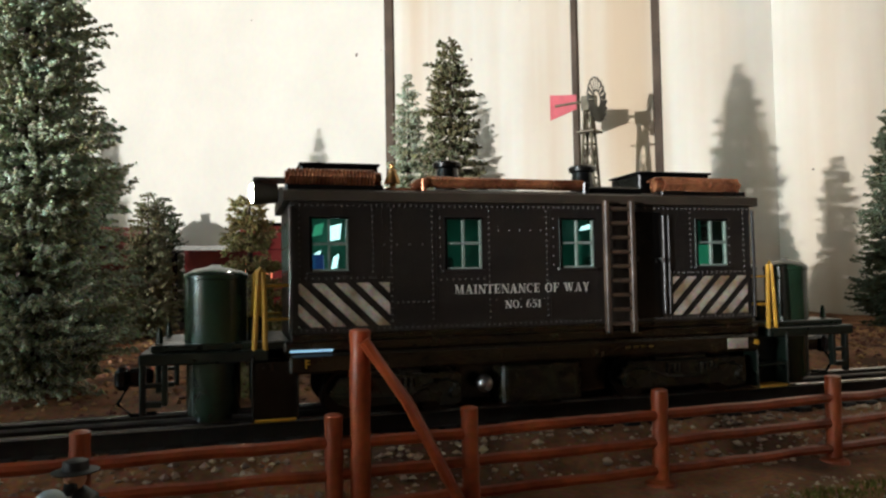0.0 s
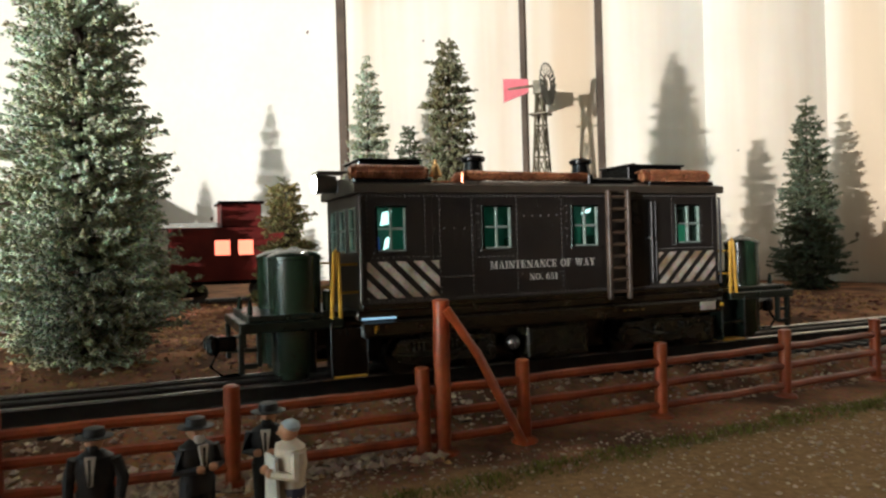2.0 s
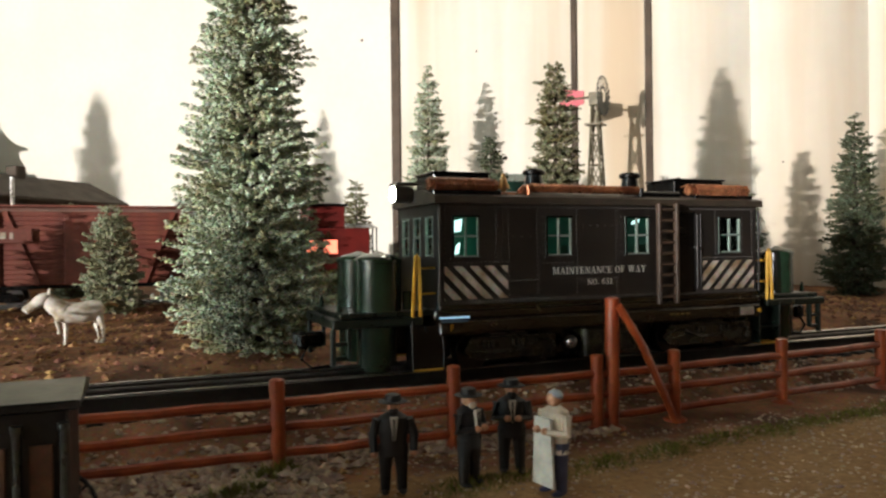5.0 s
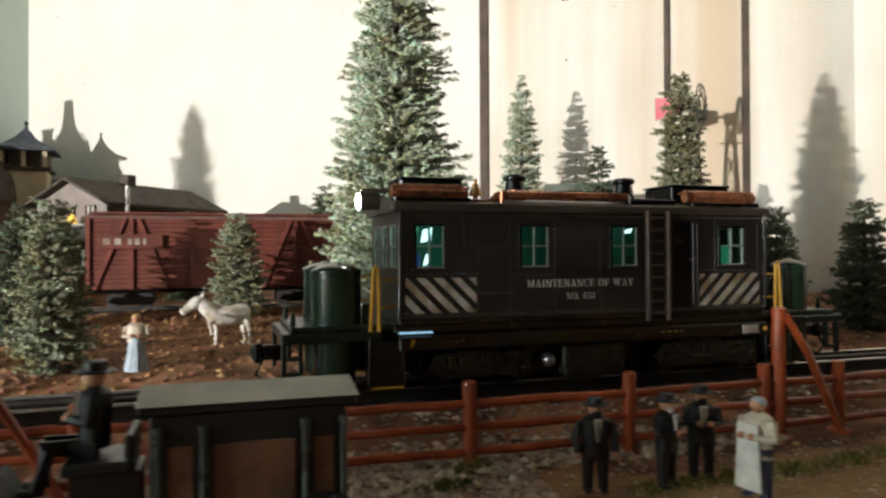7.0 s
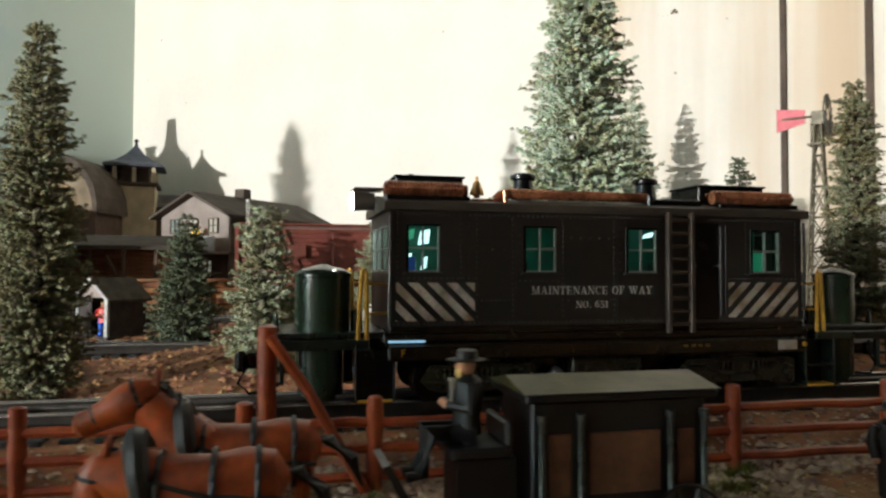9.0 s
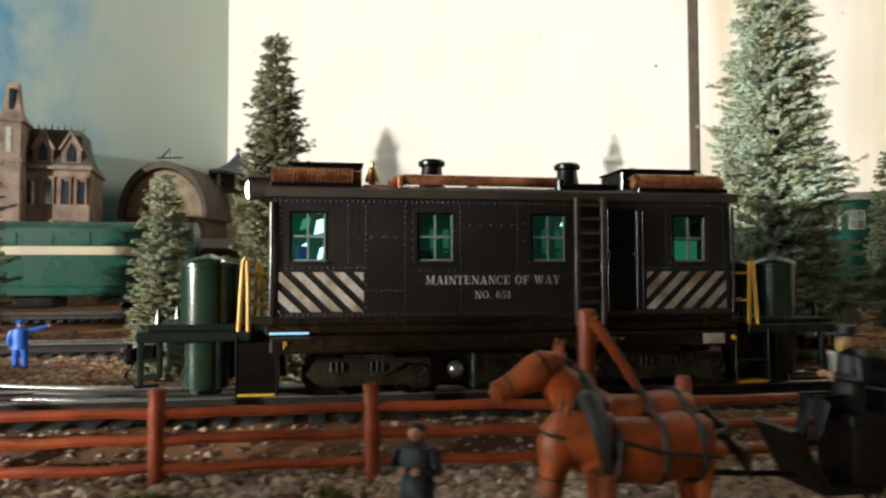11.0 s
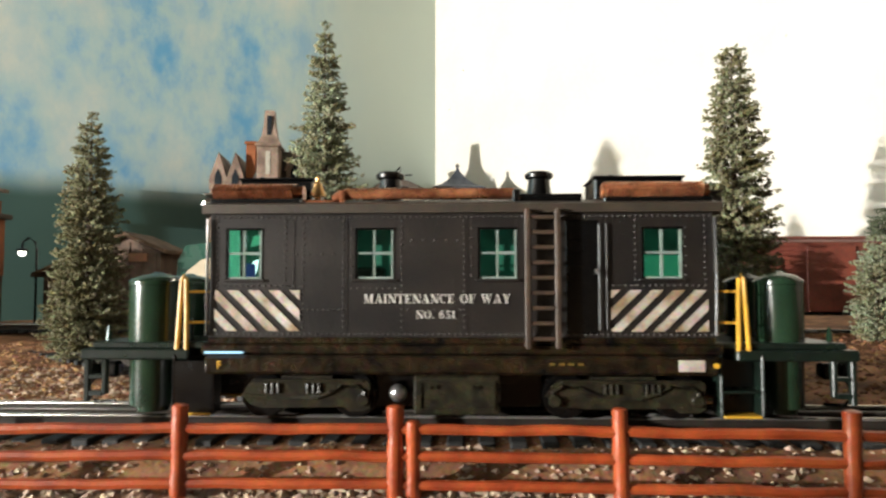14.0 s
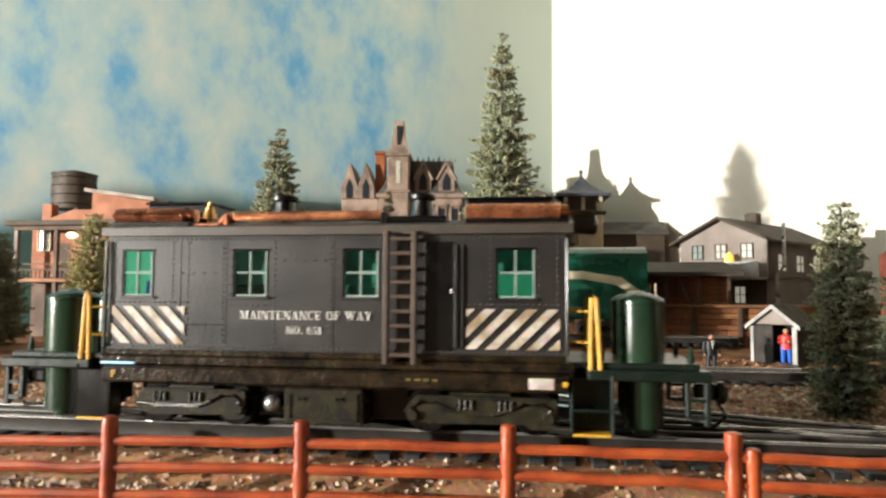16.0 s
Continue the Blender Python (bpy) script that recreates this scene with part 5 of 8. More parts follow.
def horse(x, y, z, turn, h, coat, mane, label, prance=0.0, harness=None, head_up=0.0, nod=0.0):
    """h is the height at the withers; it faces local -x."""
    root = thing("horse_figure", pose(x, y, z, 0, 0, turn), label, "horse", "model horses")
    s = h
    bm = B()
    sweep(bm, [(-0.50 * s, 0, 0.86 * s), (-0.42 * s, 0, 0.78 * s), (-0.30 * s, 0, 0.76 * s), (0.02 * s, 0, 0.74 * s), (0.30 * s, 0, 0.78 * s), (0.46 * s, 0, 0.80 * s), (0.54 * s, 0, 0.78 * s)],
          [0.10 * s, 0.21 * s, 0.245 * s, 0.25 * s, 0.25 * s, 0.20 * s, 0.07 * s], 14)
    part("body", bm, M[coat], root, smooth=True)
    bm = B()
    u = head_up * s
    sweep(bm, [(-0.36 * s, 0, 0.82 * s), (-0.54 * s, 0, 0.98 * s + u * 0.4), (-0.70 * s, 0, 1.16 * s + u)], [0.235 * s, 0.195 * s, 0.145 * s], 12)
    part("neck", bm, M[coat], root, smooth=True)
    bm = B()
    na = radians(34 + nod)
    hx, hz = -math.cos(na), -math.sin(na)
    sweep(bm, [((-0.66 + hx * k) * s, 0, (1.24 + hz * k) * s + u) for k in (-0.05, 0.07, 0.20, 0.34, 0.46, 0.54, 0.58)], [0.07 * s, 0.142 * s, 0.148 * s, 0.112 * s, 0.095 * s, 0.096 * s, 0.05 * s], 12)
    ball(bm, ((-0.66 + hx * 0.14 - hz * 0.07) * s, 0, (1.24 + hz * 0.14 + hx * 0.07) * s + u), 0.115 * s, sy=0.85)
    for d in (-1, 1):
        sweep(bm, [(-0.64 * s, d * 0.06 * s, 1.29 * s + u), (-0.62 * s, d * 0.075 * s, 1.43 * s + u)], [0.035 * s, 0.006 * s], 6)
    head = part("head", bm, M[coat], root, smooth=True)
    for d in (-1, 1):
        bm = B()
        ball(bm, ((-0.66 + hx * 0.17 + hz * -0.05) * s, d * 0.112 * s, (1.24 + hz * 0.17 + hx * -0.05) * s + u), 0.020 * s, n=8, rows=5)
        part("eye", bm, M["deep_black"], head)
    if harness:
        for k, r in ((0.10, 0.142), (0.42, 0.090)):
            bm = B()
            sweep(bm, [((-0.66 + hx * k - hz * r * math.cos(a)) * s, r * math.sin(a) * s, (1.24 + hz * k + hx * r * math.cos(a)) * s + u) for a in [i * math.pi / 7 for i in range(15)]], 0.016 * s, 5)
            part("bridle_strap", bm, M[harness], head, "dark bridle strap")
    bm = B()
    for i in range(9):
        f = i / 8
        px, pz = -0.30 * s - 0.34 * s * f, 0.99 * s + (0.32 * s + u) * f
        sweep(bm, [(px, 0, pz), (px + 0.06 * s, 0.03 * s * (-1) ** i, pz - 0.02 * s), (px + 0.07 * s, 0.06 * s * (-1) ** i, pz - 0.12 * s)], [0.035 * s, 0.03 * s, 0.008 * s], 6)
    part("mane", bm, M[mane], root, smooth=True)
    bm = B()
    sweep(bm, [(0.50 * s, 0, 0.86 * s), (0.62 * s, 0, 0.84 * s + prance * 0.1 * s), (0.78 * s, 0, 0.70 * s + prance * 0.2 * s), (0.86 * s, 0, 0.48 * s + prance * 0.35 * s)], [0.03 * s, 0.055 * s, 0.06 * s, 0.012 * s], 8)
    part("tail", bm, M[mane], root, smooth=True)
    for i, (lx, ly, fwd) in enumerate(((-0.34, -0.11, -1), (-0.32, 0.11, 0.3), (0.40, -0.11, 0.5), (0.42, 0.11, -0.4))):
        bm = B()
        k = prance * fwd
        lift = max(0, -fwd) * prance * 0.28 if i == 0 else 0
        sweep(bm, [(lx * s, ly * s, 0.68 * s), ((lx + 0.16 * k) * s, ly * s, (0.40 + lift * 0.6) * s), ((lx + 0.10 * k + (0.06 if i > 1 else 0)) * s, ly * s, (0.10 + lift) * s), ((lx + 0.10 * k) * s, ly * s, lift * s)],
              [0.095 * s, 0.055 * s, 0.036 * s, 0.055 * s], 9)
        part("leg", bm, M[coat], root, smooth=True)
    if harness:
        for lx in (-0.30, 0.05, 0.34):
            bm = B()
            pts = [(lx * s, 0.258 * s * math.cos(a), 0.76 * s + 0.262 * s * math.sin(a)) for a in [i * math.pi / 8 for i in range(17)]]
            sweep(bm, pts, 0.022 * s, 6)
            part("strap", bm, M[harness], root, "dark harness strap", smooth=True)
        bm = B()
        pts = [(-0.40 * s - 0.06 * s * math.sin(a), 0.20 * s * math.cos(a), 0.86 * s + 0.27 * s * math.sin(a)) for a in [i * math.pi / 8 for i in range(17)]]
        sweep(bm, pts, 0.078 * s, 8)
        part("collar", bm, M[harness], root, "dark horse collar", smooth=True)
        bm = B()
        for d in (-1, 1):
            sweep(bm, [(-0.42 * s, d * 0.20 * s, 0.90 * s), (0.0, d * 0.262 * s, 0.78 * s), (0.5 * s, d * 0.21 * s, 0.72 * s)], 0.018 * s, 6)
        part("trace", bm, M[harness], root, smooth=True)
    return root


M["bay"] = material("horse_bay", (0.42, 0.080, 0.015), 0.42, vary=0.35, scale=140, tint=(0.20, 0.040, 0.010), bump=0.1)
M["white_coat"] = material("horse_white", (0.80, 0.77, 0.70), 0.6, vary=0.25, scale=140, tint=(0.40, 0.33, 0.22), bump=0.1)
M["cream_mane"] = material("mane_cream", (0.38, 0.27, 0.12), 0.7, vary=0.3, scale=140)
M["leather"] = material("harness_leather", (0.022, 0.020, 0.018), 0.5, vary=0.3, scale=140)
M["cart_black"] = material("cart_black", (0.006, 0.006, 0.007), 0.4, vary=0.3, scale=120)
M["cart_roof"] = material("cart_roof", (0.085, 0.078, 0.026), 0.42, vary=0.3, scale=90, fine=600, bump=0.15)
M["cart_panel"] = material("cart_panel", (0.15, 0.065, 0.030), 0.5, vary=0.4, scale=90, tint=(0.08, 0.03, 0.015))
M["cart_silver"] = material("cart_silver", (0.07, 0.08, 0.075), 0.3, metal=0.5, vary=0.3, scale=120)


def build_cart():
    """A horse-drawn hearse in front of the fence."""
    x0, x1, y0, y1 = 0.4885, 0.5420, -0.1290, -0.1000
    g = height(0.515, -0.115)
    root = thing("horse_drawn_wagon", Matrix(), "black horse-drawn wagon with olive flat roof and brown panels", "wagon")
    bm = B()
    box(bm, x0 + 0.002, x1 - 0.002, y0 + 0.002, y1 - 0.002, -0.0080, 0.0232, bevel=0.0006)
    part("body", bm, M["cart_black"], root, "black wagon box")
    bm = B()
    box(bm, x0 - 0.0006, x1 + 0.0006, y0 - 0.0006, y1 + 0.0006, 0.0232, 0.0258, bevel=0.0006)
    part("cornice", bm, M["cart_black"], root)
    bm = B()
    prism(bm, [(y0 - 0.0010, 0.0258), ((y0 + y1) / 2, 0.0288), (y1 + 0.0010, 0.0258)], "x", x0 - 0.0010, x1 + 0.0010)
    part("roof", bm, M["cart_roof"], root, "olive low-pitched roof")
    for xa, xb in ((x0 + 0.0065, x0 + 0.0125), (x0 + 0.0175, x0 + 0.0380), (x0 + 0.0430, x0 + 0.0480)):
        for ya, yb in ((y0 + 0.0012, y0 + 0.0020), (y1 - 0.0020, y1 - 0.0012)):
            bm = B()
            box(bm, xa, xb, ya, yb, -0.0010, 0.0150, bevel=0.0002)
            part("panel", bm, M["cart_panel"], root, "brown side panel")
    for xx in (x0 + 0.0042, x0 + 0.0150, x0 + 0.0405, x0 + 0.0505):
        for yy in (y0 + 0.0006, y1 - 0.0006):
            bm = B()
            sweep(bm, [(xx, yy, -0.006), (xx, yy, -0.004), (xx, yy, -0.003), (xx, yy, 0.0176), (xx, yy, 0.0186), (xx, yy, 0.0202)], [0.0014, 0.0014, 0.0009, 0.0009, 0.0013, 0.0013], 10)
            part("column", bm, M["cart_silver"], root, "turned silvery column", smooth=True)
    for xx, r in ((0.500, 0.0088), (0.5335, 0.0105)):
        for yy in (y0 - 0.0005, y1 + 0.0005):
            bm = B()
            cz = g + r + 0.0004
            pts = [(xx + r * math.cos(a), yy, cz + r * math.sin(a)) for a in [i * 2 * math.pi / 24 for i in range(25)]]
            sweep(bm, pts, 0.0007, 6)
            w = part("wheel", bm, M["cart_black"], root, "black spoked wheel", smooth=True)
            bm = B()
            sweep(bm, [(xx, yy - 0.0014, cz), (xx, yy + 0.0014, cz)], 0.0017, 10)
            part("hub", bm, M["cart_black"], w, smooth=True)
            for i in range(10):
                a = i * math.pi / 5
                bm = B()
                sweep(bm, [(xx, yy, cz), (xx + r * math.cos(a), yy, cz + r * math.sin(a))], 0.00045, 5)
                part("spoke", bm, M["cart_black"], w)
    bm = B()
    box(bm, 0.4700, 0.4865, -0.1240, -0.1050, 0.0085, 0.0115, bevel=0.0006)
    box(bm, 0.4845, 0.4868, -0.1240, -0.1050, 0.0115, 0.0180, bevel=0.0006)
    box(bm, 0.4720, 0.4880, -0.1220, -0.1070, -0.0085, 0.0085)
    part("seat", bm, M["cart_black"], root, "driver's bench")
    bm = B()
    prism(bm, [(0.4525, 0.0080), (0.4545, 0.0085), (0.4640, -0.0075), (0.4800, -0.0080), (0.4800, -0.0095), (0.4620, -0.0095)], "y", -0.1235, -0.1055)
    part("footboard", bm, M["cart_black"], root, "sloping footboard")
    bm = B()
    for yy in (y0 + 0.004, y1 - 0.004):
        sweep(bm, [(0.500, yy, -0.0115), (0.5335, yy, -0.0095)], 0.0010, 6)
    sweep(bm, [(0.500, y0, g + 0.0092), (0.500, y1, g + 0.0092)], 0.0010, 6)
    sweep(bm, [(0.5335, y0, g + 0.0109), (0.5335, y1, g + 0.0109)], 0.0010, 6)
    part("axle", bm, M["cart_black"], root, smooth=True)
    bm = B()
    sweep(bm, [(0.485, -0.1145, -0.0085), (0.455, -0.1125, -0.006), (0.400, -0.1115, -0.003)], 0.0009, 6)
    part("pole", bm, M["cart_black"], root, "draught pole", smooth=True)
    figure("driver_figure", 0.4765, -0.1145, -90, 0.035, "seated coachman figurine in black coat and hat", "coat", "coat", "brim", sit=True, z=0.0115 - 0.33 * 0.035, beard="hair_yellow")
    for yy, xx, up, s in ((-0.1235, 0.4110, -0.26, 0.0345), (-0.0980, 0.4190, 0.02, 0.0365)):
        horse(xx, yy, height(xx, yy) + 0.0004, 0, s, "bay", "leather", "reddish brown harnessed draught horse on dirt", harness="leather", head_up=up, nod=-8 if up > 0 else 46)


# ---- windmill ----
M["vane_red"] = material("vane_red", (0.60, 0.07, 0.09), 0.5, vary=0.2, scale=60)
M["mill_metal"] = material("mill_metal", (0.20, 0.17, 0.11), 0.5, metal=0.4, vary=0.4, scale=60)
M["mill_blade"] = material("mill_blade", (0.075, 0.075, 0.055), 0.5, metal=0.3, vary=0.3, scale=60)


def build_windmill():
    x, y, hub = 1.130, 0.515, 0.267
    g = height(x, y)
    root = thing("windmill", pose(x, y, 0, 0, 0, -52), "small farm windmill with red vane on lattice tower", "windmill")
    t = 0.015
    for sx in (-1, 1):
        for sy in (-1, 1):
            bm = B()
            sweep(bm, [(sx * t, sy * t, g), (sx * 0.004, sy * 0.004, hub - 0.012)], 0.0016, 6)
            part("leg", bm, M["mill_metal"], root)
    n = 6
    for k in range(n):
        f0, f1 = k / n, (k + 1) / n
        w0, w1 = t + (0.004 - t) * f0, t + (0.004 - t) * f1
        z0, z1 = g + (hub - 0.012 - g) * f0, g + (hub - 0.012 - g) * f1
        for (ax, ay), (bx, by) in (((-1, -1), (1, -1)), ((1, -1), (1, 1)), ((1, 1), (-1, 1)), ((-1, 1), (-1, -1))):
            bm = B()
            sweep(bm, [(ax * w0, ay * w0, z0), (bx * w1, by * w1, z1)], 0.0009, 5)
            sweep(bm, [(bx * w0, by * w0, z0), (ax * w1, ay * w1, z1)], 0.0009, 5)
            sweep(bm, [(ax * w1, ay * w1, z1), (bx * w1, by * w1, z1)], 0.0009, 5)
            part("lattice", bm, M["mill_metal"], root)
    bm = B()
    box(bm, -0.012, 0.012, -0.012, 0.012, hub - 0.040, hub - 0.0375, bevel=0.0005)
    part("platform", bm, M["mill_metal"], root)
    bm = B()
    box(bm, -0.008, 0.010, -0.005, 0.005, hub - 0.012, hub + 0.006, bevel=0.001)
    sweep(bm, [(-0.045, 0, hub), (0.011, 0, hub)], 0.0018, 8)
    part("gearbox", bm, M["mill_metal"], root, smooth=True)
    bm = B()
    prism(bm, [(-0.052, hub + 0.015), (-0.016, hub + 0.010), (-0.016, hub - 0.008), (-0.052, hub - 0.017)], "y", -0.0006, 0.0006)
    part("vane", bm, M["vane_red"], root, "red tail vane")
    bm = B()
    for r in (0.012, 0.0262):
        sweep(bm, [(0.011, r * math.cos(i * math.pi / 12), hub + r * math.sin(i * math.pi / 12)) for i in range(25)], 0.0008, 5)
    wheel = part("wheel", bm, M["mill_blade"], root, "dark many-bladed wheel")
    for i in range(18):
        a = 2 * math.pi * i / 18
        bm = B()
        r0, r1 = 0.009, 0.0275
        ca, sa = math.cos(a), math.sin(a)
        vs = []
        for r, w in ((r0, 0.0012), (r1, 0.0042)):
            for d in (-1, 1):
                for th in (0, 0.0006):
                    vs.append(bm.verts.new((0.011 + d * w * 0.35 + th, r * ca - d * w * sa, hub + r * sa + d * w * ca)))
        for f in ((0, 1, 3, 2), (4, 6, 7, 5), (0, 4, 5, 1), (2, 3, 7, 6), (0, 2, 6, 4), (1, 5, 7, 3)):
            bm.faces.new([vs[j] for j in f])
        part("blade", bm, M["mill_blade"], wheel)


# ---- rolling stock at the back ----
M["box_red"] = material("boxcar_red", (0.20, 0.050, 0.030), 0.6, vary=0.35, scale=50, fine=500, bump=0.1)
M["cab_red"] = material("caboose_red", (0.19, 0.018, 0.014), 0.5, vary=0.3, scale=50, bump=0.1)
M["red_glow"] = material("red_window", (0.9, 0.2, 0.12), 0.5, vary=0, bump=0, emit=2.6, emit_color=(1.0, 0.22, 0.13))
M["warm_glow"] = material("warm_window", (1, 0.8, 0.5), 0.5, vary=0, bump=0, emit=1.6, emit_color=(1.0, 0.86, 0.62))
M["train_green"] = material("train_green", (0.006, 0.062, 0.037), 0.30, vary=0.2, scale=30, bump=0.05)
M["train_cream"] = material("train_cream", (0.52, 0.44, 0.30), 0.4, vary=0.15, scale=30, bump=0.05)


def bogie(root, cx, cy, z, r=0.0085):
    bm = B()
    for yy in (cy - 0.022, cy + 0.022):
        prism(bm, [(cx - 0.020, z + 0.007), (cx - 0.015, z + 0.012), (cx + 0.015, z + 0.012), (cx + 0.020, z + 0.007), (cx + 0.010, z + 0.004), (cx - 0.010, z + 0.004)], "y", yy - 0.0015, yy + 0.0015)
    box(bm, cx - 0.005, cx + 0.005, cy - 0.022, cy + 0.022, z + 0.006, z + 0.014)
    t = part("truck", bm, M["deep_black"], root, "black truck frame")
    for dx in (-0.014, 0.014):
        for yy in (cy - 0.016, cy + 0.016):
            bm = B()
            sweep(bm, [(cx + dx, yy - 0.0015, z + r), (cx + dx, yy + 0.0015, z + r)], r, 20)
            part("wheel", bm, M["rail_dark"], t, "dark steel wheel", smooth=True)


def build_boxcar(xa, xb, y, z, label):
    root = thing("boxcar", Matrix(), label, "freight car")
    zb, zt = z + 0.020, z + 0.090
    bm = B()
    box(bm, xa, xb, y + 0.0012, y + 0.056, zb, zt)
    part("body", bm, M["box_red"], root)
    bm0 = B()
    box(bm0, 0, (xb - xa), -0.0008, 0.0004, -0.0021, 0.0021, bevel=0.0004)
    me = mesh_of("board", bm0, M["box_board"])
    for i in range(15):
        ob = new("board", me)
        ob.parent = root
        ob.matrix_basis = pose(xa, y + 0.0008, zb + 0.0035 + i * 0.0046)
    L = xb - xa
    bm = B()
    prism(bm, [(y - 0.001, zt), (y + 0.028, zt + 0.006), (y + 0.058, zt)], "x", xa - 0.001, xb + 0.001)
    part("roof", bm, M["box_red"], root, "red-brown pitched roof")
    bm = B()
    box(bm, xa + 0.002, xb - 0.002, y + 0.022, y + 0.034, zt + 0.0058, zt + 0.0075)
    part("running_board", bm, M["box_red"], root)

    def brace(x0, z0, x1, z1):
        bm = B()
        d = Vector((x1 - x0, 0, z1 - z0)).normalized() * 0.0
        n = Vector((-(z1 - z0), 0, x1 - x0)).normalized() * 0.0018
        prism(bm, [(x0 + n.x, z0 + n.z), (x1 + n.x, z1 + n.z), (x1 - n.x, z1 - n.z), (x0 - n.x, z0 - n.z)], "y", y - 0.0022, y - 0.0002)
        part("brace", bm, M["box_red"], root, "red-brown wooden brace")

    for f in (0.17, 0.83):
        c = xa + L * f
        brace(c, zb, c, zt)
        brace(c - 0.034, zb, c - 0.006, zt)
        brace(c + 0.034, zb, c + 0.006, zt)
    for x in (xa + 0.002, xb - 0.002):
        brace(x, zb, x, zt)
    bm = B()
    box(bm, xa + L * 0.40, xa + L * 0.60, y - 0.003, y - 0.0005, zb, zt - 0.004, bevel=0.0006)
    d = part("door", bm, M["box_red"], root, "sliding wooden door")
    bm = B()
    box(bm, xa + L * 0.05, xa + L * 0.29, y - 0.0040, y - 0.0024, zb + 0.040, zb + 0.054, bevel=0.0004)
    part("board_sign", bm, M["box_red"], root)
    for dx, w in ((0.004, 0.006), (0.014, 0.006), (0.026, 0.004), (0.032, 0.005), (0.040, 0.003)):
        bm = B()
        box(bm, xa + L * 0.05 + dx, xa + L * 0.05 + dx + w, y - 0.0045, y - 0.0040, zb + 0.044, zb + 0.050)
        part("mark", bm, M["white_paint"], root, "faded white mark")
    bm = B()
    box(bm, xa, xb, y + 0.004, y + 0.053, zb - 0.004, zb, bevel=0.0005)
    part("frame", bm, M["deep_black"], root)
    for f in (0.16, 0.84):
        bogie(root, xa + L * f, y + 0.028, z)
    return root


M["box_board"] = material("boxcar_board", (0.21, 0.052, 0.031), 0.6, vary=0.3, scale=60, fine=500, bump=0.15, mode="object", patch=0.12)


def build_caboose(xa, xb, y, z):
    root = thing("caboose", Matrix(), "red caboose with glowing red windows on rails", "caboose")
    zb, zt = z + 0.020, z + 0.074
    bm = B()
    wins = [(xa + 0.043, xa + 0.058), (xa + 0.066, xa + 0.081)]
    w0, w1 = z + 0.046, z + 0.061
    pierced(bm, [xa] + [e for w in wins for e in w] + [xb], [zb, w0, w1, zt], [(1, 1), (3, 1)], "y", y, y + 0.003)
    box(bm, xa, xb, y + 0.053, y + 0.056, zb, zt)
    box(bm, xa, xa + 0.003, y + 0.003, y + 0.053, zb, zt)
    box(bm, xb - 0.003, xb, y + 0.003, y + 0.053, zb, zt)
    part("body", bm, M["cab_red"], root, "red caboose body")
    for a, b in wins:
        bm = B()
        box(bm, a, b, y + 0.001, y + 0.002, w0, w1)
        part("window", bm, M["red_glow"], root, "lit red window")
    bm = B()
    prism(bm, [(y - 0.003, zt), (y + 0.028, zt + 0.006), (y + 0.059, zt)], "x", xa - 0.010, xb + 0.010)
    part("roof", bm, M["deep_black"], root, "dark roof")
    bm = B()
    c = (xa + xb) / 2 + 0.012
    box(bm, c - 0.020, c + 0.020, y + 0.004, y + 0.052, zt + 0.0005, zt + 0.024, bevel=0.0008)
    cup = part("cupola", bm, M["cab_red"], root, "red cupola")
    bm = B()
    box(bm, c - 0.023, c + 0.023, y + 0.001, y + 0.055, zt + 0.024, zt + 0.027, bevel=0.0008)
    part("cupola_roof", bm, M["deep_black"], cup)
    bm = B()
    box(bm, xa - 0.012, xb + 0.012, y + 0.004, y + 0.053, zb - 0.004, zb - 0.0002, bevel=0.0006)
    part("frame", bm, M["deep_black"], root)
    for x in (xa - 0.011, xb + 0.010):
        bm = B()
        for yy in (y + 0.005, y + 0.020, y + 0.036, y + 0.051):
            sweep(bm, [(x, yy, zb), (x, yy, zt)], 0.0008, 6)
        sweep(bm, [(x, y + 0.005, zb + 0.022), (x, y + 0.051, zb + 0.022)], 0.0008, 6)
        part("railing", bm, M["deep_black"], root)
    for f in (0.12, 0.88):
        bogie(root, xa + (xb - xa) * f, y + 0.028, z)


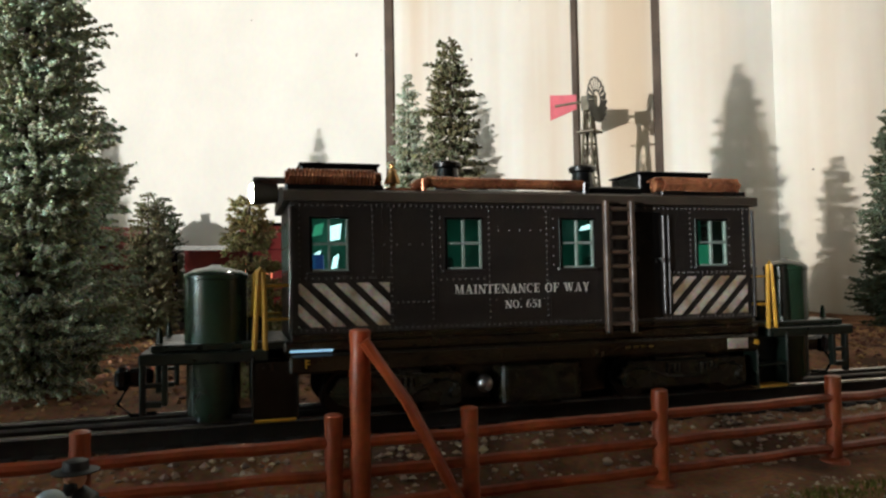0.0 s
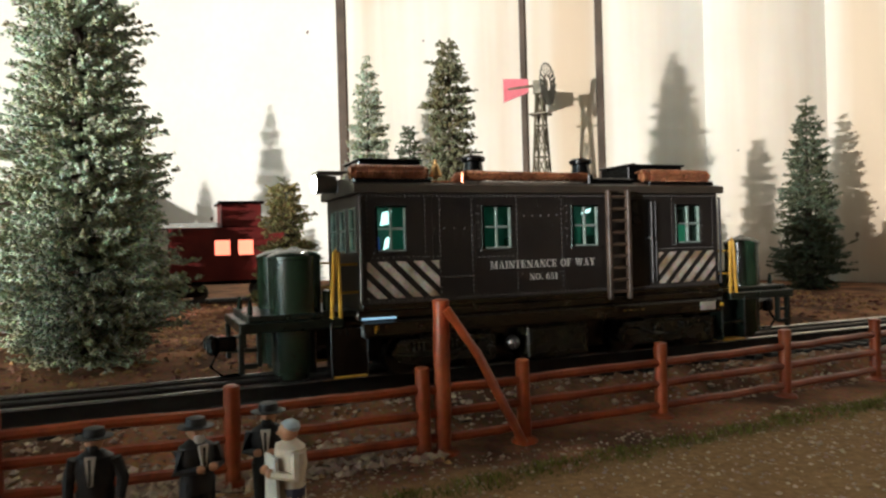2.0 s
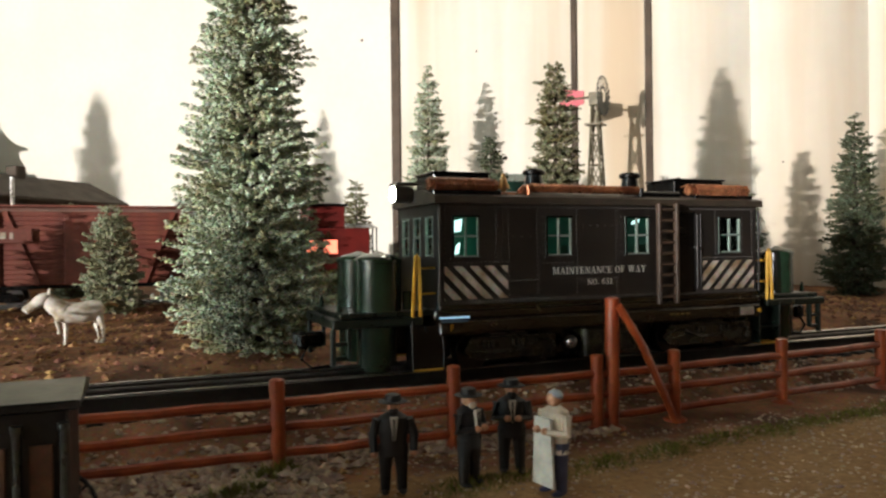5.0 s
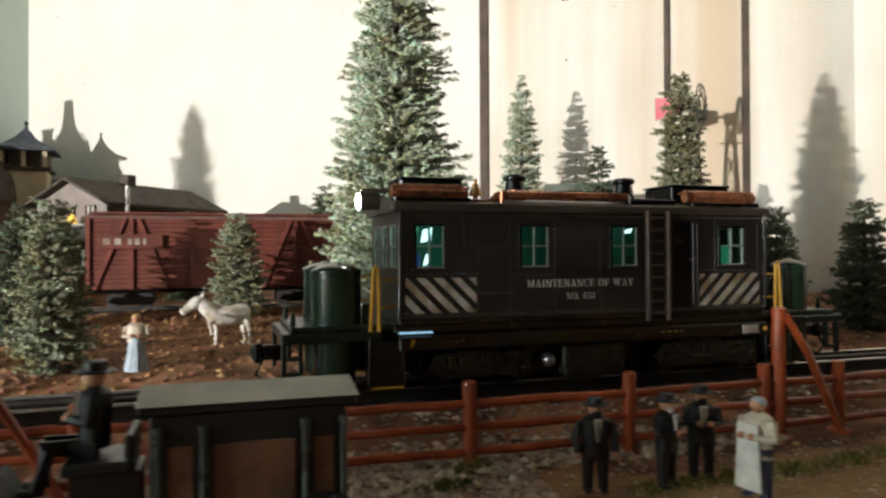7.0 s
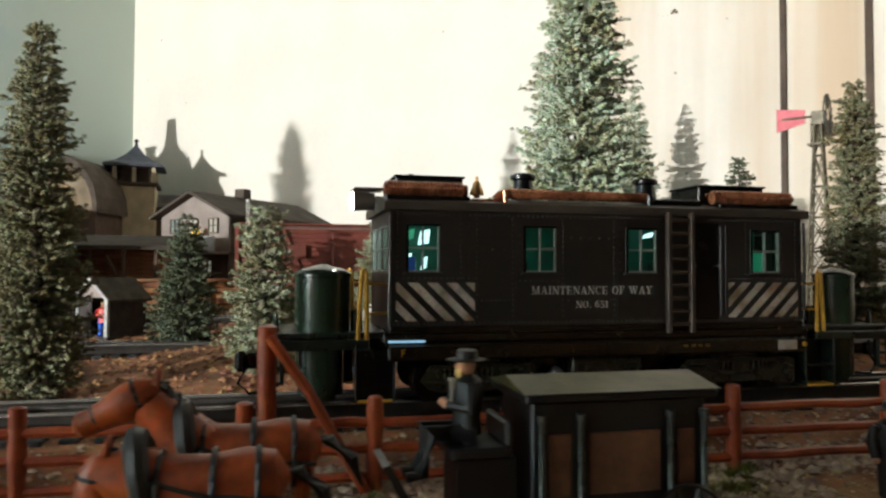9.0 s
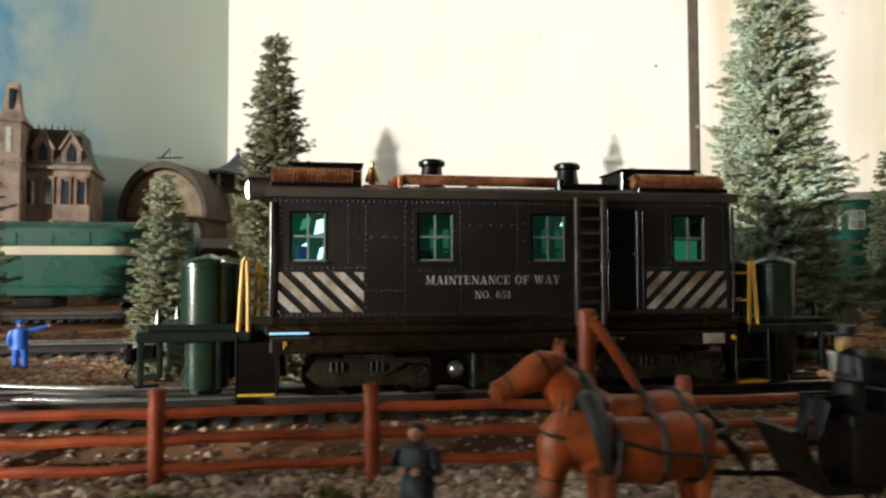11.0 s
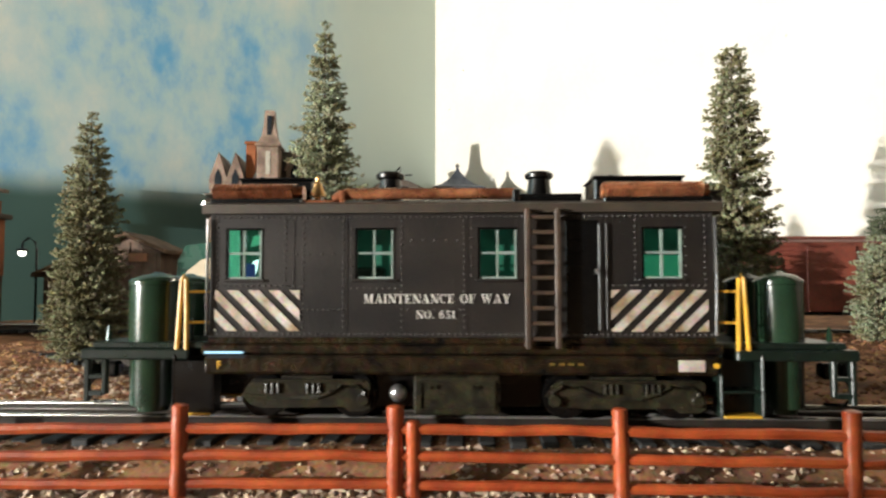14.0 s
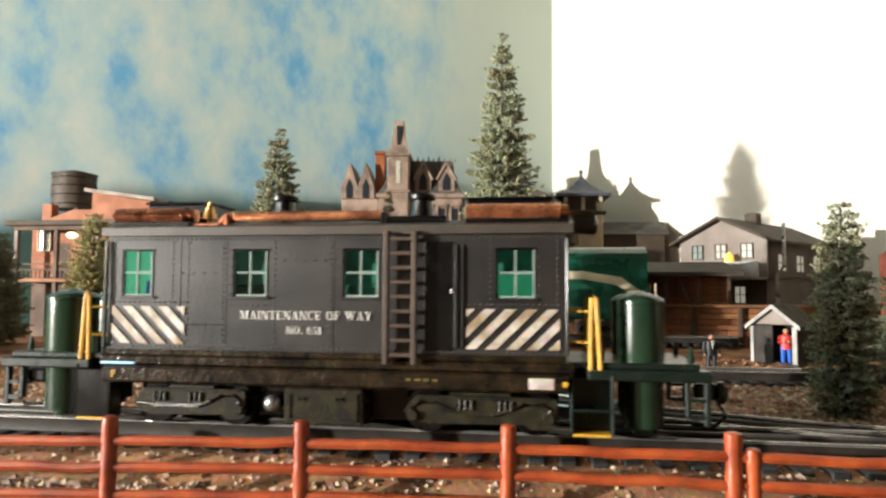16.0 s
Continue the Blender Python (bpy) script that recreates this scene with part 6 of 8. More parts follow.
def build_green_engine(x0, x1, y, z):
    """A green streamlined road switcher with a cream band, nose to the left."""
    root = thing("green_locomotive", Matrix(), "green model diesel locomotive with cream band on rails", "locomotive")
    w = 0.056
    bm = B()
    box(bm, x0 - 0.012, x1 + 0.010, y - 0.001, y + w + 0.001, z + 0.0200, z + 0.0320, bevel=0.0012)
    part("frame", bm, M["train_green"], root, "green running board")
    bm = B()
    prism(bm, [(x0, z + 0.0320), (x0 + 0.002, z + 0.0784), (x0 + 0.012, z + 0.0991), (x0 + 0.058, z + 0.1052), (x0 + 0.058, z + 0.0320)], "y", y + 0.003, y + w - 0.003)
    part("nose", bm, M["train_green"], root, "rounded green nose", smooth=True)
    bm = B()
    box(bm, x0 + 0.058, x0 + 0.102, y, y + w, z + 0.0320, z + 0.1125, bevel=0.002)
    cab = part("cab", bm, M["train_green"], root, "green cab")
    bm = B()
    prism(bm, [(y - 0.003, z + 0.1125), (y + 0.010, z + 0.1211), (y + w - 0.010, z + 0.1211), (y + w + 0.003, z + 0.1125)], "x", x0 + 0.054, x0 + 0.106)
    part("cab_roof", bm, M["train_green"], cab, "dark green cab roof")
    for a in (0.064, 0.083):
        bm = B()
        box(bm, x0 + a, x0 + a + 0.014, y - 0.0005, y + 0.0005, z + 0.0881, z + 0.1076)
        part("cab_window", bm, M["window_dark"], cab, "dark cab window")
    bm = B()
    n = 8
    prof = [(y + 0.003, z + 0.0320), (y + 0.003, z + 0.1003)] + [(y + 0.003 + (w - 0.006) * i / n, z + 0.1003 + 0.009 * math.sin(math.pi * i / n)) for i in range(1, n)] + [(y + w - 0.003, z + 0.1003), (y + w - 0.003, z + 0.0320)]
    prism(bm, prof, "x", x0 + 0.102, x1)
    part("hood", bm, M["train_green"], root, "long green hood", smooth=True)
    for k in range(6):
        bm = B()
        xx = x0 + 0.125 + k * (x1 - x0 - 0.15) / 6
        box(bm, xx, xx + 0.030, y + 0.0018, y + 0.0032, z + 0.0805, z + 0.0955, bevel=0.0004)
        part("hood_panel", bm, M["train_green"], root)
    # the band sweeps up from the nose and runs along the hood
    for yy in (y - 0.0012, y + w + 0.0002):
        bm = B()
        prism(bm, [(x0 + 0.001, z + 0.0418), (x0 + 0.016, z + 0.0662), (x0 + 0.034, z + 0.0808), (x0 + 0.058, z + 0.0869), (x0 + 0.102, z + 0.0869), (x0 + 0.102, z + 0.0637), (x0 + 0.058, z + 0.0637), (x0 + 0.036, z + 0.0564), (x0 + 0.016, z + 0.0418), (x0 + 0.001, z + 0.0344)], "y", yy, yy + 0.001)
        part("band", bm, M["train_cream"], root, "cream sweeping band")
        bm = B()
        e = x1 - 0.001
        o = yy + (0.0030 if yy < y + 0.01 else -0.0030)
        prism(bm, [(x0 + 0.102, z + 0.0686), (e - 0.075, z + 0.0686), (e - 0.035, z + 0.0613), (e, z + 0.0369), (e, z + 0.0491), (e - 0.030, z + 0.0710), (e - 0.075, z + 0.0784), (x0 + 0.102, z + 0.0784)], "y", o, o + 0.001)
        part("band", bm, M["train_cream"], root, "cream sweeping band")
    bm = B()
    sweep(bm, [(x0 + 0.050, y + 0.0028, z + 0.0540), (x0 + 0.050, y - 0.0004, z + 0.0540)], 0.0095, 20)
    sweep(bm, [(x0 + 0.050, y - 0.0005, z + 0.0540), (x0 + 0.050, y - 0.0010, z + 0.0540)], 0.0050, 16)
    part("emblem", bm, M["yellow"], root, "round yellow emblem")
    bm = B()
    sweep(bm, [(x0 + 0.036, y + 0.020, z + 0.1058), (x0 + 0.056, y + 0.020, z + 0.1082)], [0.0030, 0.0018], 10)
    sweep(bm, [(x0 + 0.044, y + 0.020, z + 0.1015), (x0 + 0.044, y + 0.020, z + 0.1082)], 0.001, 6)
    part("horn", bm, M["brass"], root, "brass horn", smooth=True)
    for x in (x0 - 0.011, x0 - 0.006, x1 + 0.009):
        for yy in (y + 0.001, y + w - 0.001):
            bm = B()
            sweep(bm, [(x, yy, z + 0.0300), (x, yy, z + 0.0637)], 0.0012, 6)
            part("handrail", bm, M["train_cream"], root)
    bm = B()
    box(bm, x0 - 0.013, x0 - 0.009, y, y + w, z + 0.008, z + 0.021, bevel=0.0008)
    part("pilot", bm, M["train_green"], root, "green front pilot")
    bm = B()
    box(bm, (x0 + x1) / 2 - 0.04, (x0 + x1) / 2 + 0.04, y + 0.004, y + w - 0.004, z + 0.006, z + 0.0198, bevel=0.002)
    part("fuel_tank", bm, M["deep_black"], root)
    for f in (0.16, 0.84):
        bogie(root, x0 + (x1 - x0) * f, y + w / 2, z)


# ---- buildings ----
M["castle"] = material("mansion_stone", (0.30, 0.215, 0.160), 0.8, vary=0.4, scale=30, fine=300, tint=(0.16, 0.11, 0.080), bump=0.3)
M["slate"] = material("mansion_slate", (0.095, 0.085, 0.070), 0.8, vary=0.4, scale=40, fine=300, bump=0.4)
M["house_grey"] = material("house_grey", (0.25, 0.205, 0.175), 0.8, vary=0.2, scale=30, fine=200, bump=0.15)
M["house_dark"] = material("house_dark", (0.080, 0.056, 0.036), 0.8, vary=0.25, scale=30, fine=200, bump=0.2)
M["roof_grey"] = material("roof_grey", (0.080, 0.060, 0.042), 0.85, vary=0.3, scale=40, fine=250, bump=0.3)
M["wood_orange"] = material("wood_orange", (0.26, 0.115, 0.045), 0.75, vary=0.35, scale=40, fine=250, bump=0.3)
M["wood_brown"] = material("wood_brown", (0.10, 0.058, 0.034), 0.8, vary=0.35, scale=40, fine=250, bump=0.3)
M["saloon_red"] = material("saloon_red", (0.27, 0.076, 0.016), 0.7, vary=0.25, scale=40, fine=250, bump=0.15)
M["cream_wood"] = material("cream_wood", (0.55, 0.47, 0.30), 0.7, vary=0.2, scale=40, bump=0.1)
M["tank_brown"] = material("tank_brown", (0.052, 0.034, 0.019), 0.7, vary=0.3, scale=60, bump=0.2)


def gothic_dormer(root, x, y, z, w, h):
    """A steep gabled dormer standing out towards -y."""
    bm = B()
    prism(bm, [(x - w / 2, z), (x - w / 2, z + h * 0.5), (x, z + h), (x + w / 2, z + h * 0.5), (x + w / 2, z)], "y", y - 0.012, y + 0.03)
    d = part("dormer", bm, M["castle"], root, "steep gothic dormer")
    bm = B()
    prism(bm, [(x - w * 0.24, z + h * 0.08), (x - w * 0.24, z + h * 0.45), (x, z + h * 0.72), (x + w * 0.24, z + h * 0.45), (x + w * 0.24, z + h * 0.08)], "y", y - 0.0132, y - 0.0121)
    part("dormer_window", bm, M["window_dark"], d, "dark pointed window")
    for s in (-1, 1):
        bm = B()
        sweep(bm, [(x + s * w * 0.60, y - 0.013, z + h * 0.46), (x, y - 0.013, z + h * 1.06)], 0.0035, 6)
        part("bargeboard", bm, M["castle"], d)


def build_mansion():
    root = thing("gothic_mansion", pose(-0.265, 1.19, 0, 0, 0, 8), "weathered brown gothic mansion with mansard roof and tower", "house")
    g = height(-0.265, 1.2)
    bm = B()
    box(bm, -0.055, 0.125, 0.0, 0.15, g, 0.262, bevel=0.002)
    part("wall", bm, M["castle"], root, "brown stone wall")
    bm = B()
    box(bm, -0.060, 0.130, -0.008, 0.155, 0.262, 0.272, bevel=0.002)
    part("cornice", bm, M["castle"], root)
    bm = B()
    zs, n = [(0.272, 0.0), (0.290, 0.012), (0.315, 0.020), (0.345, 0.024)], 4
    rings = [[bm.verts.new(p) for p in ((-0.057 + d, -0.005 + d, z), (0.127 - d, -0.005 + d, z), (0.127 - d, 0.152 - d, z), (-0.057 + d, 0.152 - d, z))] for z, d in zs]
    for a, b in zip(rings, rings[1:]):
        for i in range(4):
            bm.faces.new([a[i], a[(i + 1) % 4], b[(i + 1) % 4], b[i]])
    bm.faces.new(rings[0])
    bm.faces.new(rings[-1])
    part("mansard_roof", bm, M["slate"], root, "dark curved mansard roof")
    for i in range(13):
        bm = B()
        xx = -0.030 + i * 0.0115
        sweep(bm, [(xx, 0.020, 0.345), (xx, 0.020, 0.352 + 0.004 * (i % 2))], [0.0022, 0.0007], 6)
        part("cresting", bm, M["castle"], root)
    for x in (0.040, 0.090):
        gothic_dormer(root, x, 0.010, 0.274, 0.034, 0.060)
    for x in (0.020, 0.050, 0.080, 0.108):
        for za, zb in ((0.195, 0.240), (0.105, 0.155)):
            bm = B()
            box(bm, x - 0.007, x + 0.007, -0.0012, 0.004, za, zb)
            wn = part("window", bm, M["window_dark"], root, "tall dark window")
            bm = B()
            box(bm, x - 0.010, x - 0.0072, -0.004, -0.0002, za, zb + 0.004)
            box(bm, x + 0.0072, x + 0.010, -0.004, -0.0002, za, zb + 0.004)
            box(bm, x - 0.011, x + 0.011, -0.005, -0.0002, zb + 0.004, zb + 0.009)
            part("window_frame", bm, M["castle"], wn)
    bm = B()
    box(bm, -0.032, 0.012, -0.040, 0.020, g, 0.345, bevel=0.002)
    tower = part("tower", bm, M["castle"], root, "square stone tower")
    bm = B()
    box(bm, -0.036, 0.016, -0.044, 0.024, 0.345, 0.352, bevel=0.002)
    part("cornice", bm, M["castle"], tower)
    bm = B()
    box(bm, -0.036, 0.016, -0.044, 0.024, 0.268, 0.274, bevel=0.002)
    part("string_course", bm, M["castle"], tower)
    bm = B()
    rings = [[bm.verts.new(p) for p in ((-0.010 - w, -0.010 - w, z), (-0.010 + w, -0.010 - w, z), (-0.010 + w, -0.010 + w, z), (-0.010 - w, -0.010 + w, z))] for z, w in ((0.352, 0.024), (0.368, 0.016), (0.395, 0.012), (0.424, 0.010))]
    for a, b in zip(rings, rings[1:]):
        for i in range(4):
            bm.faces.new([a[i], a[(i + 1) % 4], b[(i + 1) % 4], b[i]])
    bm.faces.new(rings[0])
    bm.faces.new(rings[-1])
    part("tower_roof", bm, M["castle"], tower, "tall concave tower roof")
    for za, zb, m in ((0.362, 0.412, "window_dark"), (0.288, 0.335, "house_lit")):
        bm = B()
        yy = -0.0416 if zb < 0.35 else -0.0255
        box(bm, -0.0145, -0.0055, yy, yy + 0.004, za, zb)
        part("tower_window", bm, M[m], tower, "slim tower window")
    bm = B()
    box(bm, -0.135, -0.056, 0.01, 0.13, g, 0.262, bevel=0.002)
    part("wing", bm, M["castle"], root, "side wing")
    for i, x in enumerate((-0.118, -0.083)):
        bm = B()
        prism(bm, [(x - 0.018, 0.262), (x - 0.018, 0.285), (x, 0.340), (x + 0.018, 0.285), (x + 0.018, 0.262)], "y", 0.006, 0.13)
        gb = part("gable", bm, M["castle"], root, "pointed side gable")
        bm = B()
        prism(bm, [(x - 0.007, 0.262), (x - 0.007, 0.288), (x, 0.305), (x + 0.007, 0.288), (x + 0.007, 0.262)], "y", 0.0045, 0.0058)
        part("gable_window", bm, M["window_dark"], gb)
    bm = B()
    box(bm, -0.066, -0.044, 0.03, 0.06, 0.272, 0.362, bevel=0.002)
    box(bm, -0.069, -0.041, 0.027, 0.063, 0.362, 0.369, bevel=0.002)
    part("chimney", bm, M["saloon_red"], root, "red brick chimney")


def sash(root, x, y, z, w, h, mat, frame="cream_wood"):
    bm = B()
    box(bm, x - w / 2, x + w / 2, y - 0.0012, y + 0.002, z, z + h)
    wn = part("window", bm, M[mat], root)
    bm = B()
    t = 0.0014
    for a, b, c, d in ((x - w / 2 - t, x - w / 2, z - t, z + h + t), (x + w / 2, x + w / 2 + t, z - t, z + h + t), (x - w / 2, x + w / 2, z - t, z), (x - w / 2, x + w / 2, z + h, z + h + t), (x - t / 3, x + t / 3, z, z + h), (x - w / 2, x + w / 2, z + h / 2 - t / 3, z + h / 2 + t / 3)):
        box(bm, a, b, y - 0.003, y - 0.0013, c, d)
    part("window_frame", bm, M[frame], wn)
    return wn


def build_grey_house():
    # local x along the gable front, local y back along the long side
    d = Vector((0.3565 - 0.25, 0.804 - 0.89, 0))
    root = thing("grey_house", Matrix.Translation((0.25, 0.89, 0)) @ Matrix.Rotation(math.atan2(d.y, d.x), 4, "Z"), "grey two-storey house with low gabled roof and balcony", "house")
    w, L, eave, peak, g = 0.137, 0.243, 0.140, 0.172, 0.004
    bm = B()
    prism(bm, [(0, 0.085), (0, eave), (w / 2, peak), (w, eave), (w, 0.085)], "y", 0, L)
    part("wall", bm, M["house_grey"], root, "pale grey upper wall")
    bm = B()
    box(bm, 0.002, w - 0.002, 0.002, L - 0.002, g, 0.085)
    part("lower_wall", bm, M["house_dark"], root, "dark lower wall")
    bm = B()
    box(bm, w - 0.0005, w + 0.001, 0.004, L - 0.001, 0.0855, eave - 0.002)
    part("side_cladding", bm, M["house_dark"], root, "dark weathered side wall")
    for s in (0, 1):
        bm = B()
        a, b = (-0.012, w / 2) if s == 0 else (w / 2, w + 0.012)
        za, zb = (eave - 0.004, peak + 0.002) if s == 0 else (peak + 0.002, eave - 0.004)
        prism(bm, [(a, za), (b, zb), (b, zb + 0.004), (a, za + 0.004)], "y", -0.014, L + 0.010)
        part("roof", bm, M["roof_grey"], root, "grey-brown roof slope")
    bm = B()
    box(bm, w * 0.5 - 0.010, w * 0.5 + 0.010, L * 0.40, L * 0.40 + 0.018, peak - 0.006, peak + 0.020, bevel=0.001)
    part("chimney", bm, M["roof_grey"], root, "grey chimney")
    for x in (0.030, 0.068, 0.108):
        sash(root, x, 0, 0.115, 0.016, 0.020, "house_pane" if x < 0.05 else "house_lit", "house_dark")
    sash(root, 0.096, 0.002, 0.048, 0.016, 0.024, "house_lit", "deep_black")
    for yy in (0.035, 0.10, 0.165):
        bm = B()
        box(bm, w + 0.001, w + 0.0022, yy, yy + 0.022, 0.096, 0.120)
        wn = part("window", bm, M["house_lit"], root, "side window")
        bm = B()
        box(bm, w + 0.0023, w + 0.0030, yy + 0.010, yy + 0.012, 0.096, 0.120)
        box(bm, w + 0.0023, w + 0.0030, yy, yy + 0.0098, 0.107, 0.109)
        box(bm, w + 0.0023, w + 0.0030, yy + 0.0122, yy + 0.022, 0.107, 0.109)
        part("window_frame", bm, M["deep_black"], wn)
    bm = B()
    sweep(bm, [(w + 0.006, 0.018, 0.020), (w + 0.006, 0.018, 0.090), (w + 0.014, 0.024, 0.102), (w + 0.014, 0.024, 0.165)], 0.0028, 8)
    part("stovepipe", bm, M["steel"], root, "bent grey stovepipe", smooth=True)
    bm = B()
    box(bm, 0.042, 0.137, -0.030, -0.0002, 0.082, 0.085)
    bal = part("balcony", bm, M["house_grey"], root, "grey front balcony")
    bm = B()
    box(bm, 0.042, 0.137, -0.030, -0.0285, 0.0852, 0.108)
    part("balcony_rail", bm, M["pale_board"], bal, "pale boarded balcony rail")
    bm = B()
    lathe(bm, (0.088, -0.016, 0.0852), [(0.002, 0), (0.002, 0.018), (0.007, 0.022), (0.006, 0.032), (0.001, 0.038)], 10)
    part("balcony_lantern", bm, M["yellow_glow"], bal, "small yellow lantern", smooth=True)


M["house_lit"] = material("lit_house_window", (0.30, 0.28, 0.22), 0.3, vary=0.5, scale=160, bump=0, emit=0.22, emit_color=(1.0, 0.93, 0.74))
M["pale_board"] = material("pale_board", (0.42, 0.40, 0.37), 0.75, vary=0.3, scale=50, fine=250, bump=0.2)
M["house_pane"] = material("house_pane", (0.20, 0.24, 0.22), 0.15, vary=0.2, bump=0)
M["yellow_glow"] = material("yellow_glow", (0.9, 0.6, 0.1), 0.5, vary=0, bump=0, emit=0.8, emit_color=(1.0, 0.62, 0.10))


def build_shed():
    root = thing("log_shed", pose(0.155, 0.70, 0), "small brown timber shed with lean-to roof", "shed")
    g = height(0.25, 0.72)
    w, dp, h = 0.125, 0.08, 0.086
    bm = B()
    box(bm, 0, w, 0.003, dp, g, h)
    part("wall", bm, M["wood_orange"], root)
    bm0 = B()
    box(bm0, 0, w, -0.0015, 0.003, -0.0030, 0.0030, bevel=0.0008)
    me = mesh_of("plank", bm0, M["shed_plank"])
    k = int((h - g) / 0.0064)
    for i in range(k):
        ob = new("plank", me)
        ob.parent = root
        ob.matrix_basis = pose(0, 0, g + 0.0032 + i * 0.0064)
    bm = B()
    prism(bm, [(-0.028, h - 0.002), (dp + 0.008, h + 0.016), (dp + 0.008, h + 0.021), (-0.028, h + 0.003)], "x", -0.012, w + 0.012)
    part("roof", bm, M["roof_grey"], root, "grey lean-to roof")
    for x in (0.004, 0.040, 0.080, 0.118):
        bm = B()
        box(bm, x, x + 0.004, -0.024, -0.020, g, h - 0.003)
        part("post", bm, M["wood_brown"], root, "dark porch post")
    for x in (0.010, 0.060):
        bm = B()
        sweep(bm, [(x, -0.020, h - 0.010), (x + 0.032, -0.006, g + 0.02)], 0.0022, 6)
        part("prop", bm, M["wood_brown"], root, "slanting prop")
    for x in (0.022,):
        sash(root, x, -0.0012, g + 0.035, 0.016, 0.018, "warm_glow")
    bm = B()
    box(bm, 0.085, 0.108, -0.003, 0.002, g, g + 0.055, bevel=0.0005)
    part("door", bm, M["wood_brown"], root, "dark shed door")


M["shed_plank"] = material("shed_plank", (0.40, 0.17, 0.06), 0.75, vary=0.4, scale=50, fine=300, bump=0.3, mode="object", patch=0.25)


def build_turret_house():
    x, y, g = 0.112, 1.44, height(0.112, 1.44)
    root = thing("turret_house", pose(x, y, 0, 0, 0, 5), "cream house turret with open belvedere and pointed slate roof", "house")
    bm = B()
    box(bm, -0.045, 0.045, -0.045, 0.045, g, 0.245, bevel=0.002)
    part("wall", bm, M["cream_wood"], root, "cream turret wall")
    bm = B()
    box(bm, -0.052, 0.052, -0.052, 0.052, 0.245, 0.253, bevel=0.002)
    part("gallery", bm, M["house_dark"], root)
    for sx in (-1, 0, 1):
        for sy in (-1, 1):
            bm = B()
            box(bm, sx * 0.040 - 0.004, sx * 0.040 + 0.004, sy * 0.040 - 0.004, sy * 0.040 + 0.004, 0.253, 0.287)
            part("pillar", bm, M["cream_wood"], root, "cream pillar")
    bm = B()
    box(bm, -0.030, 0.030, -0.030, 0.030, 0.2535, 0.287)
    part("core", bm, M["house_dark"], root)
    bm = B()
    rings = [[bm.verts.new((w * math.cos(math.pi / 4 + i * math.pi / 2) * 1.414, w * math.sin(math.pi / 4 + i * math.pi / 2) * 1.414, z)) for i in range(4)] for z, w in ((0.287, 0.062), (0.293, 0.062), (0.302, 0.040), (0.318, 0.020), (0.340, 0.004), (0.350, 0.002))]
    for a, b in zip(rings, rings[1:]):
        for i in range(4):
            bm.faces.new([a[i], a[(i + 1) % 4], b[(i + 1) % 4], b[i]])
    bm.faces.new(rings[0])
    bm.faces.new(rings[-1])
    part("roof", bm, M["slate_blue_roof"], root, "dark blue flared roof")
    bm = B()
    ball(bm, (0, 0, 0.352), 0.005, n=8, rows=6)
    part("finial", bm, M["deep_black"], root, smooth=True)
    bm = B()
    box(bm, 0.046, 0.19, -0.02, 0.08, g, 0.20)
    part("side_block", bm, M["house_dark"], root)
    bm = B()
    prism(bm, [(-0.03, 0.20), (0.03, 0.235), (0.09, 0.20)], "x", 0.046, 0.20)
    part("side_roof", bm, M["slate"], root)


M["slate_blue_roof"] = material("slate_blue_roof", (0.060, 0.068, 0.085), 0.6, vary=0.3, scale=60, bump=0.2)


M["arch_tan"] = material("arch_tan", (0.20, 0.145, 0.075), 0.7, vary=0.3, scale=40, fine=250, bump=0.2)
M["arch_gold"] = material("arch_gold", (0.19, 0.12, 0.04), 0.7, vary=0.35, scale=40, fine=250, bump=0.2)


def build_barn():
    x, y = -0.02, 1.30
    g = height(x, y)
    root = thing("round_roof_barn", pose(x, y, 0, 0, 0, -14), "barn with rounded tan arch front and dark roof", "barn")
    n = 14

    def arch(r, base):
        return [(r * math.cos(math.pi * i / n), base + r * 1.15 * math.sin(math.pi * i / n)) for i in range(n + 1)]
    bm = B()
    prism(bm, [(0.088, g)] + arch(0.088, 0.18) + [(-0.088, g)], "y", 0.0, 0.22)
    part("wall", bm, M["wood_brown"], root)
    bm = B()
    prism(bm, [(0.098, 0.175)] + arch(0.098, 0.185) + [(-0.098, 0.175), (-0.088, 0.175)] + arch(0.0885, 0.182)[::-1], "y", -0.016, 0.225)
    part("roof", bm, M["roof_grey"], root, "dark rounded roof")
    bm = B()
    outer, inner = arch(0.085, 0.18), arch(0.055, 0.18)
    prism(bm, outer + inner[::-1], "y", -0.004, -0.0002)
    part("arch_trim", bm, M["arch_tan"], root, "tan arched trim")
    bm = B()
    prism(bm, arch(0.054, 0.18) + [(-0.054, 0.12), (0.054, 0.12)], "y", -0.003, -0.0002)
    part("loft_door", bm, M["arch_gold"], root, "golden brown loft door")
    bm = B()
    sweep(bm, [(0.0, 0.02, 0.29), (0.0, 0.02, 0.325)], 0.0016, 6)
    sweep(bm, [(-0.030, 0.02, 0.310), (0.028, 0.02, 0.310)], 0.0016, 6)
    sweep(bm, [(-0.020, 0.02, 0.310), (0.0, 0.02, 0.330)], 0.0016, 6)
    part("weathervane", bm, M["deep_black"], root, "black weathervane")


M["pent_roof"] = material("pent_roof", (0.30, 0.25, 0.20), 0.8, vary=0.3, scale=40, fine=250, bump=0.2)


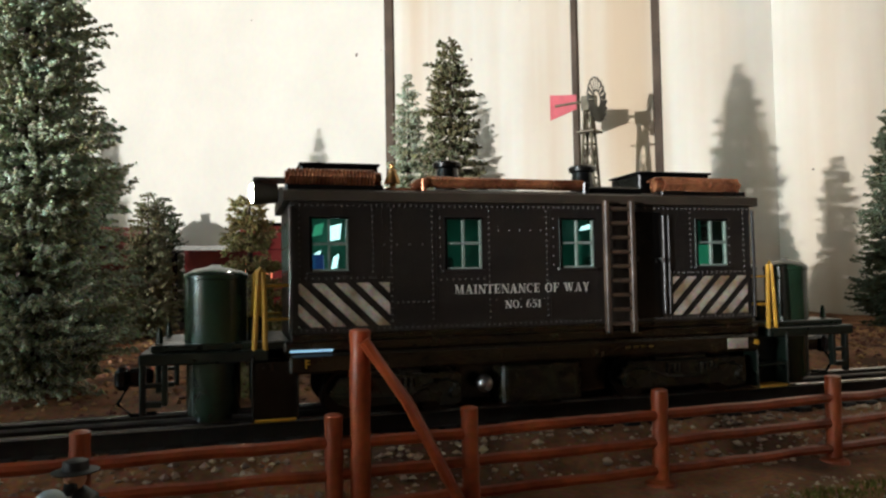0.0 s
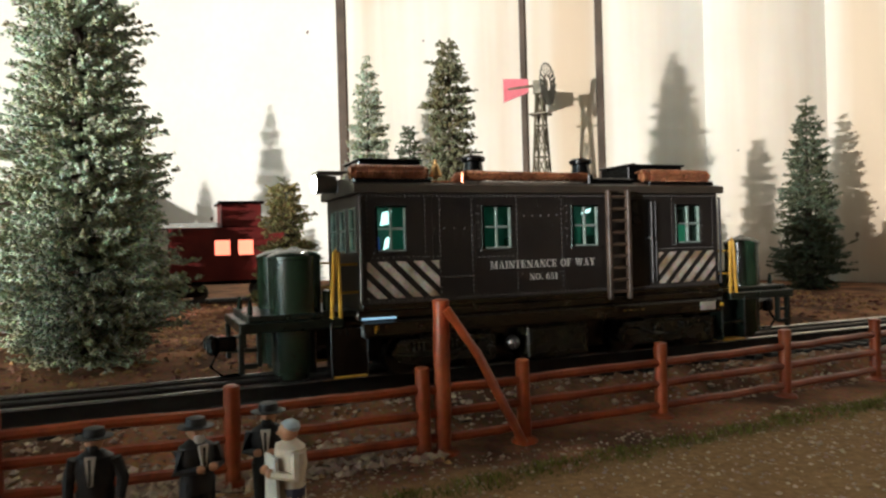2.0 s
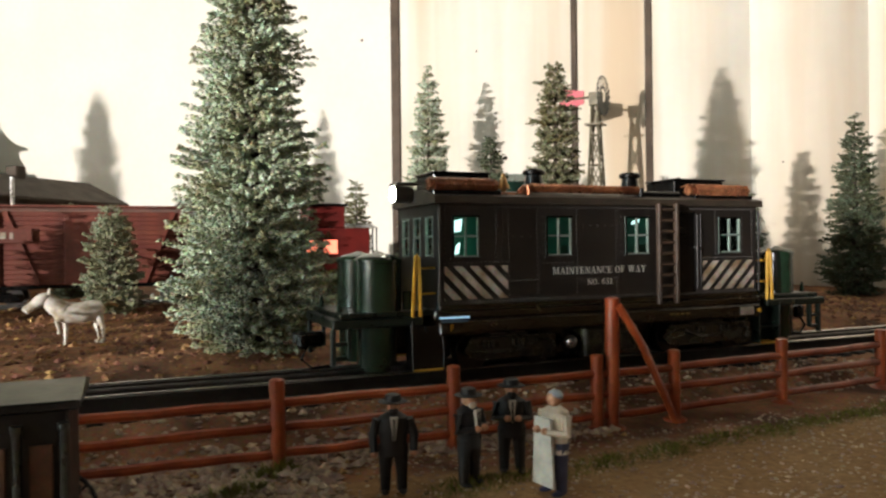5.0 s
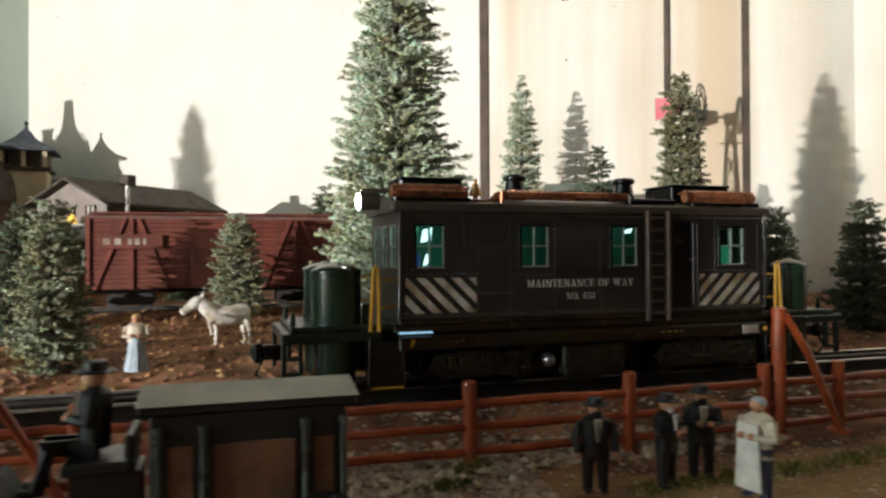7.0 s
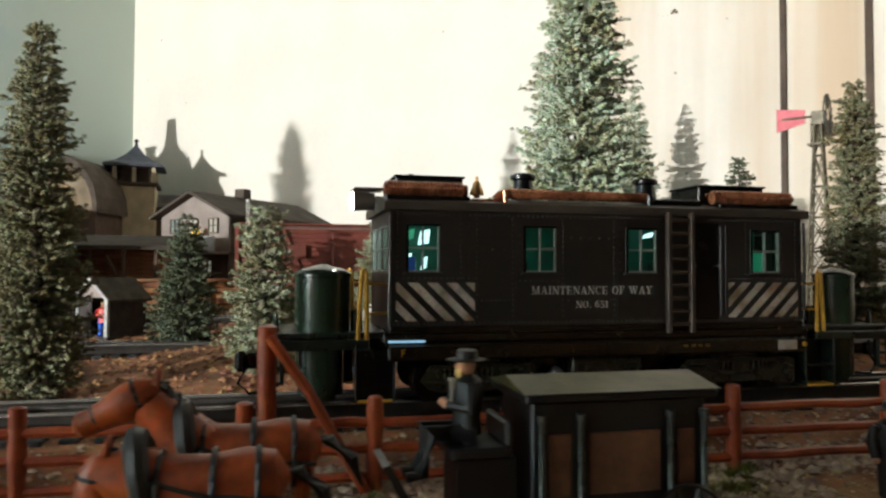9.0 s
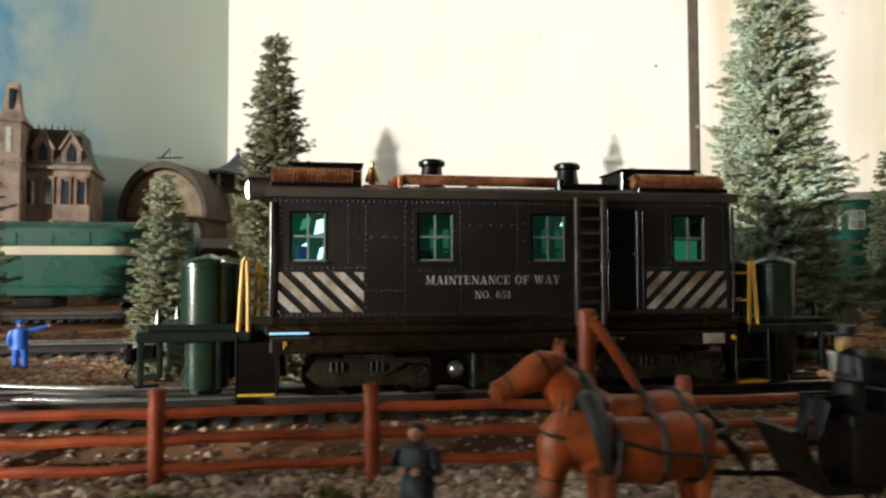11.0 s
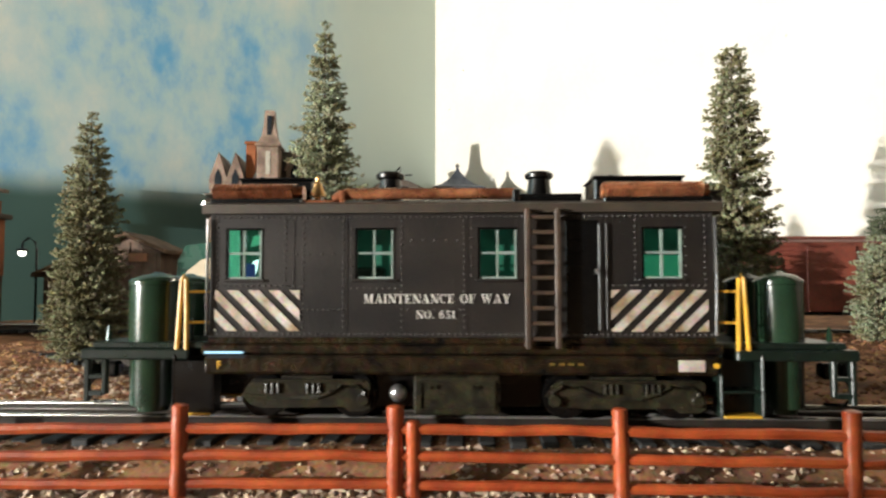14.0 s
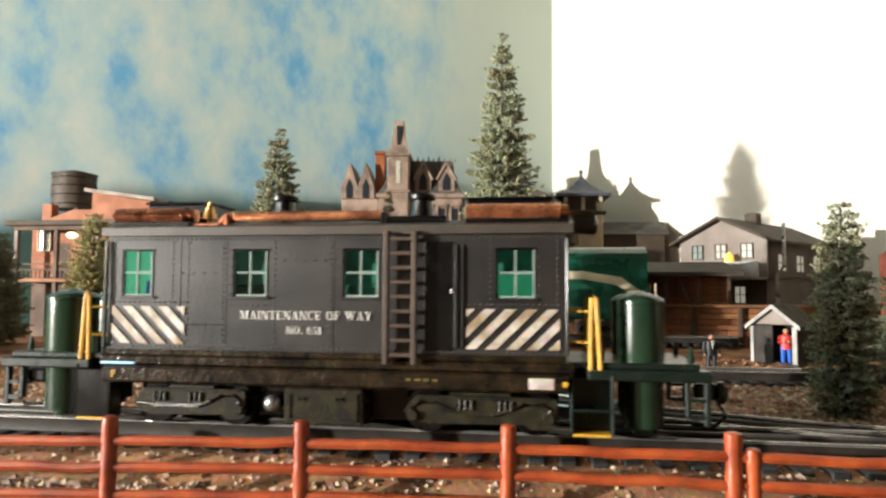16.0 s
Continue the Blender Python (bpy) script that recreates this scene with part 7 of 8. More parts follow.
def build_saloon():
    x0, x1, y, g = -0.690, -0.505, 0.60, height(-0.6, 0.6)
    root = thing("red_saloon", Matrix(), "red two-storey wooden saloon with veranda posts", "house")
    # the lower storey's shade is put into this wall's darker brown
    bm = B()
    box(bm, x0 + 0.001, x1 - 0.001, y + 0.031, y + 0.084, g, 0.072)
    part("lower_wall", bm, M["wood_brown"], root, "lower wall, dark brown in place of its shade")
    bm = B()
    box(bm, x0, x1, y + 0.030, y + 0.085, 0.072, 0.150)
    part("wall", bm, M["saloon_red"], root, "orange-red plank wall")
    bm = B()
    box(bm, x0 - 0.012, x1 + 0.008, y - 0.012, y + 0.090, 0.150, 0.157, bevel=0.001)
    part("veranda_roof", bm, M["roof_grey"], root, "thin grey veranda roof")
    bm = B()
    prism(bm, [(x0 + 0.024, 0.157), (x0 + 0.024, 0.163), (x0 + 0.062, 0.176), (x1 - 0.004, 0.176), (x1 - 0.004, 0.157)], "y", y + 0.030, y + 0.082)
    part("parapet", bm, M["saloon_red"], root, "red parapet")
    bm = B()
    prism(bm, [(x0 + 0.09, 0.1762), (x0 + 0.09, 0.201), (x0 + 0.18, 0.187), (x0 + 0.18, 0.1762)], "y", y + 0.034, y + 0.078)
    part("penthouse", bm, M["saloon_red"], root)
    bm = B()
    prism(bm, [(x0 + 0.082, 0.2018), (x0 + 0.082, 0.2068), (x0 + 0.190, 0.1915), (x0 + 0.190, 0.1865)], "y", y + 0.026, y + 0.084)
    part("penthouse_roof", bm, M["pent_roof"], root, "sloping pale grey roof")
    bm = B()
    box(bm, x0 + 0.006, x0 + 0.021, y + 0.040, y + 0.055, 0.157, 0.186)
    part("chimney", bm, M["saloon_red"], root)
    bm = B()
    box(bm, x0 - 0.005, x1 + 0.004, y - 0.004, y + 0.030, 0.072, 0.077, bevel=0.0006)
    part("balcony_floor", bm, M["wood_orange"], root)
    k = 4
    for i in range(k):
        xx = x0 + (x1 - x0) * i / (k - 1)
        for za, zb in ((g, 0.072), (0.077, 0.150)):
            bm = B()
            box(bm, xx - 0.003, xx + 0.003, y - 0.002, y + 0.004, za, zb, bevel=0.0006)
            part("post", bm, M["wood_brown"] if i % 2 else M["house_grey"], root, "veranda post")
    for z in (0.088, 0.096):
        bm = B()
        box(bm, x0, x1, y, y + 0.002, z, z + 0.002)
        part("balcony_rail", bm, M["wood_brown"], root)
    for i in range(28):
        bm = B()
        xx = x0 + 0.004 + (x1 - x0 - 0.008) * i / 27
        box(bm, xx - 0.0008, xx + 0.0008, y + 0.0003, y + 0.0017, 0.077, 0.088)
        part("baluster", bm, M["wood_brown"], root)
    bm = B()
    box(bm, x0 + 0.080, x0 + 0.120, y + 0.026, y + 0.0298, 0.100, 0.142, bevel=0.0006)
    sg = part("sign", bm, M["wood_orange"], root, "orange wall sign")
    for z, w in ((0.130, 0.028), (0.120, 0.022), (0.110, 0.026)):
        bm = B()
        box(bm, x0 + 0.10 - w / 2, x0 + 0.10 + w / 2, y + 0.0250, y + 0.0259, z - 0.002, z + 0.002)
        part("sign_bar", bm, M["saloon_red"], sg)
    for i in range(10):
        bm = B()
        xx, zz = x1 - 0.028 + 0.006 * (i % 2), 0.084 + 0.0058 * i
        box(bm, xx, xx + 0.006, y + 0.0285, y + 0.0298, zz, zz + 0.0058)
        part("check", bm, M["linen"], root, "white checkered trim")
    # weatherboards on the upper wall, and the dark beam under the veranda roof
    for i in range(11):
        bm = B()
        z = 0.0790 + i * 0.0064
        box(bm, x0 + 0.0005, x1 - 0.0005, y + 0.0288, y + 0.0299, z, z + 0.0057, bevel=0.0004)
        part("board", bm, M["saloon_red"], root)
    bm = B()
    box(bm, x0 - 0.004, x1 + 0.004, y - 0.003, y + 0.002, 0.1440, 0.1498, bevel=0.0005)
    part("beam", bm, M["wood_brown"], root, "dark veranda beam")
    for xx in (x0 + 0.022, x1 - 0.046):
        sash(root, xx, y + 0.0284, 0.118, 0.018, 0.028, "house_pane", "cream_wood")
    for xx in (x0 + 0.05, x0 + 0.145):
        bm = B()
        box(bm, xx - 0.013, xx + 0.013, y + 0.0285, y + 0.0302, 0.079, 0.128)
        part("door", bm, M["wood_brown"], root, "dark door")
        bm = B()
        box(bm, xx - 0.013, xx + 0.013, y + 0.0285, y + 0.0302, g, 0.050)
        part("door", bm, M["wood_brown"], root, "dark door")
    bm = B()
    ball(bm, (x0 + 0.075, y + 0.014, 0.138), 0.008, sz=0.6, n=12, rows=6)
    part("porch_lamp", bm, M["warm_glow"], root, "lit porch lamp", smooth=True)
    bm = B()
    sweep(bm, [(x0 + 0.075, y + 0.014, 0.141), (x0 + 0.075, y + 0.014, 0.150)], 0.001, 6)
    part("lamp_stem", bm, M["deep_black"], root)


def build_cabin():
    """A brown cabin with a lopsided low gable, behind the trees below the sky wall's dark green foot."""
    y0, y1 = 0.722, 0.800
    xl, xp, xr = -0.470, -0.350, -0.300
    g = height(-0.38, 0.76)
    root = thing("brown_cabin", Matrix(), "brown wooden cabin with low gable roof behind trees", "cabin")
    bm = B()
    prism(bm, [(xl, g), (xl, 0.073), (xp, 0.128), (xr, 0.106), (xr, g)], "y", y0, y1)
    part("wall", bm, M["wood_brown"], root, "dark brown plank wall")
    for (xa, za), (xb, zb) in (((xl - 0.012, 0.0705), (xp, 0.1300)), ((xp, 0.1300), (xr + 0.010, 0.1045))):
        bm = B()
        prism(bm, [(xa, za), (xa, za + 0.0055), (xb, zb + 0.0055), (xb, zb)], "y", y0 - 0.012, y1 + 0.006)
        part("roof", bm, M["roof_brown_wood"], root, "brown sloping roof")
    for i in range(9):
        bm = B()
        x = xl + 0.006 + i * 0.0195
        top = 0.071 + 0.055 * (x - xl) / (xp - xl) if x < xp else 0.126 - 0.022 * (x - xp) / (xr - xp)
        box(bm, x, x + 0.003, y0 - 0.0016, y0 - 0.0001, g, top - 0.004, bevel=0.0003)
        part("plank_strip", bm, M["wood_brown"], root)
    bm = B()
    box(bm, -0.345, -0.318, y0 - 0.0030, y0 - 0.0017, 0.0925, 0.1045, bevel=0.0004)
    part("shutter", bm, M["wood_orange"], root, "orange-brown shutter board")
    sash(root, -0.400, y0 - 0.0018, 0.055, 0.018, 0.022, "house_pane", "wood_orange")


M["roof_brown_wood"] = material("roof_brown_wood", (0.17, 0.095, 0.050), 0.8, vary=0.35, scale=40, fine=250, bump=0.3)


def build_water_tank():
    x, y, top = -0.778, 0.835, 0.266
    root = thing("water_tank", pose(x, y, 0), "brown wooden barrel water tank with iron hoops", "water tank")
    g = height(x, y)
    bm = B()
    lathe(bm, (0, 0, top - 0.064), [(0.034, 0), (0.036, 0.03), (0.035, 0.060)], 28)
    part("barrel", bm, M["tank_brown"], root, smooth=True)
    bm = B()
    lathe(bm, (0, 0, top - 0.004), [(0.037, 0), (0.037, 0.002), (0.002, 0.010)], 28)
    part("lid", bm, M["tank_brown"], root, "low conical lid")
    for z in (0.008, 0.024, 0.040, 0.054):
        bm = B()
        sweep(bm, [(0.0362 * math.cos(i * math.pi / 12), 0.0362 * math.sin(i * math.pi / 12), top - 0.064 + z) for i in range(25)], 0.0009, 5)
        part("hoop", bm, M["deep_black"], root)
    for sx in (-1, 1):
        for sy in (-1, 1):
            bm = B()
            box(bm, sx * 0.024 - 0.003, sx * 0.024 + 0.003, sy * 0.024 - 0.003, sy * 0.024 + 0.003, g, top - 0.064)
            part("leg", bm, M["tank_brown"], root)


def build_street_lamp():
    x, y = -0.485, 0.728
    g = height(x, y)
    root = thing("street_lamp", pose(x, y, g), "black gooseneck street lamp with lit bulb", "street lamp")
    h = 0.128 - g
    bm = B()
    sweep(bm, [(0, 0, 0), (0, 0, h - 0.018), (-0.003, 0, h - 0.006), (-0.012, 0, h), (-0.021, 0, h - 0.006), (-0.022, 0, h - 0.014)], 0.0017, 8)
    part("pole", bm, M["deep_black"], root, smooth=True)
    bm = B()
    lathe(bm, (-0.022, 0, h - 0.020), [(0.0085, 0), (0.0070, 0.004), (0.0020, 0.0065)], 14)
    part("shade", bm, M["deep_black"], root, smooth=True)
    bm = B()
    ball(bm, (-0.022, 0, h - 0.0215), 0.0055, n=10, rows=6)
    part("bulb", bm, M["bulb_glow"], root, "glowing white bulb", smooth=True)


M["bulb_glow"] = material("bulb_glow", (1, 1, 0.95), 0.5, vary=0, bump=0, emit=5.0, emit_color=(1.0, 0.97, 0.88))


def build_hut():
    x, y = 0.2596, 0.428
    g = height(x, y)
    m = pose(x, y, g, 0, 0, -40)
    root = thing("watchman_hut", m, "small dark open hut with white gable trim", "hut")
    w, dp, h, p = 0.0435, 0.039, 0.0365, 0.0535
    for s in (-1, 1):
        bm = B()
        a, b = sorted((s * w / 2, s * (w / 2 - 0.0025)))
        box(bm, a, b, 0, dp, 0, h)
        part("side_wall", bm, M["hut_dark"], root, "dark plank wall")
    bm = B()
    box(bm, -w / 2, w / 2, dp, dp + 0.0025, 0, h)
    part("back_wall", bm, M["hut_dark"], root, "dark plank wall")
    bm = B()
    box(bm, -w / 2 - 0.002, w / 2 + 0.002, -0.004, dp + 0.004, -0.006, 0.0004)
    part("floor", bm, M["hut_dark"], root)
    bm = B()
    prism(bm, [(-w / 2, h), (0, p - 0.001), (w / 2, h)], "y", 0.0, 0.0025)
    part("gable", bm, M["house_grey"], root, "pale grey gable")
    for s in (-1, 1):
        bm = B()
        prism(bm, [(s * (w / 2 + 0.004), h - 0.004), (0, p - 0.0005), (0, p + 0.002), (s * (w / 2 + 0.004), h - 0.0015)], "y", -0.004, dp + 0.006)
        part("roof", bm, M["roof_moss"], root, "dark mossy roof slope")
        bm = B()
        prism(bm, [(s * (w / 2 + 0.004), h - 0.005), (0, p - 0.002), (0, p + 0.002), (s * (w / 2 + 0.004), h - 0.0012)], "y", -0.0055, -0.0041)
        part("bargeboard", bm, M["pale_board"], root, "white bargeboard")
        bm = B()
        k = 0.0042 if s > 0 else 0.0028
        a, b = sorted((s * w / 2, s * (w / 2 - k)))
        box(bm, a, b, -0.0025, -0.0002, 0, h - 0.002)
        part("corner_post", bm, M["pale_board"], root, "white corner post")
    bm = B()
    box(bm, -w / 2 + 0.0030, -0.001, -0.0015, -0.0003, 0.0004, h - 0.001)
    for i in range(1, 4):
        z = i * 0.008
        box(bm, -w / 2 + 0.0032, -0.0012, -0.0021, -0.0015, z, z + 0.0010)
    part("door", bm, M["hut_dark"], root, "closed dark door leaf")
    q = m @ Vector((0.0095, 0.0035, 0))
    figure("hut_figure", q.x, q.y, -14, 0.0325, "figurine in red shirt and blue trousers in hut", "red_cloth", "blue_cloth", "hair_yellow", z=g + 0.0005, group="trackside figurines")


M["hut_dark"] = material("hut_planks", (0.030, 0.022, 0.016), 0.8, vary=0.4, scale=90, fine=400, bump=0.3)
M["roof_moss"] = material("mossy_roof", (0.060, 0.052, 0.030), 0.9, vary=0.4, scale=90, fine=400, bump=0.4)


def build_retaining_wall():
    """A low wall of stacked timbers along the terrace before the shed and the grey house."""
    y, xa, xb = 0.664, 0.150, 0.470
    root = thing("timber_wall", Matrix(), "low retaining wall of stacked brown timbers", "retaining wall")
    rnd = random.Random(77)
    g = min(height(xa, y), height(xb, y)) - 0.002
    n, top = 7, 0.043
    step = (top - g) / n
    for i in range(n):
        x = xa - rnd.uniform(0, 0.03)
        while x < xb:
            x2 = min(x + rnd.uniform(0.05, 0.09), xb)
            bm = B()
            o = rnd.uniform(-0.0008, 0.0008)
            box(bm, x + 0.0004, x2 - 0.0004, y + o, y + 0.008, g + i * step + 0.0003, g + (i + 1) * step - 0.0003, bevel=0.0006)
            part("timber", bm, M["shed_plank"], root)
            x = x2
    for k in range(6):
        bm = B()
        x = xa + 0.02 + k * 0.056
        box(bm, x, x + 0.005, y - 0.006, y - 0.001, g, top + 0.002, bevel=0.0006)
        part("post", bm, M["wood_brown"], root, "dark upright timber post")
    bm = B()
    box(bm, xa - 0.03, xb, y - 0.007, y + 0.012, top + 0.0002, top + 0.0042, bevel=0.0008)
    part("coping", bm, M["wood_orange"], root, "orange-brown timber coping")


def build_green_hut():
    x, y = 0.985, 0.555
    g = height(x, y)
    root = thing("green_shack", pose(x, y, g, 0, 0, -30), "small green shack with windows beside the wall", "shack")
    bm = B()
    box(bm, -0.05, 0.05, 0, 0.05, 0, 0.142, bevel=0.001)
    part("wall", bm, M["train_green"], root)
    bm = B()
    prism(bm, [(-0.008, 0.142), (0.025, 0.155), (0.058, 0.142)], "x", -0.056, 0.056)
    part("roof", bm, M["train_green"], root, "green roof")
    for xx in (-0.028, 0.0, 0.028):
        sash(root, xx, 0, 0.105, 0.016, 0.022, "house_pane", "train_cream")


# ---- loose cover ----
def scatter(name, count, region, sizes, mat, seed, label, flat=0.6, avoid=None):
    rnd = np.random.RandomState(seed)
    verts, faces = [], []
    x0, x1, y0, y1 = region
    for _ in range(count):
        x, y = rnd.uniform(x0, x1), rnd.uniform(y0, y1)
        if avoid and avoid(x, y):
            continue
        s = sizes[0] + (sizes[1] - sizes[0]) * rnd.rand() ** 1.8
        z = height(x, y) + s * 0.10
        i0 = len(verts)
        a = rnd.uniform(0, 6.28)
        ca, sa = math.cos(a), math.sin(a)
        for px, py, pz in ((1, 0, 0.1), (0.1, 0.8, -0.1), (-1, 0.1, 0.15), (0, -0.8, 0.1), (0.1, 0.1, flat), (0, 0, -flat)):
            k = rnd.uniform(0.65, 1.3) * s
            verts.append((x + (px * ca - py * sa) * k, y + (px * sa + py * ca) * k, z + pz * k))
        for p, q in ((0, 1), (1, 2), (2, 3), (3, 0)):
            faces.append((i0 + p, i0 + q, i0 + 4))
            faces.append((i0 + q, i0 + p, i0 + 5))
    me = bpy.data.meshes.new(name)
    me.from_pydata(verts, [], faces)
    me.materials.append(M[mat])
    return tagged(new(name, me), label, "gravel" if "gravel" in name else "litter", kind="stuff")


def grass_patch(name, spots, mat, seed, label):
    rnd = random.Random(seed)
    verts, faces = [], []
    for cx, cy, r, h, count in spots:
        for _ in range(count):
            a, q = rnd.uniform(0, 6.28), r * math.sqrt(rnd.random())
            x, y = cx + q * math.cos(a), cy + q * 0.55 * math.sin(a)
            z = height(x, y) - 0.0004
            hh = h * rnd.uniform(0.45, 1.1) * (1.15 - q / r)
            b, lean = rnd.uniform(0, 6.28), rnd.uniform(0.1, 0.8)
            wx, wy = 0.00034 * math.cos(b), 0.00034 * math.sin(b)
            i0 = len(verts)
            verts += [(x - wx, y - wy, z), (x + wx, y + wy, z), (x + lean * hh * 0.35 * math.sin(b), y - lean * hh * 0.35 * math.cos(b), z + hh * 0.6), (x + lean * hh * math.sin(b), y - lean * hh * math.cos(b), z + hh)]
            faces += [(i0, i0 + 1, i0 + 2), (i0 + 1, i0 + 3, i0 + 2)]
    me = bpy.data.meshes.new(name)
    me.from_pydata(verts, [], faces)
    me.materials.append(M[mat])
    return tagged(new(name, me), label, "grass", kind="stuff")


# ---- the place, put together ----
build_ground()
build_room()
track("track_main", [(-0.75, TRACK_Y), (1.45, TRACK_Y)], 0.0, "three-rail model track on black sleepers")
build_fence()

loco = build_loco()
TREES = (  # x, y, tip, radius, foliage, taper, tuft
    (0.617, 0.128, 0.310, 0.050, "leaf_blue", 0.85, 0.0040), (0.8423, 0.1446, 0.200, 0.023, "leaf_olive", 0.40, 0.0034),
    (0.937, 0.657, 0.331, 0.043, "leaf_blue", 0.7, 0.0055), (0.2975, 0.1332, 0.198, 0.0265, "leaf_olive", 0.52, 0.0032),
    (0.007, 0.373, 0.308, 0.046, "leaf_grey", 0.85, 0.0046), (-0.205, 0.353, 0.217, 0.036, "leaf_olive", 0.65, 0.0040),
    (0.419, 0.124, 0.097, 0.021, "leaf_grey", 0.45, 0.0032), (0.526, 0.400, 0.106, 0.026, "leaf_grey", 0.4, 0.0036),
    (0.349, 0.361, 0.109, 0.030, "leaf_deep", 0.7, 0.0036), (0.2268, 0.1687, 0.116, 0.0205, "leaf_grey", 0.5, 0.0032),
    (0.8817, 0.3368, 0.177, 0.024, "leaf_deep", 0.5, 0.0040), (1.3339, 0.2805, 0.217, 0.036, "leaf_deep", 0.7, 0.0044),
    (1.0171, 0.1411, 0.110, 0.028, "leaf_deep", 0.6, 0.0036), (0.640, 0.412, 0.136, 0.026, "leaf_olive", 0.6, 0.0038),
    (0.80, 0.56, 0.148, 0.024, "leaf_olive", 0.5, 0.0042), (0.637, 0.589, 0.152, 0.030, "leaf_deep", 0.5, 0.0042), 
    (-0.205, 0.80, 0.226, 0.022, "leaf_olive", 0.7, 0.0046), (-0.4515, 0.43, 0.146, 0.032, "leaf_gold", 0.45, 0.0036),
    (-0.602, 0.47, 0.130, 0.032, "leaf_olive", 0.6, 0.0036), (1.10, 0.33, 0.118, 0.030, "leaf_deep", 0.6, 0.0040), (0.47, 0.62, 0.12, 0.026, "leaf_deep", 0.5, 0.0042),
    # out of view, added for the shadow it throws on the cream wall
    (-0.66, 0.337, 0.356, 0.062, "leaf_olive", 0.55, 0.0046),
    (0.7227, 0.108, 0.0985, 0.0195, "leaf_gold", 0.35, 0.0034),
)
for i, (x, y, tip, r, leaf, tp, tf) in enumerate(TREES):
    tree(x, y, tip, r, leaf, 10 + i, tp, tuft=tf)
# unseen conifers added at the front edge to block the bulb, shading the track and the foot of the cream wall
for i in range(7):
    tree(-1.23 + 0.0105 * i, -0.812 - 0.0355 * i, 0.200 + 0.016 * math.sin(i * 2.3), 0.034, "leaf_deep", 60 + i, 0.25, tuft=0.008, density=2.2)


branch = [(0.30, TRACK_Y)]
for i in range(1, 15):   # the diverging track bends away to the back
    a = radians(3.1 * i)
    branch.append((branch[-1][0] - 0.021 * math.cos(a), branch[-1][1] + 0.021 * math.sin(a)))
for i in range(1, 22):
    branch.append((branch[-1][0] - 0.02 * math.cos(a), branch[-1][1] + 0.02 * math.sin(a)))
track("track_branch", branch, -0.0004, "diverging three-rail track curving to the back")
track("track_rear", [(-0.62, 0.628), (0.27, 0.628)], 0.009, "rear three-rail track on black sleepers")
track("track_siding", [(0.30, 0.478), (0.98, 0.478)], 0.010, "rear siding track on black sleepers")
track("track_cross", [(0.02, 0.345), (0.52, 0.345)], -0.003, "middle three-rail track on black sleepers")

build_boxcar(0.385, 0.628, 0.450, 0.010, "red-brown wooden boxcar with timber braces on rails")
build_caboose(0.668, 0.785, 0.450, 0.010)
build_green_engine(-0.228, 0.165, 0.600, 0.009)
build_mansion()
build_grey_house()
build_shed()
build_turret_house()
build_barn()
build_saloon()
build_cabin()
build_water_tank()
build_street_lamp()
build_hut()
build_retaining_wall()
build_green_hut()
build_windmill()
build_cart()
horse(0.5145, 0.208, height(0.514, 0.208) + 0.0006, 12, 0.0280, "white_coat", "cream_mane", "white prancing horse figurine on brown dirt", prance=1.0, head_up=-0.08)

CLUB = "figurines by the fence"
figure("man_figure", 0.6344, -0.0932, -14, 0.0325, "figurine in black suit and brimmed hat, standing", "coat", "coat", "brim", arms="down", group=CLUB, beard="coat")
figure("man_figure", 0.6600, -0.0985, 24, 0.0325, "white-bearded figurine in long black coat and hat", "coat", "coat", "brim", arms="folded", group=CLUB, beard="beard")
figure("man_figure", 0.6810, -0.0900, -22, 0.0335, "figurine in black suit with folded arms", "coat", "coat", "brim", arms="folded", group=CLUB, beard="coat")
figure("butcher_figure", 0.6820, -0.1190, -80, 0.0345, "stout figurine in cream shirt and white apron", "shirt", "navy", "pale_blue", apron="linen", arms="folded", group=CLUB)
figure("lineman_figure", 0.3530, -0.1090, -30, 0.0315, "dark grey standing figurine on dirt", "slate_blue", "slate_blue", "coat", arms="folded")
figure("woman_figure", 0.4632, 0.1200, 0, 0.0325, "figurine of woman in pale blue dress", "shirt", "pale_blue", "hair_yellow", robe=True, arms="folded", group="trackside figurines")
figure("boy_figure", 1.0124, -0.0530, 20, 0.0330, "figurine in green shirt and rust trousers", "green_cloth", "rust_cloth", "hair_yellow", arms="down", group="trackside figurines")
figure("pointing_figure", 0.1160, 0.2420, 180, 0.0345, "bright blue figurine with pointing arm", "blue_cloth", "blue_cloth", "blue_cloth", arms="point", group="trackside figurines")
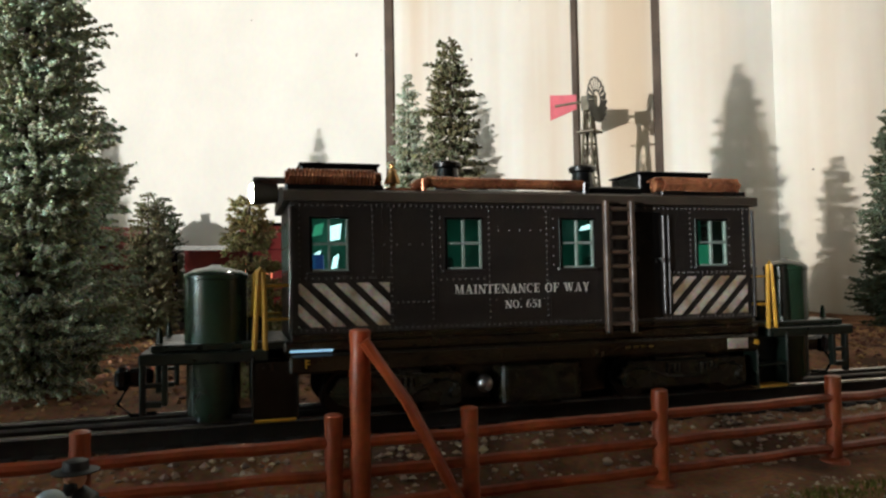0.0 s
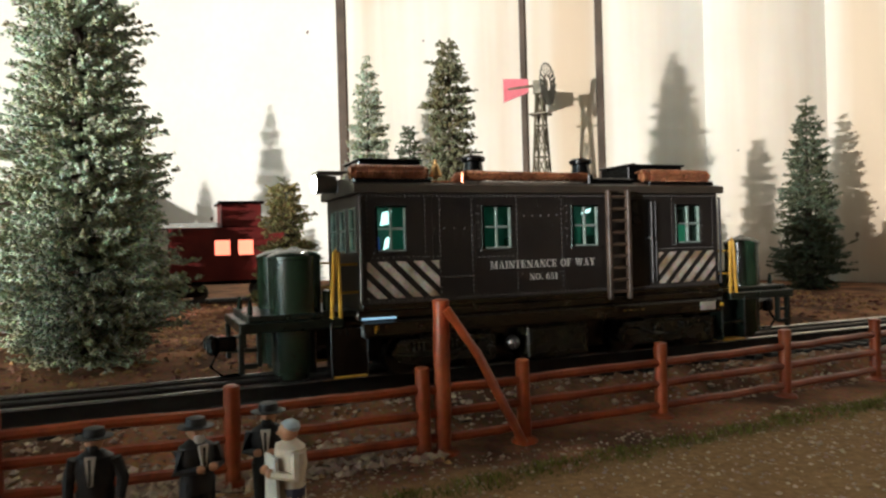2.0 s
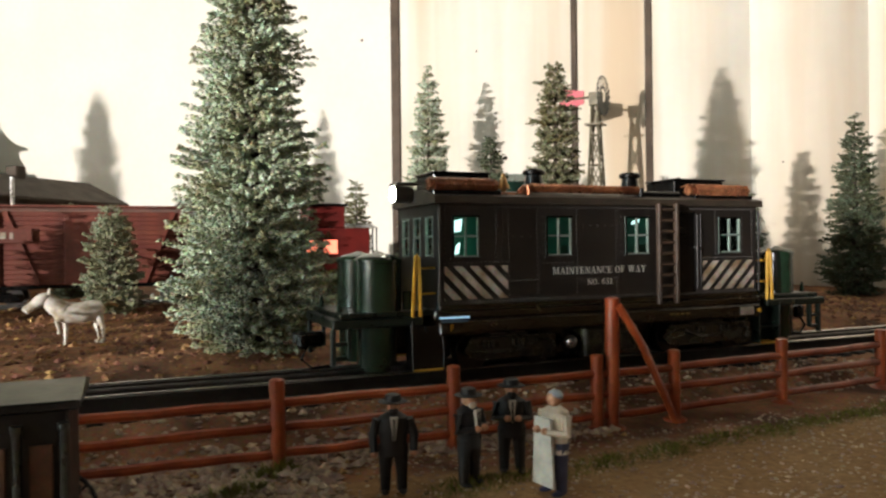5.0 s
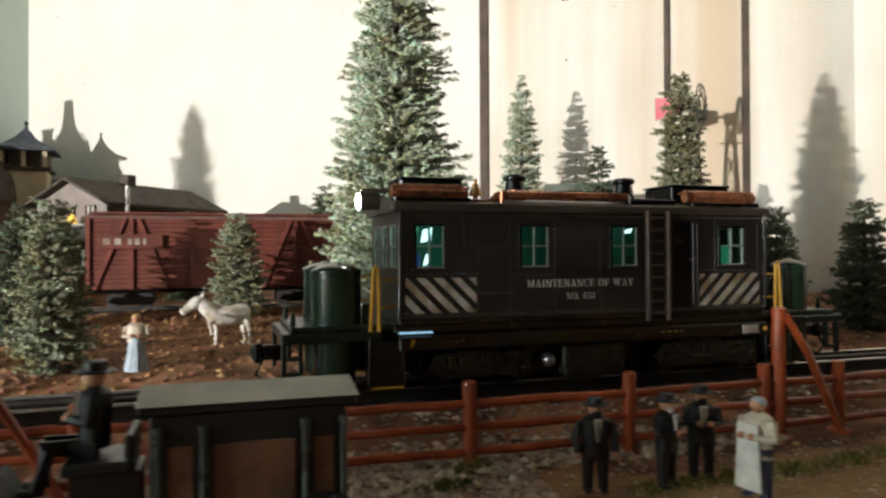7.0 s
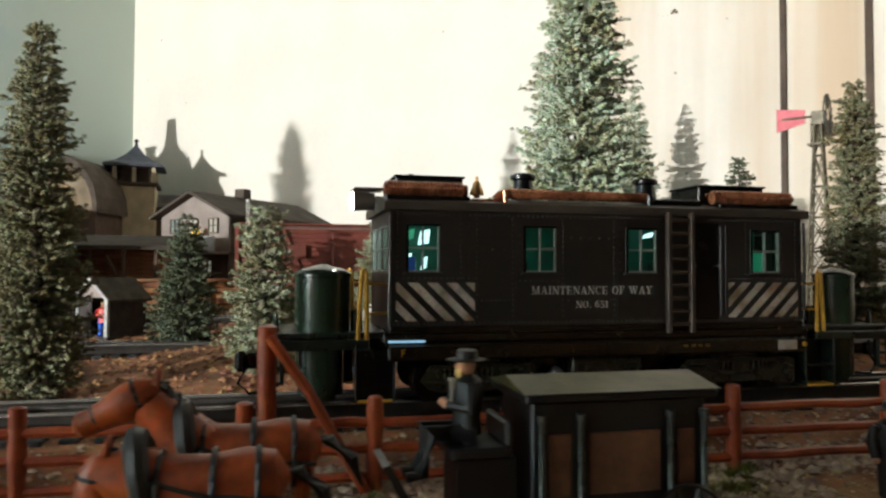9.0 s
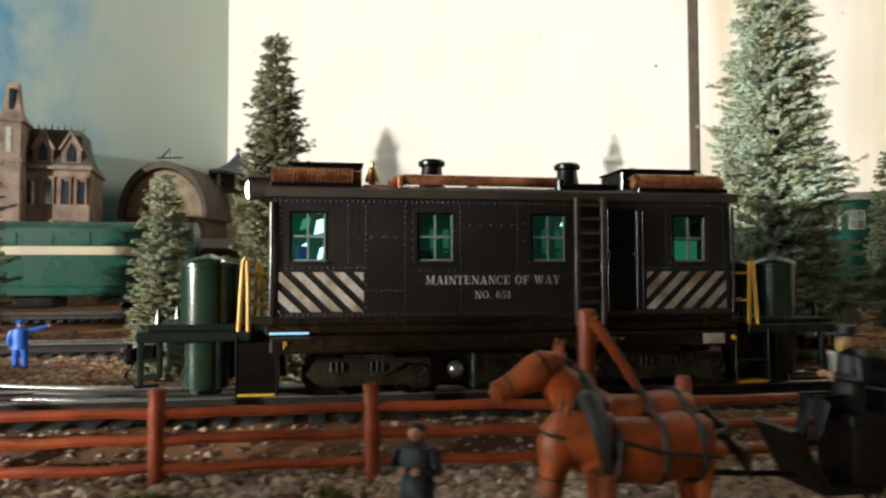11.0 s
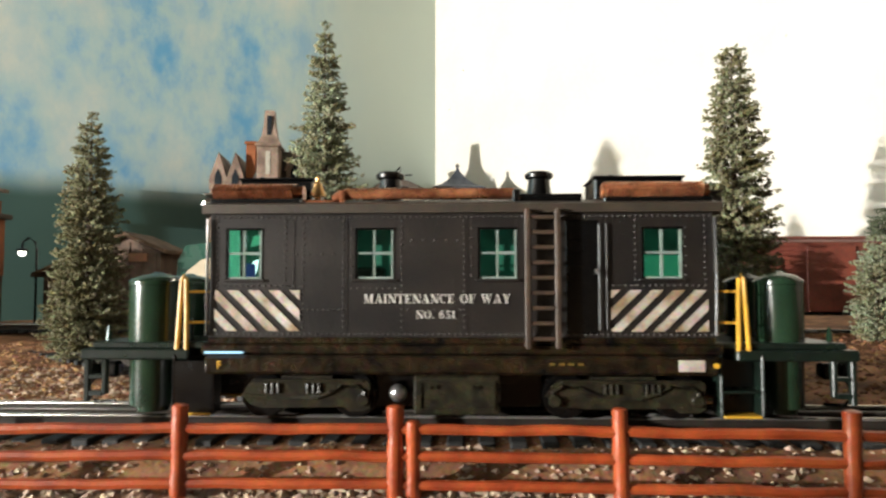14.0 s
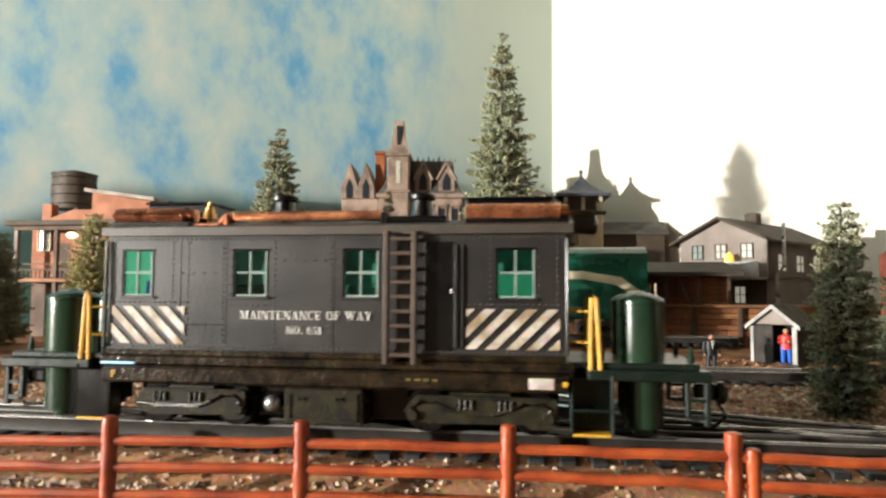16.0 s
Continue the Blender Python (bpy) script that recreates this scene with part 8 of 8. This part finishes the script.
figure("signalman_figure", 0.1950, 0.3900, 10, 0.0330, "dark figurine standing by the rear track", "coat", "slate_blue", "coat", arms="down", group="trackside figurines")

def on_track(x, y):
    return -0.007 < y < 0.069


scatter("gravel_bed", 13000, (-0.45, 1.25, -0.036, 0.075), (0.0008, 0.0026), "rock", 1, "grey-brown ballast gravel along the track", avoid=on_track)
scatter("gravel_verge", 20000, (-0.25, 0.75, -0.100, -0.026), (0.0008, 0.0036), "rock", 2, "loose tan stones before the fence", avoid=lambda x, y: x > 0.62 and y < -0.060)
scatter("gravel_ties", 6500, (-0.45, 1.25, -0.006, 0.068), (0.0004, 0.0011), "rock", 6, "fine ballast between the sleepers")
scatter("gravel_branch", 6500, (-0.34, 0.27, 0.070, 0.31), (0.0008, 0.0030), "rock", 12, "pale ballast stones along the curving track")
scatter("leaf_litter", 20000, (-0.50, 1.30, 0.062, 0.46), (0.0006, 0.0034), "leaflitter", 3, "reddish brown leaf litter behind the track")
scatter("leaf_litter_near", 5000, (-0.20, 0.75, -0.14, -0.030), (0.0006, 0.0024), "leaflitter", 5, "reddish brown leaf litter before the fence", avoid=lambda x, y: x > 0.60 and y < -0.066)
scatter("gravel_road", 9000, (0.60, 1.35, -0.200, -0.058), (0.0004, 0.0013), "rock", 9, "fine tan grit on the dirt road")
grass_patch("grass_tufts", [(0.19, -0.066, 0.030, 0.0065, 4200), (0.125, -0.062, 0.020, 0.0060, 1900), (0.275, -0.068, 0.024, 0.0065, 2600), (0.33, -0.066, 0.014, 0.0055, 600), (0.60, -0.058, 0.016, 0.0060, 800),
            (0.07, -0.062, 0.020, 0.0055, 1100), (0.46, -0.056, 0.012, 0.0045, 300), (0.585, -0.075, 0.020, 0.0060, 700)], "grass", 7, "olive mossy grass mounds by the fence")
grass_patch("grass_strip", [(0.66 + 0.03 * i, -0.099 + 0.0026 * i, 0.022, 0.0050, 420) for i in range(16)], "grass", 8, "low olive grass strip along the road")


def motions():
    """The locomotive stands, then draws away along the track."""
    walk(loco, [(t, pose(s, 0, 0)) for t, s in LOCO])


motions()
